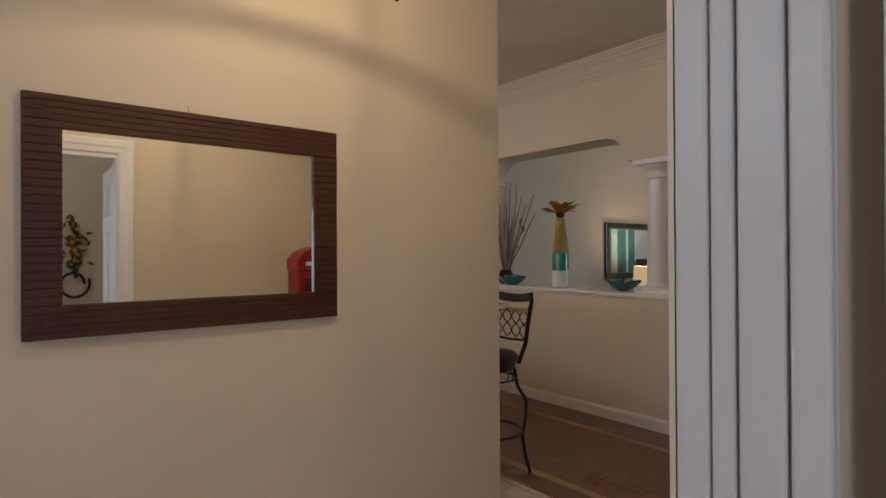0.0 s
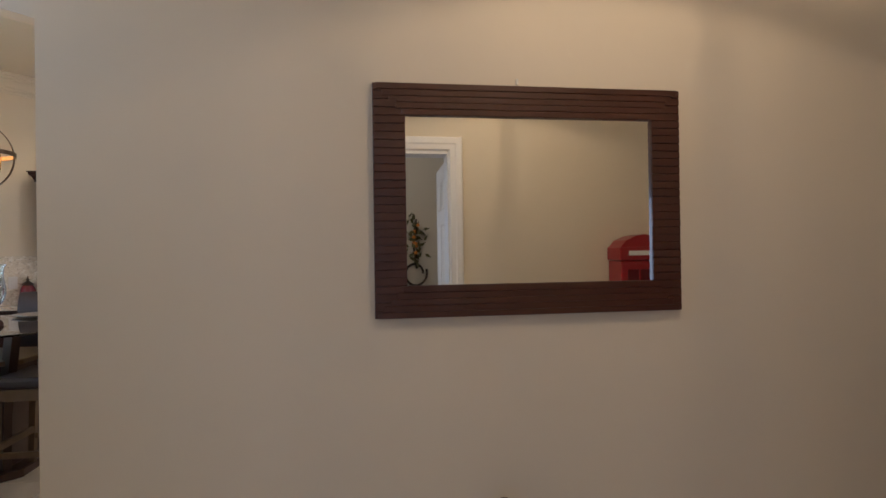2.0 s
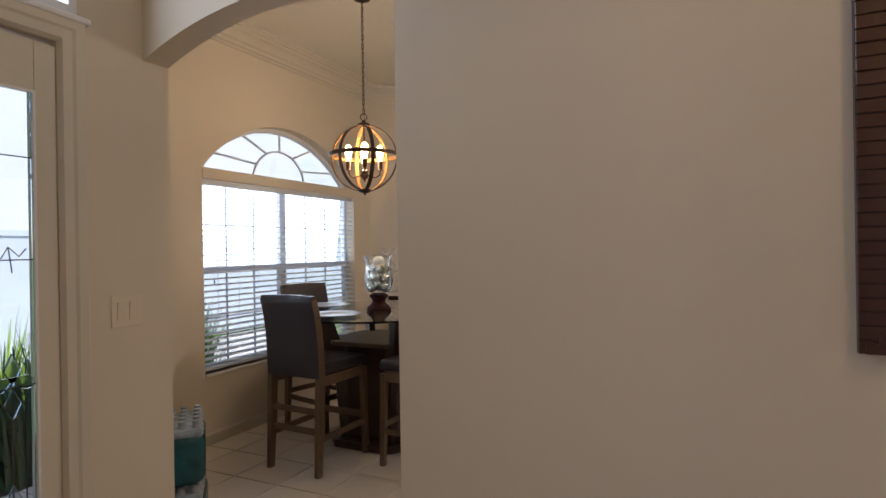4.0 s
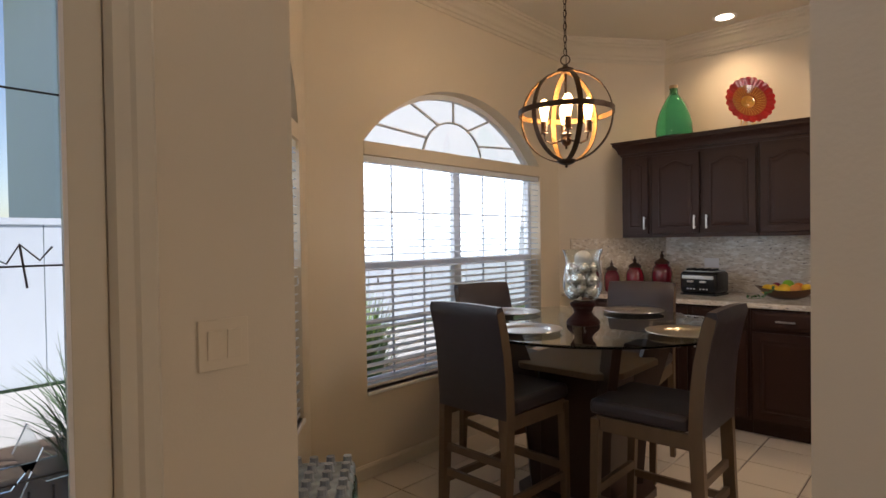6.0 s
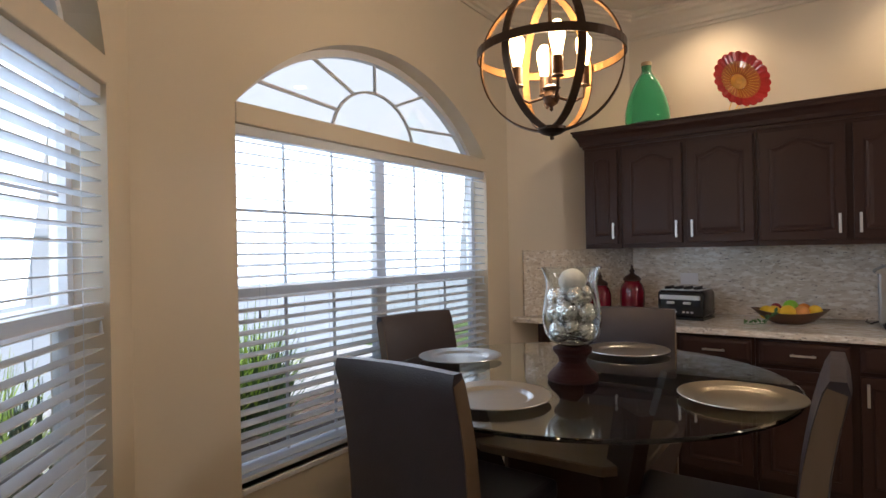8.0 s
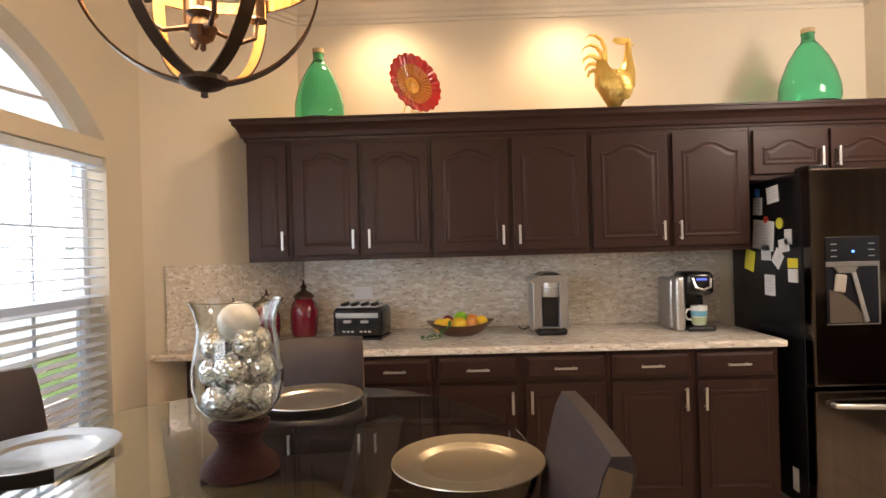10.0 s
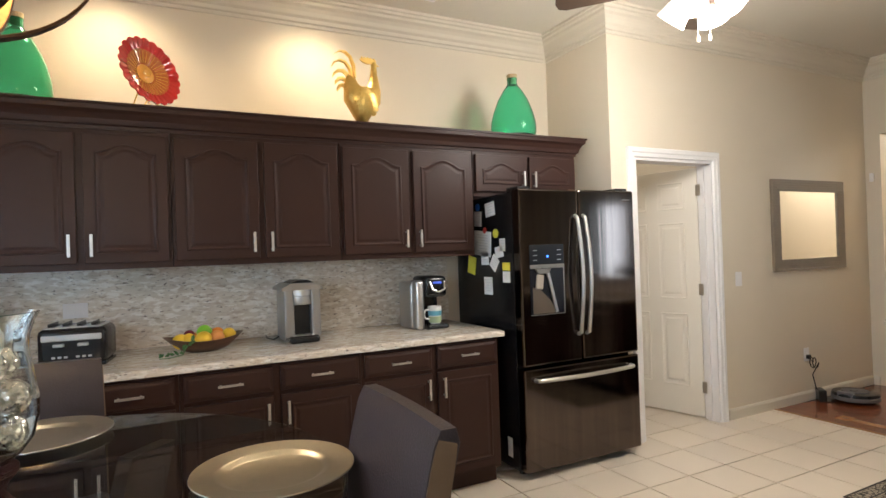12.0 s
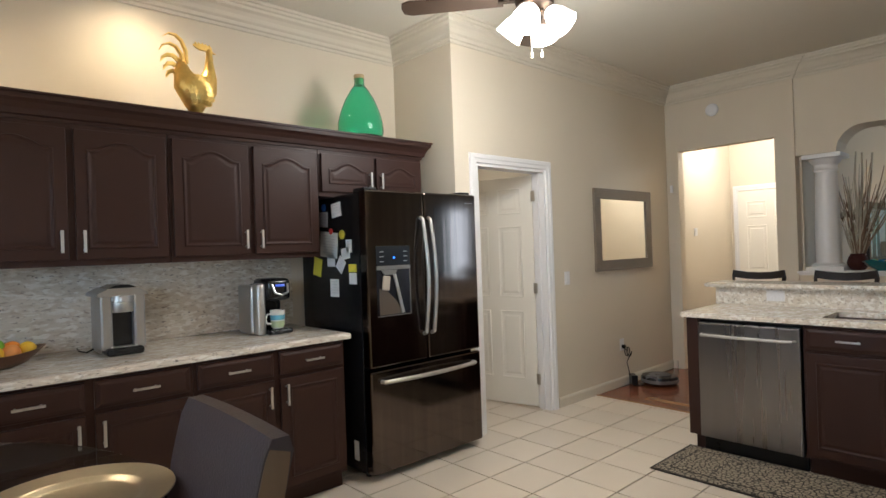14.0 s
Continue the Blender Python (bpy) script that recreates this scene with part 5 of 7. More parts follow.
TAIL = (((-0.035, 0.29), (-0.038, 0.36), (-0.060, 0.41), (-0.092, 0.434), (-0.128, 0.434), (-0.162, 0.408)),
        ((-0.048, 0.28), (-0.060, 0.34), (-0.088, 0.375), (-0.124, 0.384), (-0.155, 0.368), (-0.178, 0.332)),
        ((-0.052, 0.26), (-0.070, 0.304), (-0.100, 0.325), (-0.130, 0.323), (-0.155, 0.304), (-0.168, 0.278)),
        ((-0.056, 0.24), (-0.075, 0.272), (-0.100, 0.284), (-0.125, 0.279), (-0.142, 0.260), (-0.150, 0.240)),
        ((-0.060, 0.22), (-0.080, 0.242), (-0.100, 0.247), (-0.118, 0.238), (-0.128, 0.218), (-0.132, 0.205)))
for k, row_ in enumerate(TAIL):
    part("tail_feather", tube([(x, 0.008 * k - 0.016, z) for x, z in row_], 0.012, 8, flat=(0.012, 0.022), taper=[1.1, 1.1, 1, 0.9, 0.65, 0.15]), GOLDL, rs)

# ---- things on the counter ----
CT = 0.9145
REDC = mat("burgundy_glazed_ceramic", (0.16, 0.006, 0.018), 0.16, grain=0.2, scale=8, coat=0.8)
for x, y, s in ((-2.79, 6.16, 1.0), (-2.97, 6.03, 0.88), (-3.13, 5.93, 0.78)):
    j = thing("canister", pose(x, y, CT), "burgundy glazed ceramic canister with a finial lid, " + {1.0: "largest", 0.88: "medium", 0.78: "smallest"}[s] + " of the set", "canister", "canister set")
    part("jar", lathe([(r * s, z * s) for r, z in ((0, 0), (0.066, 0), (0.07, 0.008), (0.074, 0.02), (0.083, 0.08), (0.082, 0.16), (0.07, 0.205), (0.055, 0.222), (0.055, 0.232), (0, 0.232))], 32), REDC, j, smooth=True)
    part("lid", lathe([(r * s, z * s) for r, z in ((0, 0.233), (0.06, 0.233), (0.062, 0.243), (0.045, 0.262), (0.022, 0.274), (0.012, 0.285), (0.02, 0.297), (0.012, 0.31), (0.006, 0.32), (0.009, 0.33), (0, 0.342))], 28), TWOOD, j, "dark finial lid", smooth=True)
to = thing("toaster", pose(-2.43, 6.07, CT, 0, 0, -8), "black and chrome four-slot toaster on the granite counter", "toaster")
part("housing", box(-0.145, 0.145, -0.10, 0.13, 0.012, 0.185, 0.03, segs=3), BLACKP, to, smooth=True)
part("base", box(-0.14, 0.14, -0.098, 0.125, 0.0, 0.016, 0.004), BLACKP, to)
part("chrome_panel", box(-0.125, 0.125, -0.104, -0.09, 0.125, 0.155, 0.006), STEEL, to, "chrome band")
part("top_plate", box(-0.12, 0.12, -0.085, 0.115, 0.183, 0.190, 0.002), STEEL, to)
for i in range(4):
    x = -0.09 + 0.06 * i
    part("slot", box(x - 0.014, x + 0.014, -0.065, 0.10, 0.1895, 0.1915), BLACKP, to)
    part("bread_guide", box(x - 0.016, x - 0.013, -0.06, 0.095, 0.191, 0.205), BLACKP, to)
for x in (-0.05, 0.05):
    part("lever", box(x - 0.022, x + 0.022, -0.125, -0.10, 0.10, 0.115, 0.004), STEEL, to)
    for dx in (-0.025, 0.0, 0.025):
        part("button", box(x + dx - 0.008, x + dx + 0.008, -0.105, -0.099, 0.045, 0.055, 0.002), STEEL, to)
part("power_cord", tube([(-0.15, 0.05, 0.02), (-0.19, 0.04, 0.006), (-0.2, 0.12, 0.006), (-0.16, 0.2, 0.006)], 0.004, 6), BLACKP, to)

WOODB = mat("carved_dark_wood", (0.10, 0.045, 0.022), 0.45, grain=0.4, scale=16, bump=0.5, bscale=50)
fb = thing("fruit_bowl", pose(-1.86, 6.07, CT, 0, 0, 4), "oblong carved dark wood fruit bowl", "bowl")
bm = bmesh.new()
rings = []
for r, z in ((0.0, 0.0), (0.07, 0.0), (0.12, 0.018), (0.165, 0.045), (0.20, 0.078), (0.19, 0.078), (0.155, 0.05), (0.11, 0.026), (0.06, 0.012), (0, 0.012)):
    if r == 0:
        rings.append([bm.verts.new((0, 0, z))])
    else:
        rings.append([bm.verts.new((r * math.cos(a), r * 0.62 * math.sin(a), z + (0.012 * math.cos(2 * a) if r > 0.15 else 0))) for a in [2 * math.pi * i / 32 for i in range(32)]])
for a, b in zip(rings, rings[1:]):
    for i in range(32):
        j = (i + 1) % 32
        f = [a[i % len(a)], a[j % len(a)], b[j % len(b)], b[i % len(b)]]
        f = list(dict.fromkeys(f))
        if len(f) > 2:
            bm.faces.new(f)
part("bowl", bm, WOODB, fb, smooth=True)
FR = {"lemon": mat("lemon_skin", (0.80, 0.50, 0.03), 0.45, grain=0.08, bump=0.3, bscale=300), "orange": mat("orange_skin", (0.75, 0.25, 0.03), 0.45, grain=0.08, bump=0.3, bscale=300),
      "green_apple": mat("green_apple_skin", (0.22, 0.50, 0.04), 0.3, grain=0.15), "plum": mat("red_plum_skin", (0.20, 0.012, 0.03), 0.35, grain=0.2), "peach": mat("peach_skin", (0.72, 0.30, 0.08), 0.55, grain=0.3, scale=14)}
for kind, x, y, z, r, sq in (("lemon", -0.115, -0.02, 0.062, 0.036, 1.25), ("lemon", -0.075, -0.03, 0.066, 0.034, 1.15), ("plum", -0.07, 0.035, 0.085, 0.026, 1.0), ("green_apple", 0.005, 0.03, 0.095, 0.036, 1.0), ("lemon", -0.005, -0.045, 0.068, 0.038, 1.2),
                             ("peach", 0.062, -0.03, 0.070, 0.034, 1.0), ("orange", 0.07, 0.035, 0.080, 0.033, 1.0), ("lemon", 0.125, 0.0, 0.078, 0.031, 1.2), ("orange", -0.03, 0.045, 0.06, 0.033, 1.0)):
    f = thing(kind, pose(-1.86 + x, 6.07 + y, CT + z), {"lemon": "yellow lemon", "orange": "orange", "green_apple": "green apple", "plum": "dark red plum", "peach": "yellow-red peach"}[kind] + " in the dark wooden fruit bowl", "fruit", "fruit in the bowl")
    r *= 1.12
    prof = [(r * math.sin(math.pi * k / 12), -r * math.cos(math.pi * k / 12)) for k in range(13)]
    prof[0], prof[-1] = (0, -r * (1.12 if kind == "lemon" else 0.94)), (0, r * (1.12 if kind == "lemon" else 0.90))
    b = lathe(prof, 18)
    b.transform(pose(0, 0, 0, 0, 80 if kind == "lemon" else 10, 0))
    part("flesh", b, FR[kind], f, smooth=True)
LEAF = mat("artificial_greenery", (0.07, 0.17, 0.05), 0.5, grain=0.3, scale=30)
gv = thing("greenery_sprig", pose(-1.97, 5.95, CT), "small sprig of artificial greenery hanging over the fruit bowl", "greenery")
random.seed(11)
bm = bmesh.new()
tube([(0.05, 0.02, 0.075), (0.02, -0.01, 0.05), (0.0, -0.03, 0.012), (-0.06, -0.05, 0.006), (-0.11, -0.05, 0.006)], 0.002, 5, bm=bm)
part("stem", bm, LEAF, gv)
for i in range(26):
    u = i / 25
    base_ = Vector((0.05, 0.02, 0.075)).lerp(Vector((0.0, -0.03, 0.02)), u * 2) if u < 0.5 else Vector((0, -0.03, 0.02)).lerp(Vector((-0.11, -0.05, 0.012)), (u - 0.5) * 2)
    bm = prism([(0, 0), (0.008, 0.010), (0.004, 0.024), (0, 0.030), (-0.004, 0.024), (-0.008, 0.010)], -0.0006, 0.0006)
    bm.transform(pose(base_.x, base_.y, base_.z, random.uniform(-70, 70), random.uniform(-70, 70), random.uniform(0, 360)))
    part("leaf", bm, LEAF, gv)

SILP = mat("silver_plastic", (0.42, 0.41, 0.40), 0.30, 0.85, grain=0.05)
k1 = thing("coffee_maker", pose(-1.345, 6.10, CT, 0, 0, 0), "tall silver and black single-serve coffee maker on the counter", "coffee maker")
part("body", box(-0.095, 0.095, -0.03, 0.17, 0.0, 0.30, 0.02, segs=3), SILP, k1, smooth=True)
for sx in (-1, 1):
    part("side_column", box(sx * 0.075 - 0.028, sx * 0.075 + 0.028, -0.10, 0.0, 0.03, 0.305, 0.012), SILP, k1, "silver side column")
part("front_recess", box(-0.05, 0.05, -0.06, -0.028, 0.035, 0.21, 0.004), BLACKP, k1)
part("brew_head", lathe([(0, 0.215), (0.050, 0.215), (0.053, 0.222), (0.053, 0.262), (0.049, 0.264), (0.049, 0.268), (0.056, 0.270), (0.056, 0.297), (0, 0.297)], 32, centre=(0, -0.075, 0)), STEEL, k1, "round chrome brew head", smooth=True)
part("lid", prism([(-0.118, 0.296), (0.118, 0.296), (0.112, 0.312), (0.07, 0.334), (0.03, 0.343), (-0.03, 0.343), (-0.07, 0.334), (-0.112, 0.312)], -0.105, 0.165), SILP, k1, "silver domed lid")
part("lid_top", prism([(-0.066, 0.3365), (0.066, 0.3365), (0.03, 0.3525), (-0.03, 0.3525)], -0.11, 0.10), BLACKP, k1, "black top of the lid")
part("drip_tray", box(-0.085, 0.085, -0.145, 0.0, 0.0, 0.04, 0.016, segs=3), BLACKP, k1, smooth=True)
part("drip_grate", box(-0.06, 0.06, -0.118, -0.06, 0.0405, 0.0435), STEEL, k1)
part("power_cord", tube([(-0.09, 0.12, 0.02), (-0.13, 0.10, 0.006), (-0.15, 0.18, 0.006), (-0.14, 0.30, 0.006)], 0.004, 6), BLACKP, k1)
k2 = thing("coffee_maker", pose(-0.525, 6.10, CT, 0, 0, 0), "black coffee maker with a silver side, a mug under its spout", "coffee maker")
part("body", box(-0.06, 0.095, 0.02, 0.19, 0.0, 0.30, 0.025, segs=3), BLACKP, k2, smooth=True)
part("head", box(-0.06, 0.095, -0.12, 0.10, 0.20, 0.335, 0.03, segs=3), BLACKP, k2, smooth=True)
part("base", box(-0.06, 0.095, -0.13, 0.05, 0.0, 0.03, 0.012), BLACKP, k2)
part("water_tank", box(-0.125, -0.065, -0.03, 0.17, 0.0, 0.30, 0.02, segs=3), SILP, k2, smooth=True)
part("silver_cover", box(-0.115, -0.06, -0.10, -0.02, 0.0, 0.31, 0.018, segs=3), STEEL, k2, "curved silver side cover", smooth=True)
part("handle", tube([(-0.03, -0.12, 0.30), (-0.02, -0.14, 0.25), (0.02, -0.145, 0.235), (0.06, -0.14, 0.25), (0.07, -0.12, 0.30)], 0.007, 8), STEEL, k2)
part("screen", (lambda b: (b.transform(pose(0.02, -0.105, 0.30, -35, 0, 0)), b)[1])(box(-0.03, 0.03, -0.012, -0.004, -0.022, 0.022, 0.002)), mat("lit_coffee_screen", (0.06, 0.10, 0.45), 0.2, grain=0, emit=0.5), k2, "glowing blue screen")
MUGW = mat("white_glaze", (0.72, 0.72, 0.68), 0.2, grain=0.05)
MUGB = mat("blue_glaze_band", (0.16, 0.42, 0.55), 0.2, grain=0.4, scale=30)
MUGG = mat("green_glaze_band", (0.42, 0.50, 0.30), 0.2, grain=0.2)
mg = thing("coffee_mug", pose(0.02 - 0.525, 6.10 - 0.075, CT + 0.032), "white stoneware mug banded in blue and green", "mug")
part("cup", lathe([(0, 0), (0.03, 0), (0.036, 0.01), (0.044, 0.09), (0.045, 0.11), (0.041, 0.11), (0.039, 0.09), (0.031, 0.01), (0, 0.008)], 28), MUGW, mg, smooth=True)
part("blue_band", lathe([(0.0405, 0.052), (0.0425, 0.052), (0.0450, 0.082), (0.0435, 0.082)], 28, closed=True), MUGB, mg, "blue glaze band")
part("green_band", lathe([(0.0365, 0.008), (0.0385, 0.008), (0.0420, 0.046), (0.0405, 0.046)], 28, closed=True), MUGG, mg, "green glaze band")
part("mug_handle", tube([(-0.042, 0, 0.09), (-0.066, 0, 0.088), (-0.078, 0, 0.06), (-0.066, 0, 0.034), (-0.04, 0, 0.03)], 0.006, 8), MUGW, mg)

# ---- island with raised bar ----
IX = 1.70


def isl(a, b):
    return pose(IX, 4.53 - a, 0, 0, 0, -90)


p = thing("island_end_panel", isl(0, 0), "espresso-brown end panel of the kitchen island", "panel")
part("panel", box(0.0, 0.075, 0.0, 0.58, 0.10, 0.880, 0.002), CAB, p)
part("toe_kick", box(0.02, 0.075, 0.06, 0.56, 0, 0.10), CAB, p)
DWM = mat("dark_stainless", (0.24, 0.225, 0.22), 0.28, 1.0, grain=0.08, scale=20, stretch=(1, 1, 0.05), bump=0.02, bscale=24)
dw = thing("dishwasher", isl(0.075, 0), "dark stainless built-in dishwasher with a bar handle, in the island", "dishwasher")
dw.matrix_basis = pose(IX, 4.53 - 0.08, 0, 0, 0, -90)
part("door_panel", box(0.003, 0.597, -0.022, 0.02, 0.105, 0.85, 0.005), DWM, dw)
part("tub", box(0.004, 0.596, 0.021, 0.56, 0.11, 0.868), BLACKP, dw)
part("toe_panel", box(0.0, 0.60, 0.05, 0.07, 0.0, 0.10), BLACKP, dw)
part("handle", tube([(0.03, -0.02, 0.775), (0.035, -0.055, 0.775), (0.30, -0.068, 0.775), (0.565, -0.055, 0.775), (0.57, -0.02, 0.775)], 0.01, 10), STEEL, dw, "long steel bar handle")
cb = base(pose(IX, 4.53 - 0.685, 0, 0, 0, -90), 0.92, 0.58, "espresso-brown sink base cabinet with false drawer fronts, in the island")
cb2 = base(pose(IX, 4.53 - 1.605, 0, 0, 0, -90), 0.46, 0.58, "espresso-brown base cabinet with one door, in the island", 1)
t = thing("island_countertop", pose(0, 0, 0), "speckled granite island countertop with an undermount steel sink", "countertop")
bm = bmesh.new()
Y0, Y1, X0, X1 = 2.44, 4.555, 1.662, 2.298
SX0, SX1, SY0, SY1 = 1.78, 2.14, 3.05, 3.77
for a in ((X0, X1, SY1, Y1), (X0, X1, Y0, SY0), (X0, SX0, SY0, SY1), (SX1, X1, SY0, SY1)):
    box(*a, 0.882, 0.914, bm=bm)
bmesh.ops.remove_doubles(bm, verts=bm.verts, dist=1e-4)
part("slab", bm, GRANITE, t)
bm = box(SX0 - 0.01, SX1 + 0.01, SY0 - 0.01, SY1 + 0.01, 0.70, 0.705)
for a in ((SX0 - 0.012, SX0 - 0.002, SY0, SY1), (SX1 + 0.002, SX1 + 0.012, SY0, SY1), (SX0, SX1, SY0 - 0.012, SY0 - 0.002), (SX0, SX1, SY1 + 0.002, SY1 + 0.012)):
    box(*a, 0.705, 0.880, bm=bm)
sk = thing("sink", pose(0, 0, 0), "undermount stainless steel kitchen sink in the island", "sink")
part("basin", bm, STEEL, sk)
structure("wall_island_knee", box(2.321, 2.40, 2.44, 4.575, 0, 1.03), PAINT)
t = thing("breakfast_counter", pose(0, 0, 0), "raised speckled granite breakfast bar top", "countertop")
part("slab", slab([(2.245, 2.44), (2.60, 2.44), (2.60, 4.64), (2.245, 4.64)], 1.038, 1.07, 0.008), GRANITE, t)
part("splash", box(2.30, 2.32, 2.445, 4.575, 0.9145, 1.036), GRANITE, t)
plate("power_outlet", pose(2.299, 4.17, 0.985, 0, 0, -90), 0.115, 0.075, TRIM, "white outlet on the granite bar splash above the dishwasher", "outlet", 2, True)

# ---- rug by the island ----
RUGD = mat("dark_rug_border", (0.03, 0.025, 0.022), 0.95, grain=0.3, scale=80, bump=0.6, bscale=300)
RUGP = mat("patterned_rug_pile", (0.33, 0.28, 0.21), 0.95, grain=0.25, scale=60, bump=0.6, bscale=300)
nt = RUGP.node_tree
b_ = nt.nodes["Principled BSDF"]
vo = nt.nodes.new("ShaderNodeTexVoronoi")
vo.feature = "DISTANCE_TO_EDGE"
vo.inputs["Scale"].default_value = 38
mr = nt.nodes.new("ShaderNodeMapRange")
mr.inputs[1].default_value, mr.inputs[2].default_value = 0.06, 0.14
mix = nt.nodes.new("ShaderNodeMix")
mix.data_type = "RGBA"
mix.inputs[6].default_value = (0.035, 0.03, 0.025, 1)
nt.links.new(nt.nodes[RUGP["vec"]].outputs[0], vo.inputs["Vector"])
nt.links.new(vo.outputs["Distance"], mr.inputs[0])
nt.links.new(mr.outputs[0], mix.inputs[0])
nt.links.new(b_.inputs["Base Color"].links[0].from_socket, mix.inputs[7])
nt.links.new(mix.outputs[2], b_.inputs["Base Color"])
r = thing("kitchen_rug", pose(1.46, 3.50, 0.0), "beige and black patterned runner rug with dark borders, by the dishwasher", "rug")
part("border", box(-0.28, 0.28, -0.95, 1.05, 0.001, 0.008, 0.003), RUGD, r)
part("outer_field", box(-0.262, 0.262, -0.932, 1.032, 0.0085, 0.0105), RUGP, r)
part("border_line", box(-0.195, 0.195, -0.865, 0.965, 0.0105, 0.0115), RUGD, r)
part("inner_field", box(-0.185, 0.185, -0.855, 0.955, 0.0116, 0.0126), RUGP, r)

# ---- bar stools ----
STOOLM = mat("black_brown_iron", (0.022, 0.016, 0.014), 0.45, 0.5, grain=0.2)
SEATM = mat("black_vinyl_seat", (0.015, 0.015, 0.017), 0.4, bump=0.2, bscale=150)
RATTAN = mat("tan_woven_panel", (0.36, 0.27, 0.15), 0.7, grain=0.3, scale=50)


def bar_stool(m):
    """A metal bar stool that faces -x."""
    s = thing("bar_stool", m, "dark metal bar stool with lattice back and round black seat", "bar stool", "bar stools")
    part("seat", lathe([(0, 0.70), (0.17, 0.70), (0.195, 0.715), (0.20, 0.74), (0.18, 0.765), (0.10, 0.78), (0, 0.782)], 32), SEATM, s, "round padded black seat", smooth=True)
    part("seat_ring", lathe([(0.165, 0.67), (0.18, 0.67), (0.18, 0.70), (0.165, 0.70)], 28, closed=True), STOOLM, s)
    for sy in (-1, 1):
        part("back_post", tube([(0.15, sy * 0.13, 0.69), (0.185, sy * 0.16, 0.82), (0.205, sy * 0.17, 0.98), (0.225, sy * 0.18, 1.10)], 0.012, 8, flat=(0.012, 0.026)), STOOLM, s)
        for sx in (-1, 1):
            part("leg", tube([(sx * 0.12, sy * 0.12, 0.67), (sx * 0.135, sy * 0.135, 0.55), (sx * 0.175, sy * 0.175, 0.46), (sx * 0.17, sy * 0.17, 0.34), (sx * 0.155, sy * 0.155, 0.24), (sx * 0.17, sy * 0.17, 0.10), (sx * 0.19, sy * 0.19, 0.0)], 0.011, 8), STOOLM, s)
    part("top_rail", tube([(0.222, -0.185, 1.12), (0.245, -0.09, 1.105), (0.25, 0, 1.10), (0.245, 0.09, 1.105), (0.222, 0.185, 1.12)], 0.02, flat=(0.018, 0.055)), STOOLM, s, "curved wooden top rail")
    part("lower_rail", tube([(0.19, -0.16, 0.84), (0.205, 0, 0.83), (0.19, 0.16, 0.84)], 0.008, 8), STOOLM, s)
    part("woven_rail", tube([(0.21, -0.165, 1.035), (0.23, 0, 1.02), (0.21, 0.165, 1.035)], 0.01, flat=(0.012, 0.028)), RATTAN, s, "tan cross rail")
    for k in range(4):
        y = -0.12 + 0.08 * k
        for q in (-1, 1):
            pts = [(0.205 + 0.02 * (1 - abs(y) / 0.2), y + q * 0.038 * math.sin(math.pi * 2 * i / 12), 0.845 + 0.18 * i / 12) for i in range(13)]
            part("lattice_wire", tube(pts, 0.004, 6), STOOLM, s)
    part("footrest", lathe([(0.208, 0.262), (0.222, 0.262), (0.222, 0.276), (0.208, 0.276)], 36, closed=True), STOOLM, s)
    part("upper_ring", lathe([(0.178, 0.60), (0.188, 0.60), (0.188, 0.61), (0.178, 0.61)], 30, closed=True), STOOLM, s)
    for k in range(8):
        a = math.pi / 4 * k
        part("ring_scroll", tube([(0.178 * math.cos(a + q * 0.39), 0.178 * math.sin(a + q * 0.39), 0.605 + 0.065 * math.sin(math.pi * q)) for q in (0, 0.25, 0.5, 0.75, 1)], 0.004, 6), STOOLM, s)
    return s


b0 = bar_stool(pose(2.43, 4.40, 0))
copy_thing(b0, pose(2.43, 3.84, 0))
copy_thing(b0, pose(2.43, 2.47, 0))

# ---- ceiling fan over the kitchen ----
FANB = mat("dark_walnut_blade", (0.07, 0.045, 0.03), 0.45, grain=0.3, scale=10)
FSHADE = mat("lit_frosted_shade", (1.0, 0.92, 0.80), 0.4, grain=0, emit=4.0)
FX, FY, FZ = 0.43, 4.72, 2.58
f = thing("ceiling_fan", pose(FX, FY, 0), "dark ceiling fan with walnut blades and four lit frosted glass shades", "ceiling fan")
part("downrod", tube([(0, 0, FZ + 0.25), (0, 0, CEILING)], 0.013, 10), BRONZE, f)
part("canopy", lathe([(0, -0.05), (0.03, -0.045), (0.065, -0.01), (0.07, 0), (0, 0)], 24, centre=(0, 0, CEILING)), BRONZE, f)
part("motor", lathe([(0, 0.26), (0.05, 0.255), (0.10, 0.22), (0.115, 0.17), (0.10, 0.12), (0.05, 0.10), (0.05, 0.05), (0.07, 0.03), (0.07, 0.0), (0, -0.01)], 28, centre=(0, 0, FZ)), BRONZE, f, smooth=True)
for k in range(4):
    bm = slab([(0.17, -0.05), (0.69, -0.068), (0.73, -0.05), (0.74, 0.0), (0.73, 0.05), (0.69, 0.068), (0.17, 0.05)], -0.004, 0.004, 0.002)
    bm.transform(pose(0, 0, FZ + 0.165, 0, 0, 90 * k + 42) @ pose(0, 0, 0, 10, 0, 0))
    part("blade", bm, FANB, f)
    bm = box(0.09, 0.20, -0.018, 0.018, -0.006, 0.002, 0.002)
    bm.transform(pose(0, 0, FZ + 0.160, 0, 0, 90 * k + 42))
    part("blade_bracket", bm, BRONZE, f)
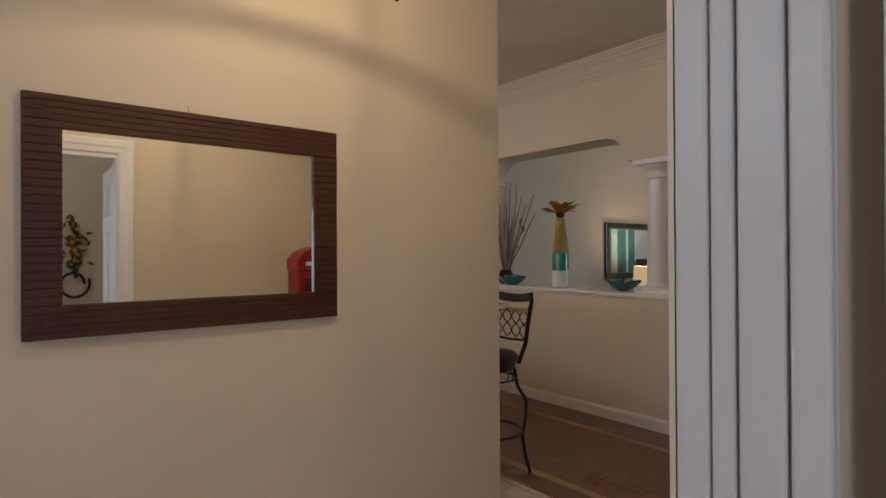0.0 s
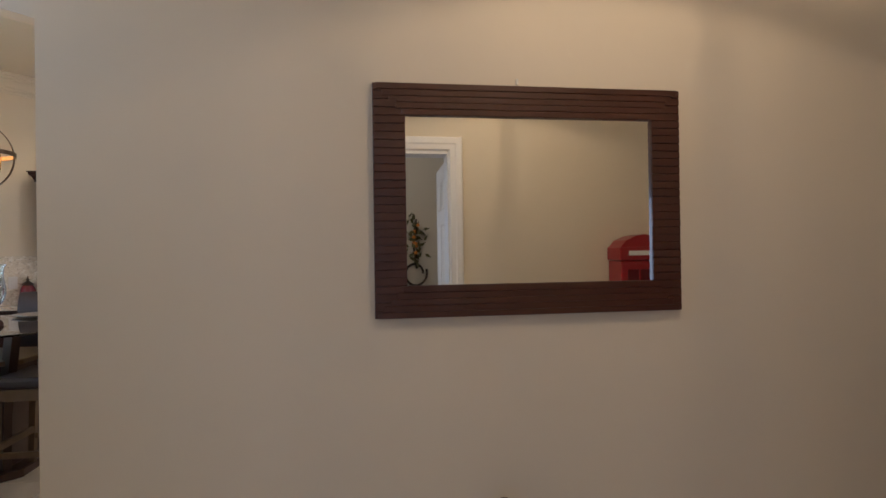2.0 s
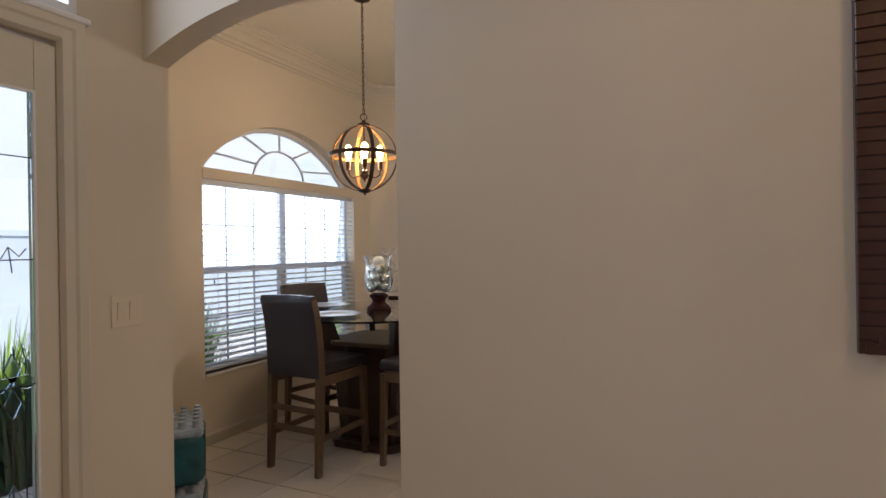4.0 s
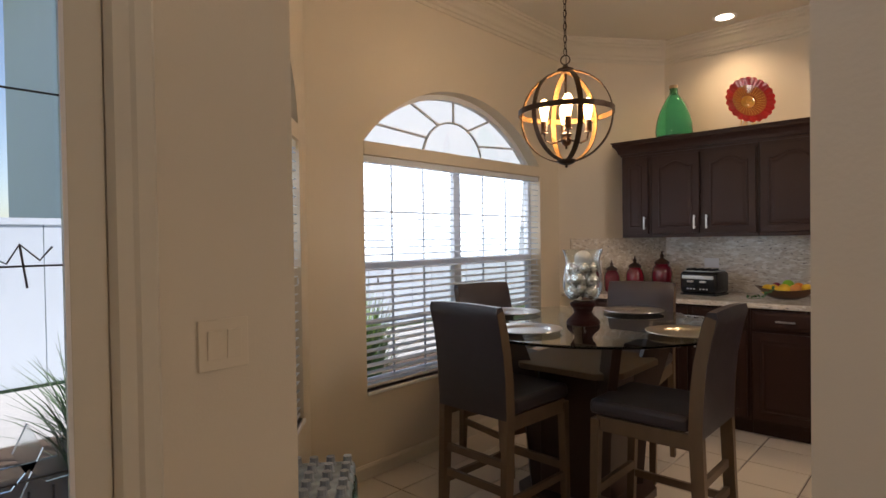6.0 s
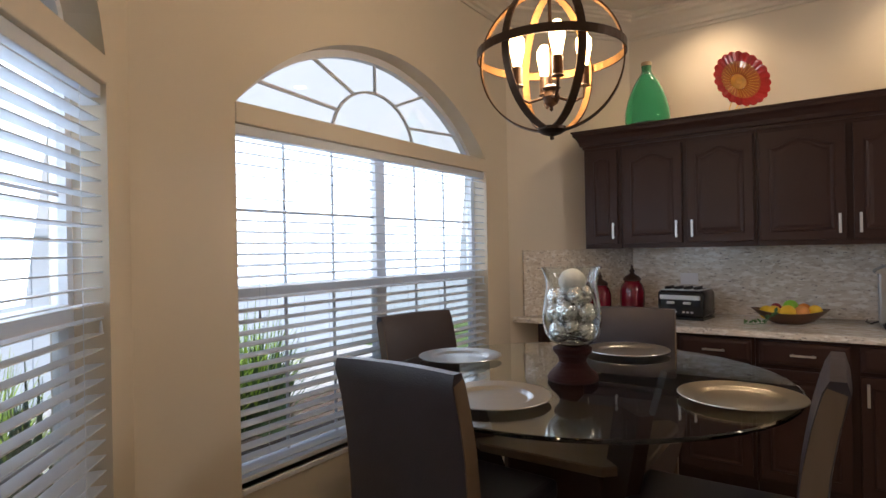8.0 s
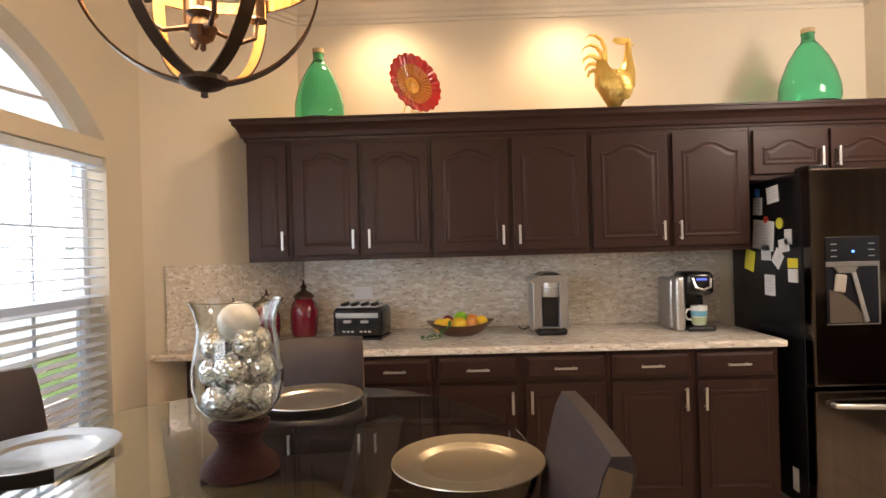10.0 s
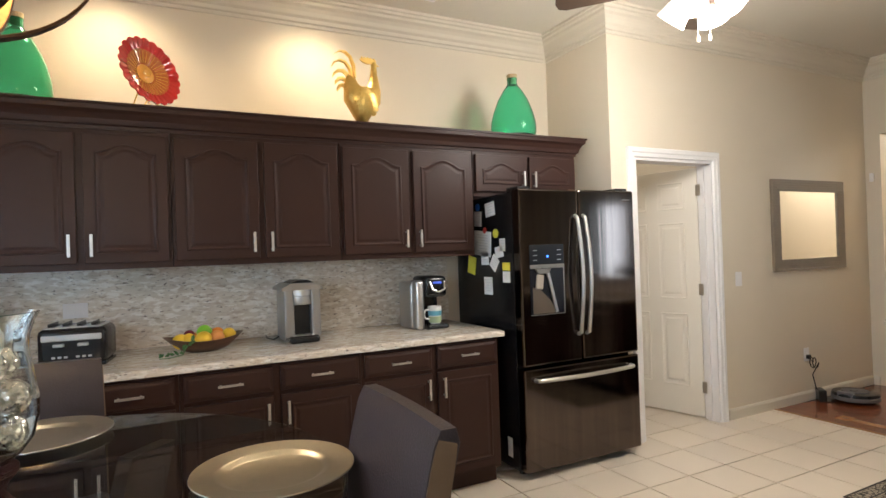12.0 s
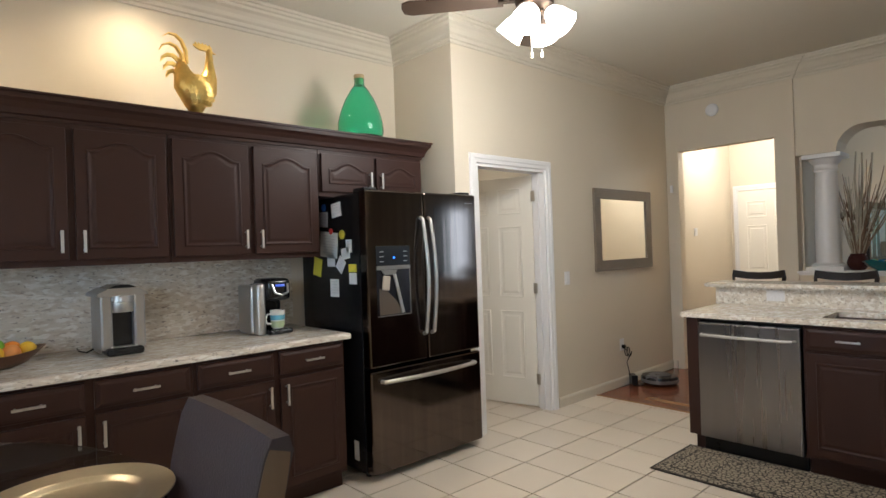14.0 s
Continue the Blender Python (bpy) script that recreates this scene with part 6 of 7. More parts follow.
for k in range(4):
    bm = lathe([(0.018, 0.0), (0.03, -0.01), (0.045, -0.04), (0.052, -0.075), (0.058, -0.10), (0.055, -0.10), (0.045, -0.07), (0.0, -0.06)], 22)
    bm.transform(pose(0, 0, FZ + 0.085, 0, 0, 90 * k + 20) @ pose(0.075, 0, 0, 0, -42, 0) @ Matrix.Scale(1.35, 4))
    part("shade", bm, FSHADE, f, "lit frosted glass shade", smooth=True)
for dx, dz in ((-0.018, 0.0), (0.022, 0.0)):
    part("pull_chain", tube([(dx, -dx, FZ), (dx, -dx, FZ - 0.13 + dz)], 0.0018, 5), STEEL, f)
    part("chain_pull", lathe([(0, 0), (0.008, 0.003), (0.007, 0.03), (0, 0.034)], 10, centre=(dx, -dx, FZ - 0.16 + dz)), CREAMP, f)

# ---- robot vacuum ----
r = thing("robot_vacuum", pose(3.22, 5.52, 0.0), "round black robot vacuum parked at its dock on the wood floor", "robot vacuum")
part("body", lathe([(0, 0.012), (0.155, 0.012), (0.17, 0.02), (0.172, 0.07), (0.165, 0.082), (0.12, 0.088), (0, 0.088)], 44), BLACKP, r, smooth=True)
part("bumper", lathe([(0.1725, 0.028), (0.176, 0.028), (0.176, 0.058), (0.1725, 0.058)], 44, closed=True), GREYP, r)
part("top_disc", lathe([(0, 0.089), (0.10, 0.089), (0.10, 0.092), (0, 0.092)], 36), mat("graphite_plastic", (0.06, 0.06, 0.065), 0.3), r)
part("camera_bump", box(-0.05, 0.01, -0.02, 0.02, 0.092, 0.10, 0.003), GREYP, r)
part("bin", box(-0.165, -0.12, -0.06, 0.06, 0.05, 0.10, 0.006), mat("graphite_plastic_light", (0.12, 0.12, 0.13), 0.35), r)
k = thing("charging_dock", pose(3.02, 5.69, 0.0, 0, 0, 45), "small black charging dock against the wall", "dock")
part("case", box(-0.065, 0.065, -0.03, 0.03, 0.0, 0.10, 0.01), BLACKP, k)
part("base_plate", box(-0.065, 0.065, -0.09, 0.03, 0.0, 0.008, 0.002), BLACKP, k)
c = thing("charging_cable", pose(0, 0, 0), "coiled black power cord from the wall outlet to the dock", "cord")
pts = [(2.93, 5.742, 0.38)] + [(2.97 + 0.035 * math.cos(a), 5.735 - 0.003 * i, 0.33 + 0.045 * math.sin(a)) for i, a in enumerate([math.pi / 4 * j for j in range(17)])] + [(2.99, 5.735, 0.22), (3.01, 5.72, 0.10), (3.02, 5.715, 0.06)]
part("cable", tube(pts, 0.0045, 6), BLACKP, c)
part("plug", box(2.912, 2.948, 5.715, 5.742, 0.365, 0.40, 0.004), BLACKP, c)


# ---- mirrors ----
def strip_mirror(m, w, h, face, label, mf, step=0.027):
    """A wall mirror in the plane y=0 of m, facing -y, centred, its frame faced with narrow strips."""
    mi = thing("wall_mirror", m, label, "mirror")
    fr_ = bmesh.new()
    box(-w / 2, w / 2, -0.018, 0, h / 2 - face, h / 2, bm=fr_)
    box(-w / 2, w / 2, -0.018, 0, -h / 2, -h / 2 + face, bm=fr_)
    box(-w / 2, -w / 2 + face, -0.018, 0, -h / 2 + face, h / 2 - face, bm=fr_)
    box(w / 2 - face, w / 2, -0.018, 0, -h / 2 + face, h / 2 - face, bm=fr_)
    frame_ = part("frame", fr_, mf, mi, "frame of narrow ribbed strips")
    n = max(3, round(h / step))
    rng = random.Random(3)
    for sx in (-1, 1):
        for i in range(n):
            z0 = -h / 2 + h * i / n
            z1 = z0 + h / n - 0.002
            cut0 = max(0.0, min(face, face - (z1 + h / 2))) if z1 < -h / 2 + face else (max(0.0, min(face, face - (h / 2 - z0))) if z0 > h / 2 - face else 0.0)
            xa, xb = w / 2 - face + cut0 * 1.0, w / 2
            if z0 < -h / 2 + face or z1 > h / 2 - face:
                xa = w / 2 - max(0.01, min(face, (z1 + h / 2) if z0 < -h / 2 + face else (h / 2 - z0)))
            t_ = 0.022 + rng.uniform(0, 0.0025)
            x0, x1 = (xa, xb) if sx > 0 else (-xb, -xa)
            part("strip", box(x0 + 0.001, x1 - 0.0005, -t_, -0.0181, z0 + 0.001, z1, 0.001, segs=1), mf, frame_)
    rows_ = max(3, round(face / 0.020))
    for sz in (-1, 1):
        for i in range(rows_):
            a, b = face * i / rows_, face * (i + 1) / rows_ - 0.0015
            z0, z1 = (h / 2 - b, h / 2 - a) if sz > 0 else (-h / 2 + a, -h / 2 + b)
            t_ = 0.0235 + rng.uniform(0, 0.003)
            part("strip", box(-w / 2 + (a + b) / 2, w / 2 - (a + b) / 2, -t_, -0.0181, z0, z1, 0.001, segs=1), mf, frame_)
    part("glass", box(-w / 2 + face - 0.002, w / 2 - face + 0.002, -0.010, -0.004, -h / 2 + face - 0.002, h / 2 - face + 0.002), MIRROR, mi, "clear mirror glass")
    return mi


n2 = MIRF.node_tree
wv = n2.nodes.new("ShaderNodeTexWave")
wv.inputs["Scale"].default_value, wv.inputs["Distortion"].default_value = 7, 2.5
bp2 = n2.nodes.new("ShaderNodeBump")
bp2.inputs["Strength"].default_value, bp2.inputs["Distance"].default_value = 0.12, 0.003
n2.links.new(n2.nodes[MIRF["vec"]].outputs[0], wv.inputs["Vector"])
n2.links.new(wv.outputs["Fac"], bp2.inputs["Height"])
n2.links.new(bp2.outputs[0], n2.nodes["Principled BSDF"].inputs["Normal"])
strip_mirror(pose(0.546, 2.0, 1.532), 1.092, 0.785, 0.108, "large wall mirror in a ribbed mahogany-brown frame, on the entry wall", MIRF)
nl = thing("nail", pose(0.50, 2.0, 1.945), "small metal hook on the wall above the mirror", "hook")
part("head", box(-0.004, 0.004, -0.008, 0.0, -0.01, 0.01, 0.001), STEEL, nl)
GREYF = mat("taupe_frame", (0.20, 0.16, 0.12), 0.45, grain=0.2, scale=10)
strip_mirror(pose(3.035, YD, 1.522), 1.045, 0.78, 0.10, "wall mirror in a taupe-brown ribbed frame, by the pantry door", GREYF)

# ---- columns and things on the pony wall ----
for y in (2.27, 4.30):
    c = thing("column", pose((XP0 + XP1) / 2, y, 1.07), "white round column with moulded base and capital, on the pony wall", "column", "columns on the pony wall")
    part("base", box(-0.15, 0.15, -0.15, 0.15, 0, 0.035, 0.004), TRIM, c)
    part("base_ring", lathe([(0, 0.035), (0.135, 0.035), (0.14, 0.048), (0.13, 0.06), (0.115, 0.066), (0.112, 0.075), (0, 0.075)], 32), TRIM, c, smooth=True)
    part("shaft", lathe([(0, 0.07), (0.105, 0.07), (0.103, 0.35), (0.088, 0.92), (0, 0.92)], 32), TRIM, c, smooth=True)
    part("neck_ring", lathe([(0, 0.915), (0.092, 0.915), (0.10, 0.93), (0.092, 0.945), (0.095, 0.98), (0.115, 1.0), (0.13, 1.025), (0.135, 1.035), (0, 1.035)], 32), TRIM, c, smooth=True)
    part("capital", box(-0.155, 0.155, -0.155, 0.155, 1.036, 1.078, 0.005), TRIM, c)
t = thing("pony_wall_cap", pose(0, 0, 0), "white painted ledge on top of the pony wall", "ledge")
part("board", box(XP0 - 0.035, XP1 + 0.035, YP0 - 0.035, YP1 + 0.01, 1.045, 1.07, 0.005), TRIM, t)
part("cove", box(XP0 - 0.018, XP1 + 0.018, YP0 - 0.018, YP1, 1.03, 1.0449, 0.003), TRIM, t)
PZ = 1.0705
TEALG = mat("teal_glaze", (0.0, 0.22, 0.16), 0.12, grain=0.15, scale=15, coat=0.6)
WHITEG = mat("white_glaze_vase", (0.68, 0.70, 0.66), 0.18, grain=0.06)
STRAW = mat("wrapped_straw", (0.50, 0.36, 0.12), 0.75, grain=0.3, scale=50, bump=0.8, bscale=90)
PETAL = mat("yellow_silk_petal", (0.66, 0.36, 0.05), 0.7, grain=0.3, scale=20)
v = thing("tall_vase", pose(4.16, 3.30, PZ) @ Matrix.Diagonal((1, 1, 1.06, 1)), "tall white, teal and straw-wrapped vase on the pony wall ledge", "vase")
part("lower_body", lathe([(0, 0), (0.070, 0), (0.078, 0.01), (0.080, 0.15), (0, 0.15)], 32), WHITEG, v, "white glazed base", smooth=True)
part("middle_body", lathe([(0, 0.15), (0.080, 0.15), (0.078, 0.30), (0, 0.30)], 32), TEALG, v, "teal glazed middle", smooth=True)
bm = bmesh.new()
for k in range(22):
    u = k / 21
    lathe([(0.074 - 0.036 * u, 0.305 + 0.30 * u), (0.080 - 0.036 * u, 0.312 + 0.30 * u), (0.073 - 0.036 * u, 0.319 + 0.30 * u)], 24, bm=bm)
lathe([(0.07, 0.30), (0.036, 0.62), (0, 0.62)], 24, bm=bm)
part("straw_neck", bm, STRAW, v, "straw-wrapped tapering neck")
fl = thing("silk_flower", pose(4.16, 3.30, PZ + 0.657), "large yellow silk flower in the tall vase", "flower")
part("calyx", lathe([(0, 0), (0.025, 0.0), (0.045, 0.03), (0.03, 0.05), (0, 0.05)], 16), TWOOD, fl)
rng = random.Random(8)
for k in range(24):
    a = k * 137.5
    bm = bmesh.new()
    L = rng.uniform(0.20, 0.29)
    pts = [(0, 0), (0.25, 0.03), (0.6, 0.032), (0.85, 0.018), (1, 0)]
    up = [bm.verts.new((u * L, w_, 0.025 + 0.05 * math.sin(u * 2.2) - 0.02 * u)) for u, w_ in pts]
    dn = [bm.verts.new((u * L, -w_, 0.025 + 0.05 * math.sin(u * 2.2) - 0.02 * u)) for u, w_ in pts[1:-1]]
    bm.faces.new(up + dn[::-1])
    r_ = bmesh.ops.solidify(bm, geom=bm.faces[:], thickness=0.002)
    bm.transform(pose(0, 0, 0, 0, rng.uniform(-38, -4), a))
    part("petal", bm, PETAL, fl)
BRANCH = mat("dried_branch", (0.20, 0.13, 0.085), 0.8, grain=0.3, scale=30)
PALE = mat("pale_dried_reed", (0.42, 0.38, 0.30), 0.8, grain=0.2, scale=30)
v = thing("branch_vase", pose(4.22, 4.09, PZ), "brown vase of dried branches and pale reeds, on the ledge", "vase")
part("pot", lathe([(0, 0), (0.05, 0), (0.075, 0.03), (0.085, 0.07), (0.07, 0.12), (0.055, 0.14), (0.06, 0.15), (0.05, 0.15), (0, 0.10)], 28), POT, v, smooth=True)
for k in range(58):
    a, lean, L = rng.uniform(0, 6.28), rng.uniform(0.05, 0.42), rng.uniform(0.45, 0.95)
    if k < 3:
        lean, L = 0.06 * k, 1.0
    x, y = math.cos(a) * 0.45, math.sin(a) * 1.25 - 0.35
    pts = [(0.02 * x, 0.02 * y, 0.08)]
    for q in range(1, 5):
        u = q / 4
        pts.append((x * lean * u * L + rng.uniform(-0.012, 0.012), y * lean * u * L + rng.uniform(-0.015, 0.015), 0.08 + L * u * (1 - 0.2 * lean)))
    thick = 0.014 if k < 5 else rng.uniform(0.003, 0.007)
    part("reed" if k % 2 else "branch", tube(pts, thick, 6, taper=[1, 0.95, 0.85, 0.7, 0.5]), PALE if (k % 2 or k < 4) else BRANCH, v)
for k in range(40):
    a, L = rng.uniform(0, 6.28), rng.uniform(0.25, 0.75)
    bm = tube([(0, 0, 0), (0.004, 0, 0.035), (0, 0, 0.07)], 0.010, 6, taper=[0.4, 1, 0.2])
    bm.transform(pose(math.cos(a) * 0.22 * L * 0.5, math.sin(a) * 0.34 * L - 0.1 * L, 0.1 + L * 0.8, rng.uniform(-30, 30), rng.uniform(-30, 30), 0))
    part("seed_head", bm, PALE if k % 3 else BRANCH, v)
TEALD = mat("teal_art_glass", (0.0, 0.13, 0.14), 0.1, grain=0.4, scale=20, coat=0.8)
ORB = [mat("blue_glass_ball", (0.02, 0.22, 0.45), 0.08, 0.6, grain=0.3), mat("gold_glass_ball", (0.65, 0.48, 0.14), 0.12, 0.8, grain=0.2), mat("aqua_glass_ball", (0.10, 0.50, 0.45), 0.08, 0.5, grain=0.3)]
for y in (2.62, 3.89):
    b = thing("decorative_bowl", pose(4.16 if y < 3 else 4.11, y, PZ), "teal art-glass bowl on the ledge, filled with coloured glass balls", "bowl", "teal bowls on the ledge")
    bm = lathe([(0, 0), (0.05, 0), (0.06, 0.01), (0.11, 0.04), (0.15, 0.085), (0.146, 0.087), (0.105, 0.046), (0.05, 0.018), (0, 0.015)], 36)
    for vv in bm.verts:
        if vv.co.z > 0.06:
            vv.co.z += 0.012 * math.sin(3 * math.atan2(vv.co.y, vv.co.x))
    part("bowl", bm, TEALD, b, smooth=True)
    for k in range(6):
        a = k * 1.05
        g = thing("glass_ball", pose((4.16 if y < 3 else 4.11) + 0.055 * math.cos(a), y + 0.06 * math.sin(a), PZ + 0.07), ("blue", "gold", "aqua")[k % 3] + " glass ball in the teal bowl", "glass ball", "balls in the teal bowls")
        part("ball", lathe([(0.032 * math.sin(math.pi * i / 10) if 0 < i < 10 else 0, -0.032 * math.cos(math.pi * i / 10)) for i in range(11)], 16), ORB[k % 3], g, smooth=True)

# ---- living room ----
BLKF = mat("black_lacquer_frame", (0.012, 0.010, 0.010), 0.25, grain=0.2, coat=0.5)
# stands for a mirror
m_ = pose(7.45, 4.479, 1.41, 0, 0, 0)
mi = thing("wall_picture", m_, "black lacquer framed mirror with a painted reflection of teal curtains and window", "picture")
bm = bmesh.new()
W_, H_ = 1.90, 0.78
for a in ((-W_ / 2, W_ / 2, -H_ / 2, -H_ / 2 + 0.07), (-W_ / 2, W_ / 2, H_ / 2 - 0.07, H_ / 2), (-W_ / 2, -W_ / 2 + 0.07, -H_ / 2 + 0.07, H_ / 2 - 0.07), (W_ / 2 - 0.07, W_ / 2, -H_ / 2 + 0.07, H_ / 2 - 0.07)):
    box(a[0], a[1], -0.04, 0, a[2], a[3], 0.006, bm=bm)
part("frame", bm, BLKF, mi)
# reflected teal curtains and bright window, painted as flat sheet, bands and dark shape
REFL_TEAL = mat("teal_print", (0.05, 0.20, 0.22), 0.2, grain=0.5, scale=6, coat=0.6)
REFL_PALE = mat("pale_print", (0.50, 0.66, 0.70), 0.2, grain=0.3, scale=8, coat=0.6)
part("print", box(-W_ / 2 + 0.068, W_ / 2 - 0.068, -0.012, -0.006, -H_ / 2 + 0.068, H_ / 2 - 0.068), REFL_TEAL, mi)
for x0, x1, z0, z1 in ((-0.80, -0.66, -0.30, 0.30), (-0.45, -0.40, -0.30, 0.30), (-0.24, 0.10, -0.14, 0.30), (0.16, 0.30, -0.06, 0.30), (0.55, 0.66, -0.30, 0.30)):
    part("print_band", box(x0, x1, -0.0135, -0.0121, z0, z1), REFL_PALE, mi)
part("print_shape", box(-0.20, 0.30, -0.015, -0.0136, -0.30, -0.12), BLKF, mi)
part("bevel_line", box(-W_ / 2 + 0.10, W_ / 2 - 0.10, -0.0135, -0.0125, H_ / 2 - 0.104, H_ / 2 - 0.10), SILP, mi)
SOFA = mat("dark_brown_leather", (0.035, 0.02, 0.014), 0.42, grain=0.25, scale=8, bump=0.3, bscale=90)
s = thing("armchair", pose(6.75, 2.72, 0, 0, 0, 160), "dark brown leather recliner armchair with a tall rounded back", "armchair")
part("base", box(-0.46, 0.46, -0.42, 0.42, 0.06, 0.30, 0.03), SOFA, s)
part("backrest", box(-0.44, 0.44, -0.47, -0.22, 0.28, 1.08, 0.11, segs=5), SOFA, s, smooth=True)
for sx in (-1, 1):
    part("armrest", box(sx * 0.40 - 0.09, sx * 0.40 + 0.09, -0.42, 0.44, 0.25, 0.64, 0.08, segs=4), SOFA, s, smooth=True)
    part("seat_cushion", box(min(0, sx * 0.30), max(0, sx * 0.30), -0.24, 0.44, 0.30, 0.47, 0.05, segs=3), SOFA, s, smooth=True)
    for sy in (-1, 1):
        part("foot", box(sx * 0.40 - 0.03, sx * 0.40 + 0.03, sy * 0.34 - 0.03, sy * 0.34 + 0.03, 0, 0.06), TWOOD, s)
et = thing("side_table", pose(6.85, 4.08, 0), "dark wood side table in the living room", "side table")
part("top", box(-0.26, 0.26, -0.26, 0.26, 0.56, 0.60, 0.005), TWOOD, et)
for sx in (-1, 1):
    for sy in (-1, 1):
        part("leg", box(sx * 0.23 - 0.022, sx * 0.23 + 0.022, sy * 0.23 - 0.022, sy * 0.23 + 0.022, 0, 0.56), TWOOD, et)
part("lower_shelf", box(-0.23, 0.23, -0.23, 0.23, 0.18, 0.20), TWOOD, et)
LSH = mat("cream_lamp_shade", (0.72, 0.52, 0.26), 0.8, grain=0.1, emit=0.35)
for x, y, z, lab in ((6.85, 4.08, 0.60, "cream drum-shade table lamp with brown ceramic base, on a side table"), (8.05, 3.34, 0.60, "cream drum-shade table lamp with brown ceramic base, beside the armchair")):
    l = thing("table_lamp", pose(x, y, z), lab, "lamp", "living room lamps")
    part("base", lathe([(0, 0), (0.07, 0), (0.075, 0.015), (0.04, 0.03), (0.07, 0.09), (0.085, 0.16), (0.06, 0.24), (0.02, 0.29), (0.015, 0.33), (0, 0.33)], 26), POT, l, smooth=True)
    part("shade", lathe([(0.155, 0.33), (0.14, 0.60), (0.136, 0.60), (0.151, 0.33)], 36, closed=True), LSH, l, "cream fabric drum shade")
    part("shade_trim", lathe([(0.1555, 0.33), (0.158, 0.33), (0.158, 0.342), (0.1555, 0.342)], 36, closed=True), TRIM, l)
et2 = copy_thing(et, pose(8.05, 3.34, 0))
RUGL = mat("pale_shag_rug", (0.42, 0.38, 0.33), 0.95, grain=0.3, scale=40, bump=0.8, bscale=120)
g = thing("area_rug", pose(6.6, 2.3, 0.0), "pale grey-beige area rug under the leather armchair", "rug")
part("woven_sheet", box(-0.75, 1.9, -1.9, 0.9, 0.001, 0.012, 0.004), RUGL, g)
CURT = mat("teal_curtain", (0.03, 0.20, 0.22), 0.8, grain=0.2, scale=12)
w3 = tagged(new("window_4"), "living room window with daylight behind", "window", kind="structure")
w3.matrix_basis = pose(8.3, -1.4, 0, 0, 0, 180)
bm = bmesh.new()
for a in ((0, 1.4, 0.4, 0.46), (0, 1.4, 2.34, 2.4), (0, 0.06, 0.46, 2.34), (1.34, 1.4, 0.46, 2.34), (0.67, 0.73, 0.46, 2.34)):
    box(a[0], a[1], 0.03, 0.08, a[2], a[3], bm=bm)
part("window_frame", bm, WINP, w3)
for k, x in enumerate((6.60, 8.25)):
    cu = thing("curtain", pose(x + 0.15, -1.36, 0), "teal curtain hanging beside the living room window", "curtain", "living room curtains")
    bm = tube([(-0.25 + 0.5 * i / 40, 0.02 + 0.03 * math.sin(i * 0.95), 1.25) for i in range(41)], 0.01, flat=(0.006, 2.3))
    part("cloth", bm, CURT, cu)

# ---- entry and study seen in the mirror ----
RED = mat("red_enamel", (0.30, 0.008, 0.014), 0.3, grain=0.1, coat=0.4)
b = thing("telephone_box_cabinet", pose(1.84, 0.14, 0.0, 0, 0, 180), "red miniature telephone-box cabinet standing against the entry wall", "cabinet")
part("body", box(-0.17, 0.17, -0.20, -0.005, 0.0, 1.28, 0.006), RED, b)
part("head", box(-0.18, 0.18, -0.21, -0.005, 1.282, 1.37, 0.006), RED, b)
part("sign", box(-0.12, 0.12, -0.214, -0.2105, 1.315, 1.345), TRIM, b, "white sign panel")
part("dome", (lambda q: (q.transform(pose(0, -0.005, 1.37)), q)[1])(prism([(-0.17, 0.0), (0.17, 0.0), (0.13, 0.045), (0.06, 0.075), (0, 0.085), (-0.06, 0.075), (-0.13, 0.045)], -0.19, 0.0)), RED, b)
part("front_recess", box(-0.125, 0.125, -0.2045, -0.2005, 0.12, 1.22), mat("dark_red_panel", (0.12, 0.004, 0.008), 0.3), b, "dark glazed front")
for i in range(1, 3):
    part("glazing_bar", box(-0.125 + 0.25 * i / 3 - 0.006, -0.125 + 0.25 * i / 3 + 0.006, -0.210, -0.2046, 0.12, 1.22), RED, b)
for i in range(1, 7):
    part("glazing_bar", box(-0.125, 0.125, -0.212, -0.2101, 0.12 + 1.1 * i / 7 - 0.006, 0.12 + 1.1 * i / 7 + 0.006), RED, b)
MOSS = mat("dried_wreath_leaves", (0.10, 0.09, 0.03), 0.8, grain=0.5, scale=40)
IRONS = mat("rusty_scroll_iron", (0.05, 0.03, 0.02), 0.6, 0.5, grain=0.3)
wr = thing("wall_ornament", pose(0.62, -2.99, 1.45, 0, 0, 180), "scrolled iron wall ornament with dried leaves, on the study wall", "wall ornament")
part("scroll", tube([(0.12 * math.cos(math.radians(a)) * (1 - a / 900), -0.03, -0.36 + 0.13 * math.sin(math.radians(a)) * (1 - a / 900)) for a in range(-200, 200, 20)], 0.014, 8), IRONS, wr)
part("stem", tube([(-0.02, -0.03, -0.3), (0.02, -0.03, 0.0), (-0.02, -0.03, 0.3)], 0.012, 8), IRONS, wr)
rng = random.Random(5)
for k in range(60):
    bm = prism([(0, 0), (0.02, 0.03), (0.0, 0.09), (-0.02, 0.03)], -0.001, 0.001)
    z = rng.uniform(-0.22, 0.34)
    bm.transform(pose(rng.gauss(0, 0.05 + 0.04 * (0.4 - abs(z))), -0.04 + rng.uniform(-0.02, 0.02), z, rng.uniform(-50, 50), rng.uniform(0, 360), rng.uniform(-60, 60)))
    part("leaf", bm, MOSS, wr)
for k in range(7):
    part("fruit", lathe([(0.022 * math.sin(math.pi * i / 8) if 0 < i < 8 else 0, -0.022 * math.cos(math.pi * i / 8)) for i in range(9)], 12, centre=(rng.gauss(0, 0.04), -0.06, rng.uniform(-0.15, 0.25))), FR["orange"], wr, smooth=True)
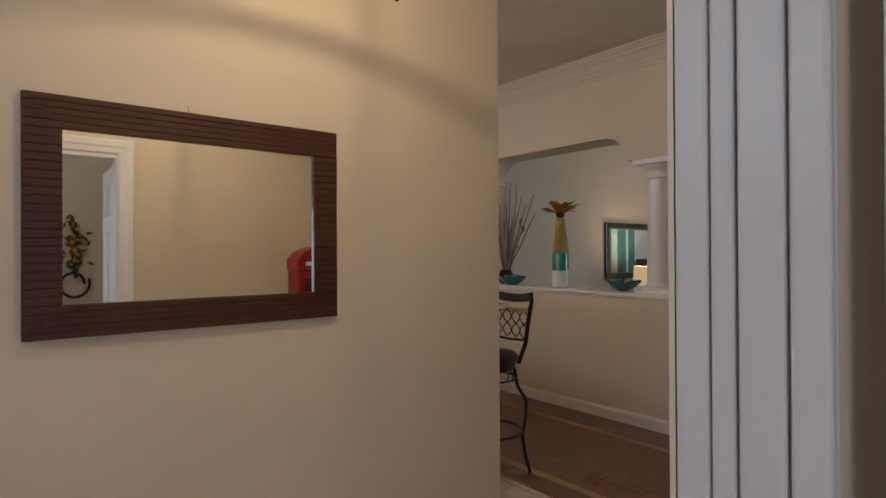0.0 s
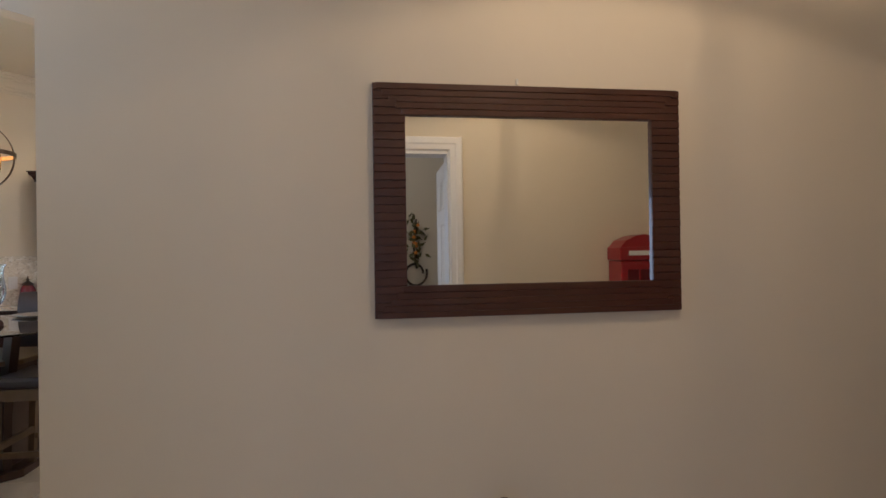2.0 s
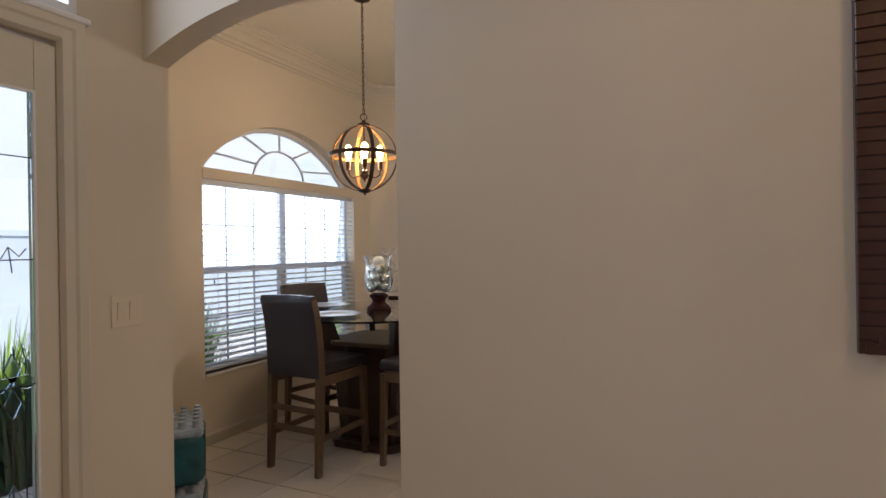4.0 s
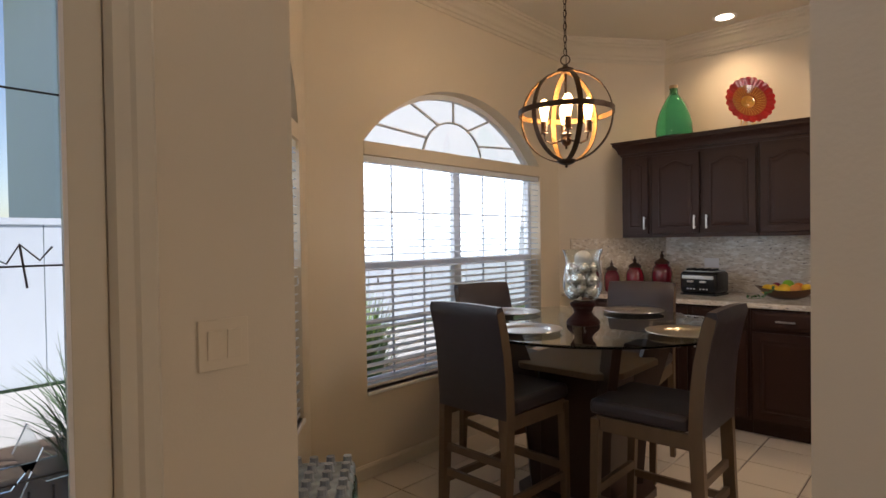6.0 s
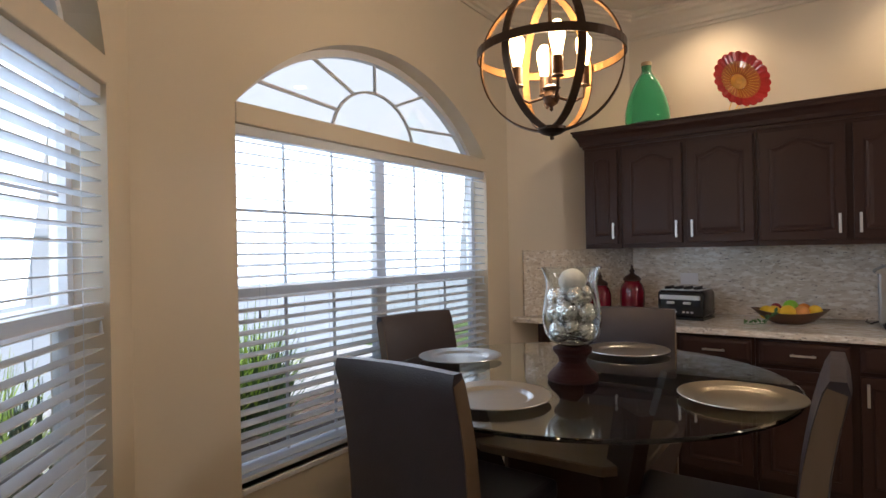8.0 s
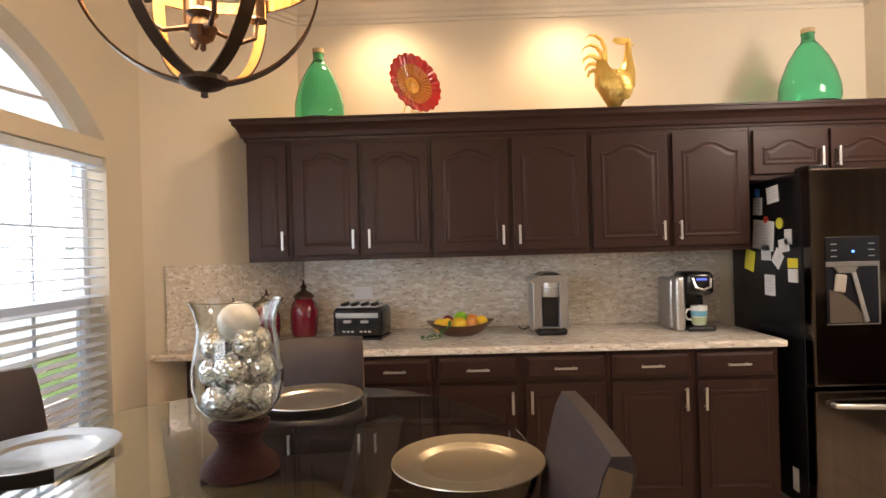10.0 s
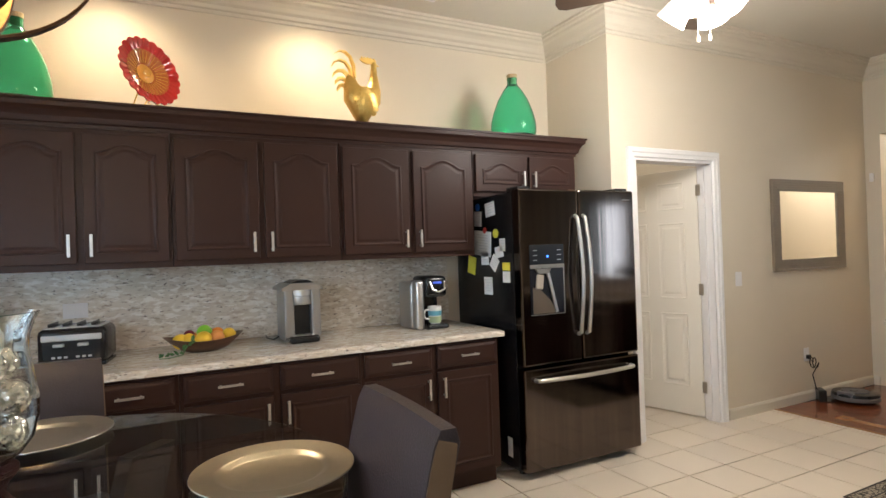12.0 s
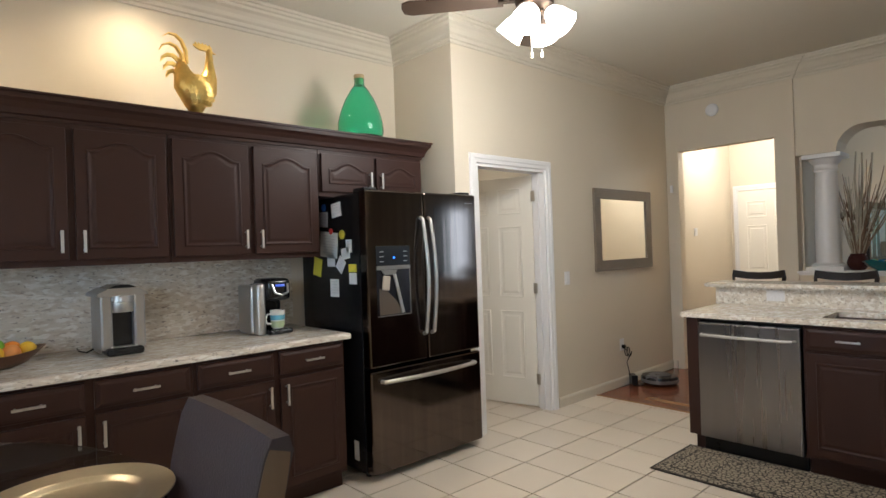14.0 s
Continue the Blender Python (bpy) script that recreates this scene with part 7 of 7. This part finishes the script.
# study door, standing open beside the passage
sd = six_panel(pose(0.612, -0.055, 0, 0, 0, -88), 0.80, 2.02, "white six-panel door standing open against the study wall")
# slender floor vase under the mirror, of which the round lid shows
fv = thing("floor_vase", pose(0.41, 1.90, 0), "slender brown turned-wood floor vase with domed lid, under the mirror", "vase")
part("body", lathe([(0, 0), (0.05, 0), (0.054, 0.01), (0.038, 0.05), (0.046, 0.20), (0.052, 0.34), (0.042, 0.44), (0.034, 0.475), (0.034, 0.49), (0, 0.49)], 28), LEGW, fv, smooth=True)
part("lid", lathe([(0, 0.4905), (0.044, 0.4905), (0.045, 0.503), (0.041, 0.522), (0.030, 0.540), (0.014, 0.549), (0, 0.551)], 28), LEGW, fv, smooth=True)
# entry lantern: an open ring fixture whose rings shade the wall
e = thing("entry_lantern", pose(0.80, 1.08, 0), "bronze hanging ring lantern with a lit bulb, in the entry", "ceiling light")
part("canopy", lathe([(0, -0.03), (0.05, -0.02), (0.06, 0), (0, 0)], 22, centre=(0, 0, CEILING)), BRONZE, e)
part("rod", tube([(0, 0, 2.70), (0, 0, CEILING)], 0.006, 8), BRONZE, e)
part("lower_ring", lathe([(0.20, 2.530), (0.205, 2.530), (0.205, 2.546), (0.20, 2.546)], 48, closed=True), BRONZE, e)
part("upper_ring", lathe([(0.20, 2.690), (0.205, 2.690), (0.205, 2.704), (0.20, 2.704)], 48, closed=True), BRONZE, e)
for k in range(5):
    a = math.radians(72 * k + 63)
    part("upright", tube([(0.2 * math.cos(a), 0.2 * math.sin(a), 2.70), (0.2 * math.cos(a), 0.2 * math.sin(a), 2.53), (0.1 * math.cos(a), 0.1 * math.sin(a), 2.30), (0, 0, 2.14)], 0.0035, 6), BRONZE, e)
part("finial", lathe([(0, -0.03), (0.01, -0.02), (0.006, -0.01), (0.016, 0), (0.02, 0.01), (0, 0.02)], 14, centre=(0, 0, 2.13)), BRONZE, e)
part("cross_bar", box(-0.2, 0.2, -0.006, 0.006, 2.698, 2.706), BRONZE, e)

# ---- outside ----
GRASS = mat("lawn", (0.07, 0.12, 0.03), 0.9, grain=0.4, scale=3, bump=0.5, bscale=40)
structure("ground", box(-300, -3.62, -300, 300, -0.35, -0.15), GRASS)
structure("ground_back", box(-3.6, 300, -300, -3.2, -0.35, -0.15), GRASS)
# white fence vinyl, its bluish shade put into the base colour
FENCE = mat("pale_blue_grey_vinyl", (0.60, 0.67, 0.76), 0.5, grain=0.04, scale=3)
PATH_STONE = mat("pale_concrete_path", (0.42, 0.42, 0.42), 0.9, grain=0.15, scale=5, bump=0.4, bscale=40)
structure("pavement", box(-8.1, -6.2, 0.0, 9.0, -0.149, -0.12, 0.004), PATH_STONE)
MULCH = mat("dark_bark_mulch", (0.075, 0.05, 0.035), 0.95, grain=0.5, scale=30, bump=0.9, bscale=60)
structure("garden_bed", box(-6.19, -3.64, 0.6, 9.0, -0.149, -0.125, 0.004), MULCH)
STUC = mat("white_stucco", (0.74, 0.76, 0.78), 0.9, grain=0.06, scale=4, bump=0.5, bscale=60)
h = thing("neighbouring_house", pose(-9.2, 4.0, -0.15), "white stucco neighbouring house beyond the garden", "house")
part("wall", box(-4.0, 0, -0.4, 16, 0, 6.0), STUC, h)
part("roof", prism([(-4.3, 6.0), (0.3, 6.0), (0.3, 6.12), (-2.0, 7.4), (-4.3, 6.12)], -0.8, 16.5), mat("grey_roof", (0.22, 0.21, 0.20), 0.9), h)
part("fascia", box(0.3, 0.33, -0.8, 16.5, 5.96, 6.14), TRIM, h)
fe = thing("garden_fence", pose(-8.2, 0.0, -0.15), "white vinyl privacy fence along the garden", "fence")
for i in range(30):
    y = -1.0 + i * 0.5
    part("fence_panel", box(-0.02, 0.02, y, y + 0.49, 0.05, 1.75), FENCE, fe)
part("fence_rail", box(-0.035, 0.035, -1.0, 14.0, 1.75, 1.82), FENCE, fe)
# shrubs of arching strap leaves
SHR = mat("bright_strap_leaves", (0.32, 0.48, 0.07), 0.5, grain=0.35, scale=10)
SHD = mat("dark_strap_leaves", (0.06, 0.12, 0.05), 0.55, grain=0.35, scale=10)
rng = random.Random(21)


def shrub(x, y, r, h_, material, n, label):
    s_ = thing("shrub", pose(x, y, -0.15), label, "shrub", "shrubs outside the window")
    bm = bmesh.new()
    for k in range(n):
        a = rng.uniform(0, 2 * math.pi)
        q = rng.uniform(0, r * 0.5)
        L, lean = h_ * rng.uniform(0.55, 1.15), rng.uniform(0.1, 1.0)
        cx_, cy_ = q * math.cos(a), q * math.sin(a)
        w_ = rng.uniform(0.010, 0.022)
        prev = None
        for i in range(5):
            u = i / 4
            rr = lean * r * u ** 1.5
            p_ = Vector((cx_ + rr * math.cos(a), cy_ + rr * math.sin(a), L * (u - 0.35 * lean * u * u)))
            side = Vector((-math.sin(a), math.cos(a), 0)) * w_ * (1 - u * 0.9)
            cur = (bm.verts.new(p_ - side), bm.verts.new(p_ + side))
            if prev:
                bm.faces.new((prev[0], prev[1], cur[1], cur[0]))
            prev = cur
    tagged(part("foliage", bm, material, s_), kind="stuff")
    return s_


for i, (x, y, r, h_, g) in enumerate(((-5.7, 4.56, 0.6, 1.2, SHR), (-5.9, 5.3, 0.55, 1.05, SHR), (-5.7, 5.3, 0.5, 0.95, SHD), (-5.6, 3.3, 0.5, 1.0, SHR), (-5.4, 2.7, 0.5, 0.9, SHD), (-4.35, 2.85, 0.45, 0.95, SHD), (-4.6, 3.25, 0.45, 1.0, SHD))):
    shrub(x, y, r, h_, g, 260, ("bright yellow-green" if g is SHR else "dark green") + " strap-leaved shrub in the garden bed")
TRK = mat("grey_bark", (0.14, 0.11, 0.085), 0.9, grain=0.3, scale=12, bump=0.8, bscale=30)
LFT = mat("tree_leaves", (0.06, 0.12, 0.03), 0.6, grain=0.4, scale=6)
for x, y in ((-9.0, -3.5), (-7.0, -6.0)):
    tr = thing("tree", pose(x, y, -0.15), "leafy green garden tree beyond the fence", "tree", "garden trees")
    bm = tube([(0, 0, 0), (0.05, 0.02, 1.2), (0.0, 0.1, 2.4), (0.1, 0.1, 3.6)], 0.16, 10, taper=[1.2, 0.9, 0.7, 0.3])
    for k in range(6):
        a = k * 1.1
        tube([(0.02, 0.05, 1.8 + 0.25 * k), (0.7 * math.cos(a), 0.7 * math.sin(a), 2.7 + 0.25 * k), (1.3 * math.cos(a), 1.3 * math.sin(a), 3.2 + 0.2 * k)], 0.05, 7, bm=bm, taper=[1, 0.7, 0.3])
    part("trunk", bm, TRK, tr)
    bm = bmesh.new()
    for k in range(2600):
        a, b2, rr = rng.uniform(0, 6.28), rng.uniform(-1, 1), rng.uniform(0.5, 1.0) ** 0.5
        lump = 1 + 0.25 * math.sin(3 * a) + 0.2 * math.sin(5 * a + 4 * b2)
        c_ = Vector((1.6 * rr * lump * math.cos(a) * math.sqrt(1 - b2 * b2), 1.6 * rr * lump * math.sin(a) * math.sqrt(1 - b2 * b2), 3.6 + 1.3 * rr * b2))
        d_ = Vector((rng.gauss(0, 1), rng.gauss(0, 1), rng.gauss(0, 1))).normalized()
        e_ = d_.orthogonal().normalized()
        q_ = [c_ + d_ * 0.07, c_ + e_ * 0.035, c_ - d_ * 0.07, c_ - e_ * 0.035]
        bm.faces.new([bm.verts.new(v_) for v_ in q_])
    tagged(part("crown", bm, LFT, tr), kind="stuff")

# ---- floor pieces ----
pitch, gx, gy = 0.33, 0.42, 5.18
WX = 2.45
tile_mesh = None
bay = [(-2.17, 2.19), (-2.54, 2.19), (XW, 3.12), (XW, 5.65), (-2.86, YC)]


def near_path(x, y):
    return -3.6 < x < 2.45 and 2.0 < y < 5.9


bm_rest = bmesh.new()
ix0 = int(math.floor((-3.6 - gx) / pitch))
half = pitch / 2 - 0.0045
for i in range(ix0, 8):
    for j in range(-26, 8):
        x0, y0 = gx + i * pitch, gy + j * pitch
        x1, y1 = x0 + 2 * half, y0 + 2 * half
        if x1 > WX + 0.02:
            x1 = WX - 0.006
            if x1 - x0 < 0.03:
                continue
        if y0 < 2.0 and (x0 < -2.2 or x0 > 2.5):
            continue
        if y1 > 7.6 or (y1 > 6.5 and x0 < 0.7):
            continue
        whole = abs(x1 - x0 - 2 * half) < 1e-6
        cx_, cy_ = (x0 + x1) / 2, (y0 + y1) / 2
        piece = whole and near_path(cx_, cy_) and not (x1 < 0.0 and y0 > 5.75) and cx_ + cy_ > -0.6
        if piece:
            if tile_mesh is None:
                b = box(-half, half, -half, half, -0.012, 0.0, 0.0016, segs=1)
                o = part("tile", b, TILE, floor)
                tile_mesh = o.data
            else:
                o = new("tile", tile_mesh)
                o.parent = floor
            o.location = (cx_, cy_, 0.0)
        else:
            box(x0 + 0.0, x1, y0 + 0.0, y1, -0.012, 0.0, bm=bm_rest)
tagged(part("tile_field", bm_rest, TILE, floor), kind="stuff")
# wood planks run along y, with a mitred border and inlay band beside the tiles
rng = random.Random(2)
planks = {}
bm_rest = bmesh.new()
pw = 0.083
x = WX + 0.42
row = 0
while x < 8.70:
    y = -1.3 + rng.uniform(0, 0.6)
    while y < 5.72:
        L = rng.choice((0.6, 0.9, 1.2))
        y1 = min(y + L, 5.72 if x < XF else 5.9)
        if 2.45 < x < 4.0 and 1.5 < y < 5.6 and y1 - y in (0.6, 0.9, 1.2):
            key = y1 - y
            if key not in planks:
                o = part("plank", box(0.0008, pw - 0.0008, 0.0008, key - 0.0008, -0.012, 0.0, 0.0008, segs=1), WOODF, floor)
                planks[key] = o.data
            else:
                o = new("plank", planks[key])
                o.parent = floor
            o.location = (x, y, 0)
        else:
            box(x + 0.0008, x + pw - 0.0008, y + 0.0008, y1 - 0.0008, -0.012, 0.0, bm=bm_rest)
        y = y1
    x += pw
    row += 1
box(WX, WX + 0.165, -1.3, 5.73, -0.012, 0.0005, bm=bm_rest)
box(WX + 0.235, WX + 0.415, -1.3, 5.73, -0.012, 0.0, bm=bm_rest)
tagged(part("plank_field", bm_rest, WOODF, floor), kind="stuff")
y = -1.2
part("inlay", box(WX + 0.167, WX + 0.233, -1.3, 5.25, -0.012, 0.001), WOODL, floor)
part("inlay", box(WX + 0.167, WX + 0.233, 5.36, 5.73, -0.012, 0.0008), WOODF, floor)
part("inlay", box(WX + 0.14, WX + 0.26, 5.26, 5.35, -0.012, 0.0016), WOODL, floor)
part("inlay", box(WX + 0.18, WX + 0.22, 5.285, 5.325, -0.012, 0.0025), WOODF, floor)
part("inlay", box(3.62, 3.69, 0.4, 5.2, -0.010, 0.0015), WOODL, floor)
structure("threshold_strip", box(WX - 0.005, WX + 0.012, 2.12, 5.74, -0.01, 0.006, 0.002), WOODL)
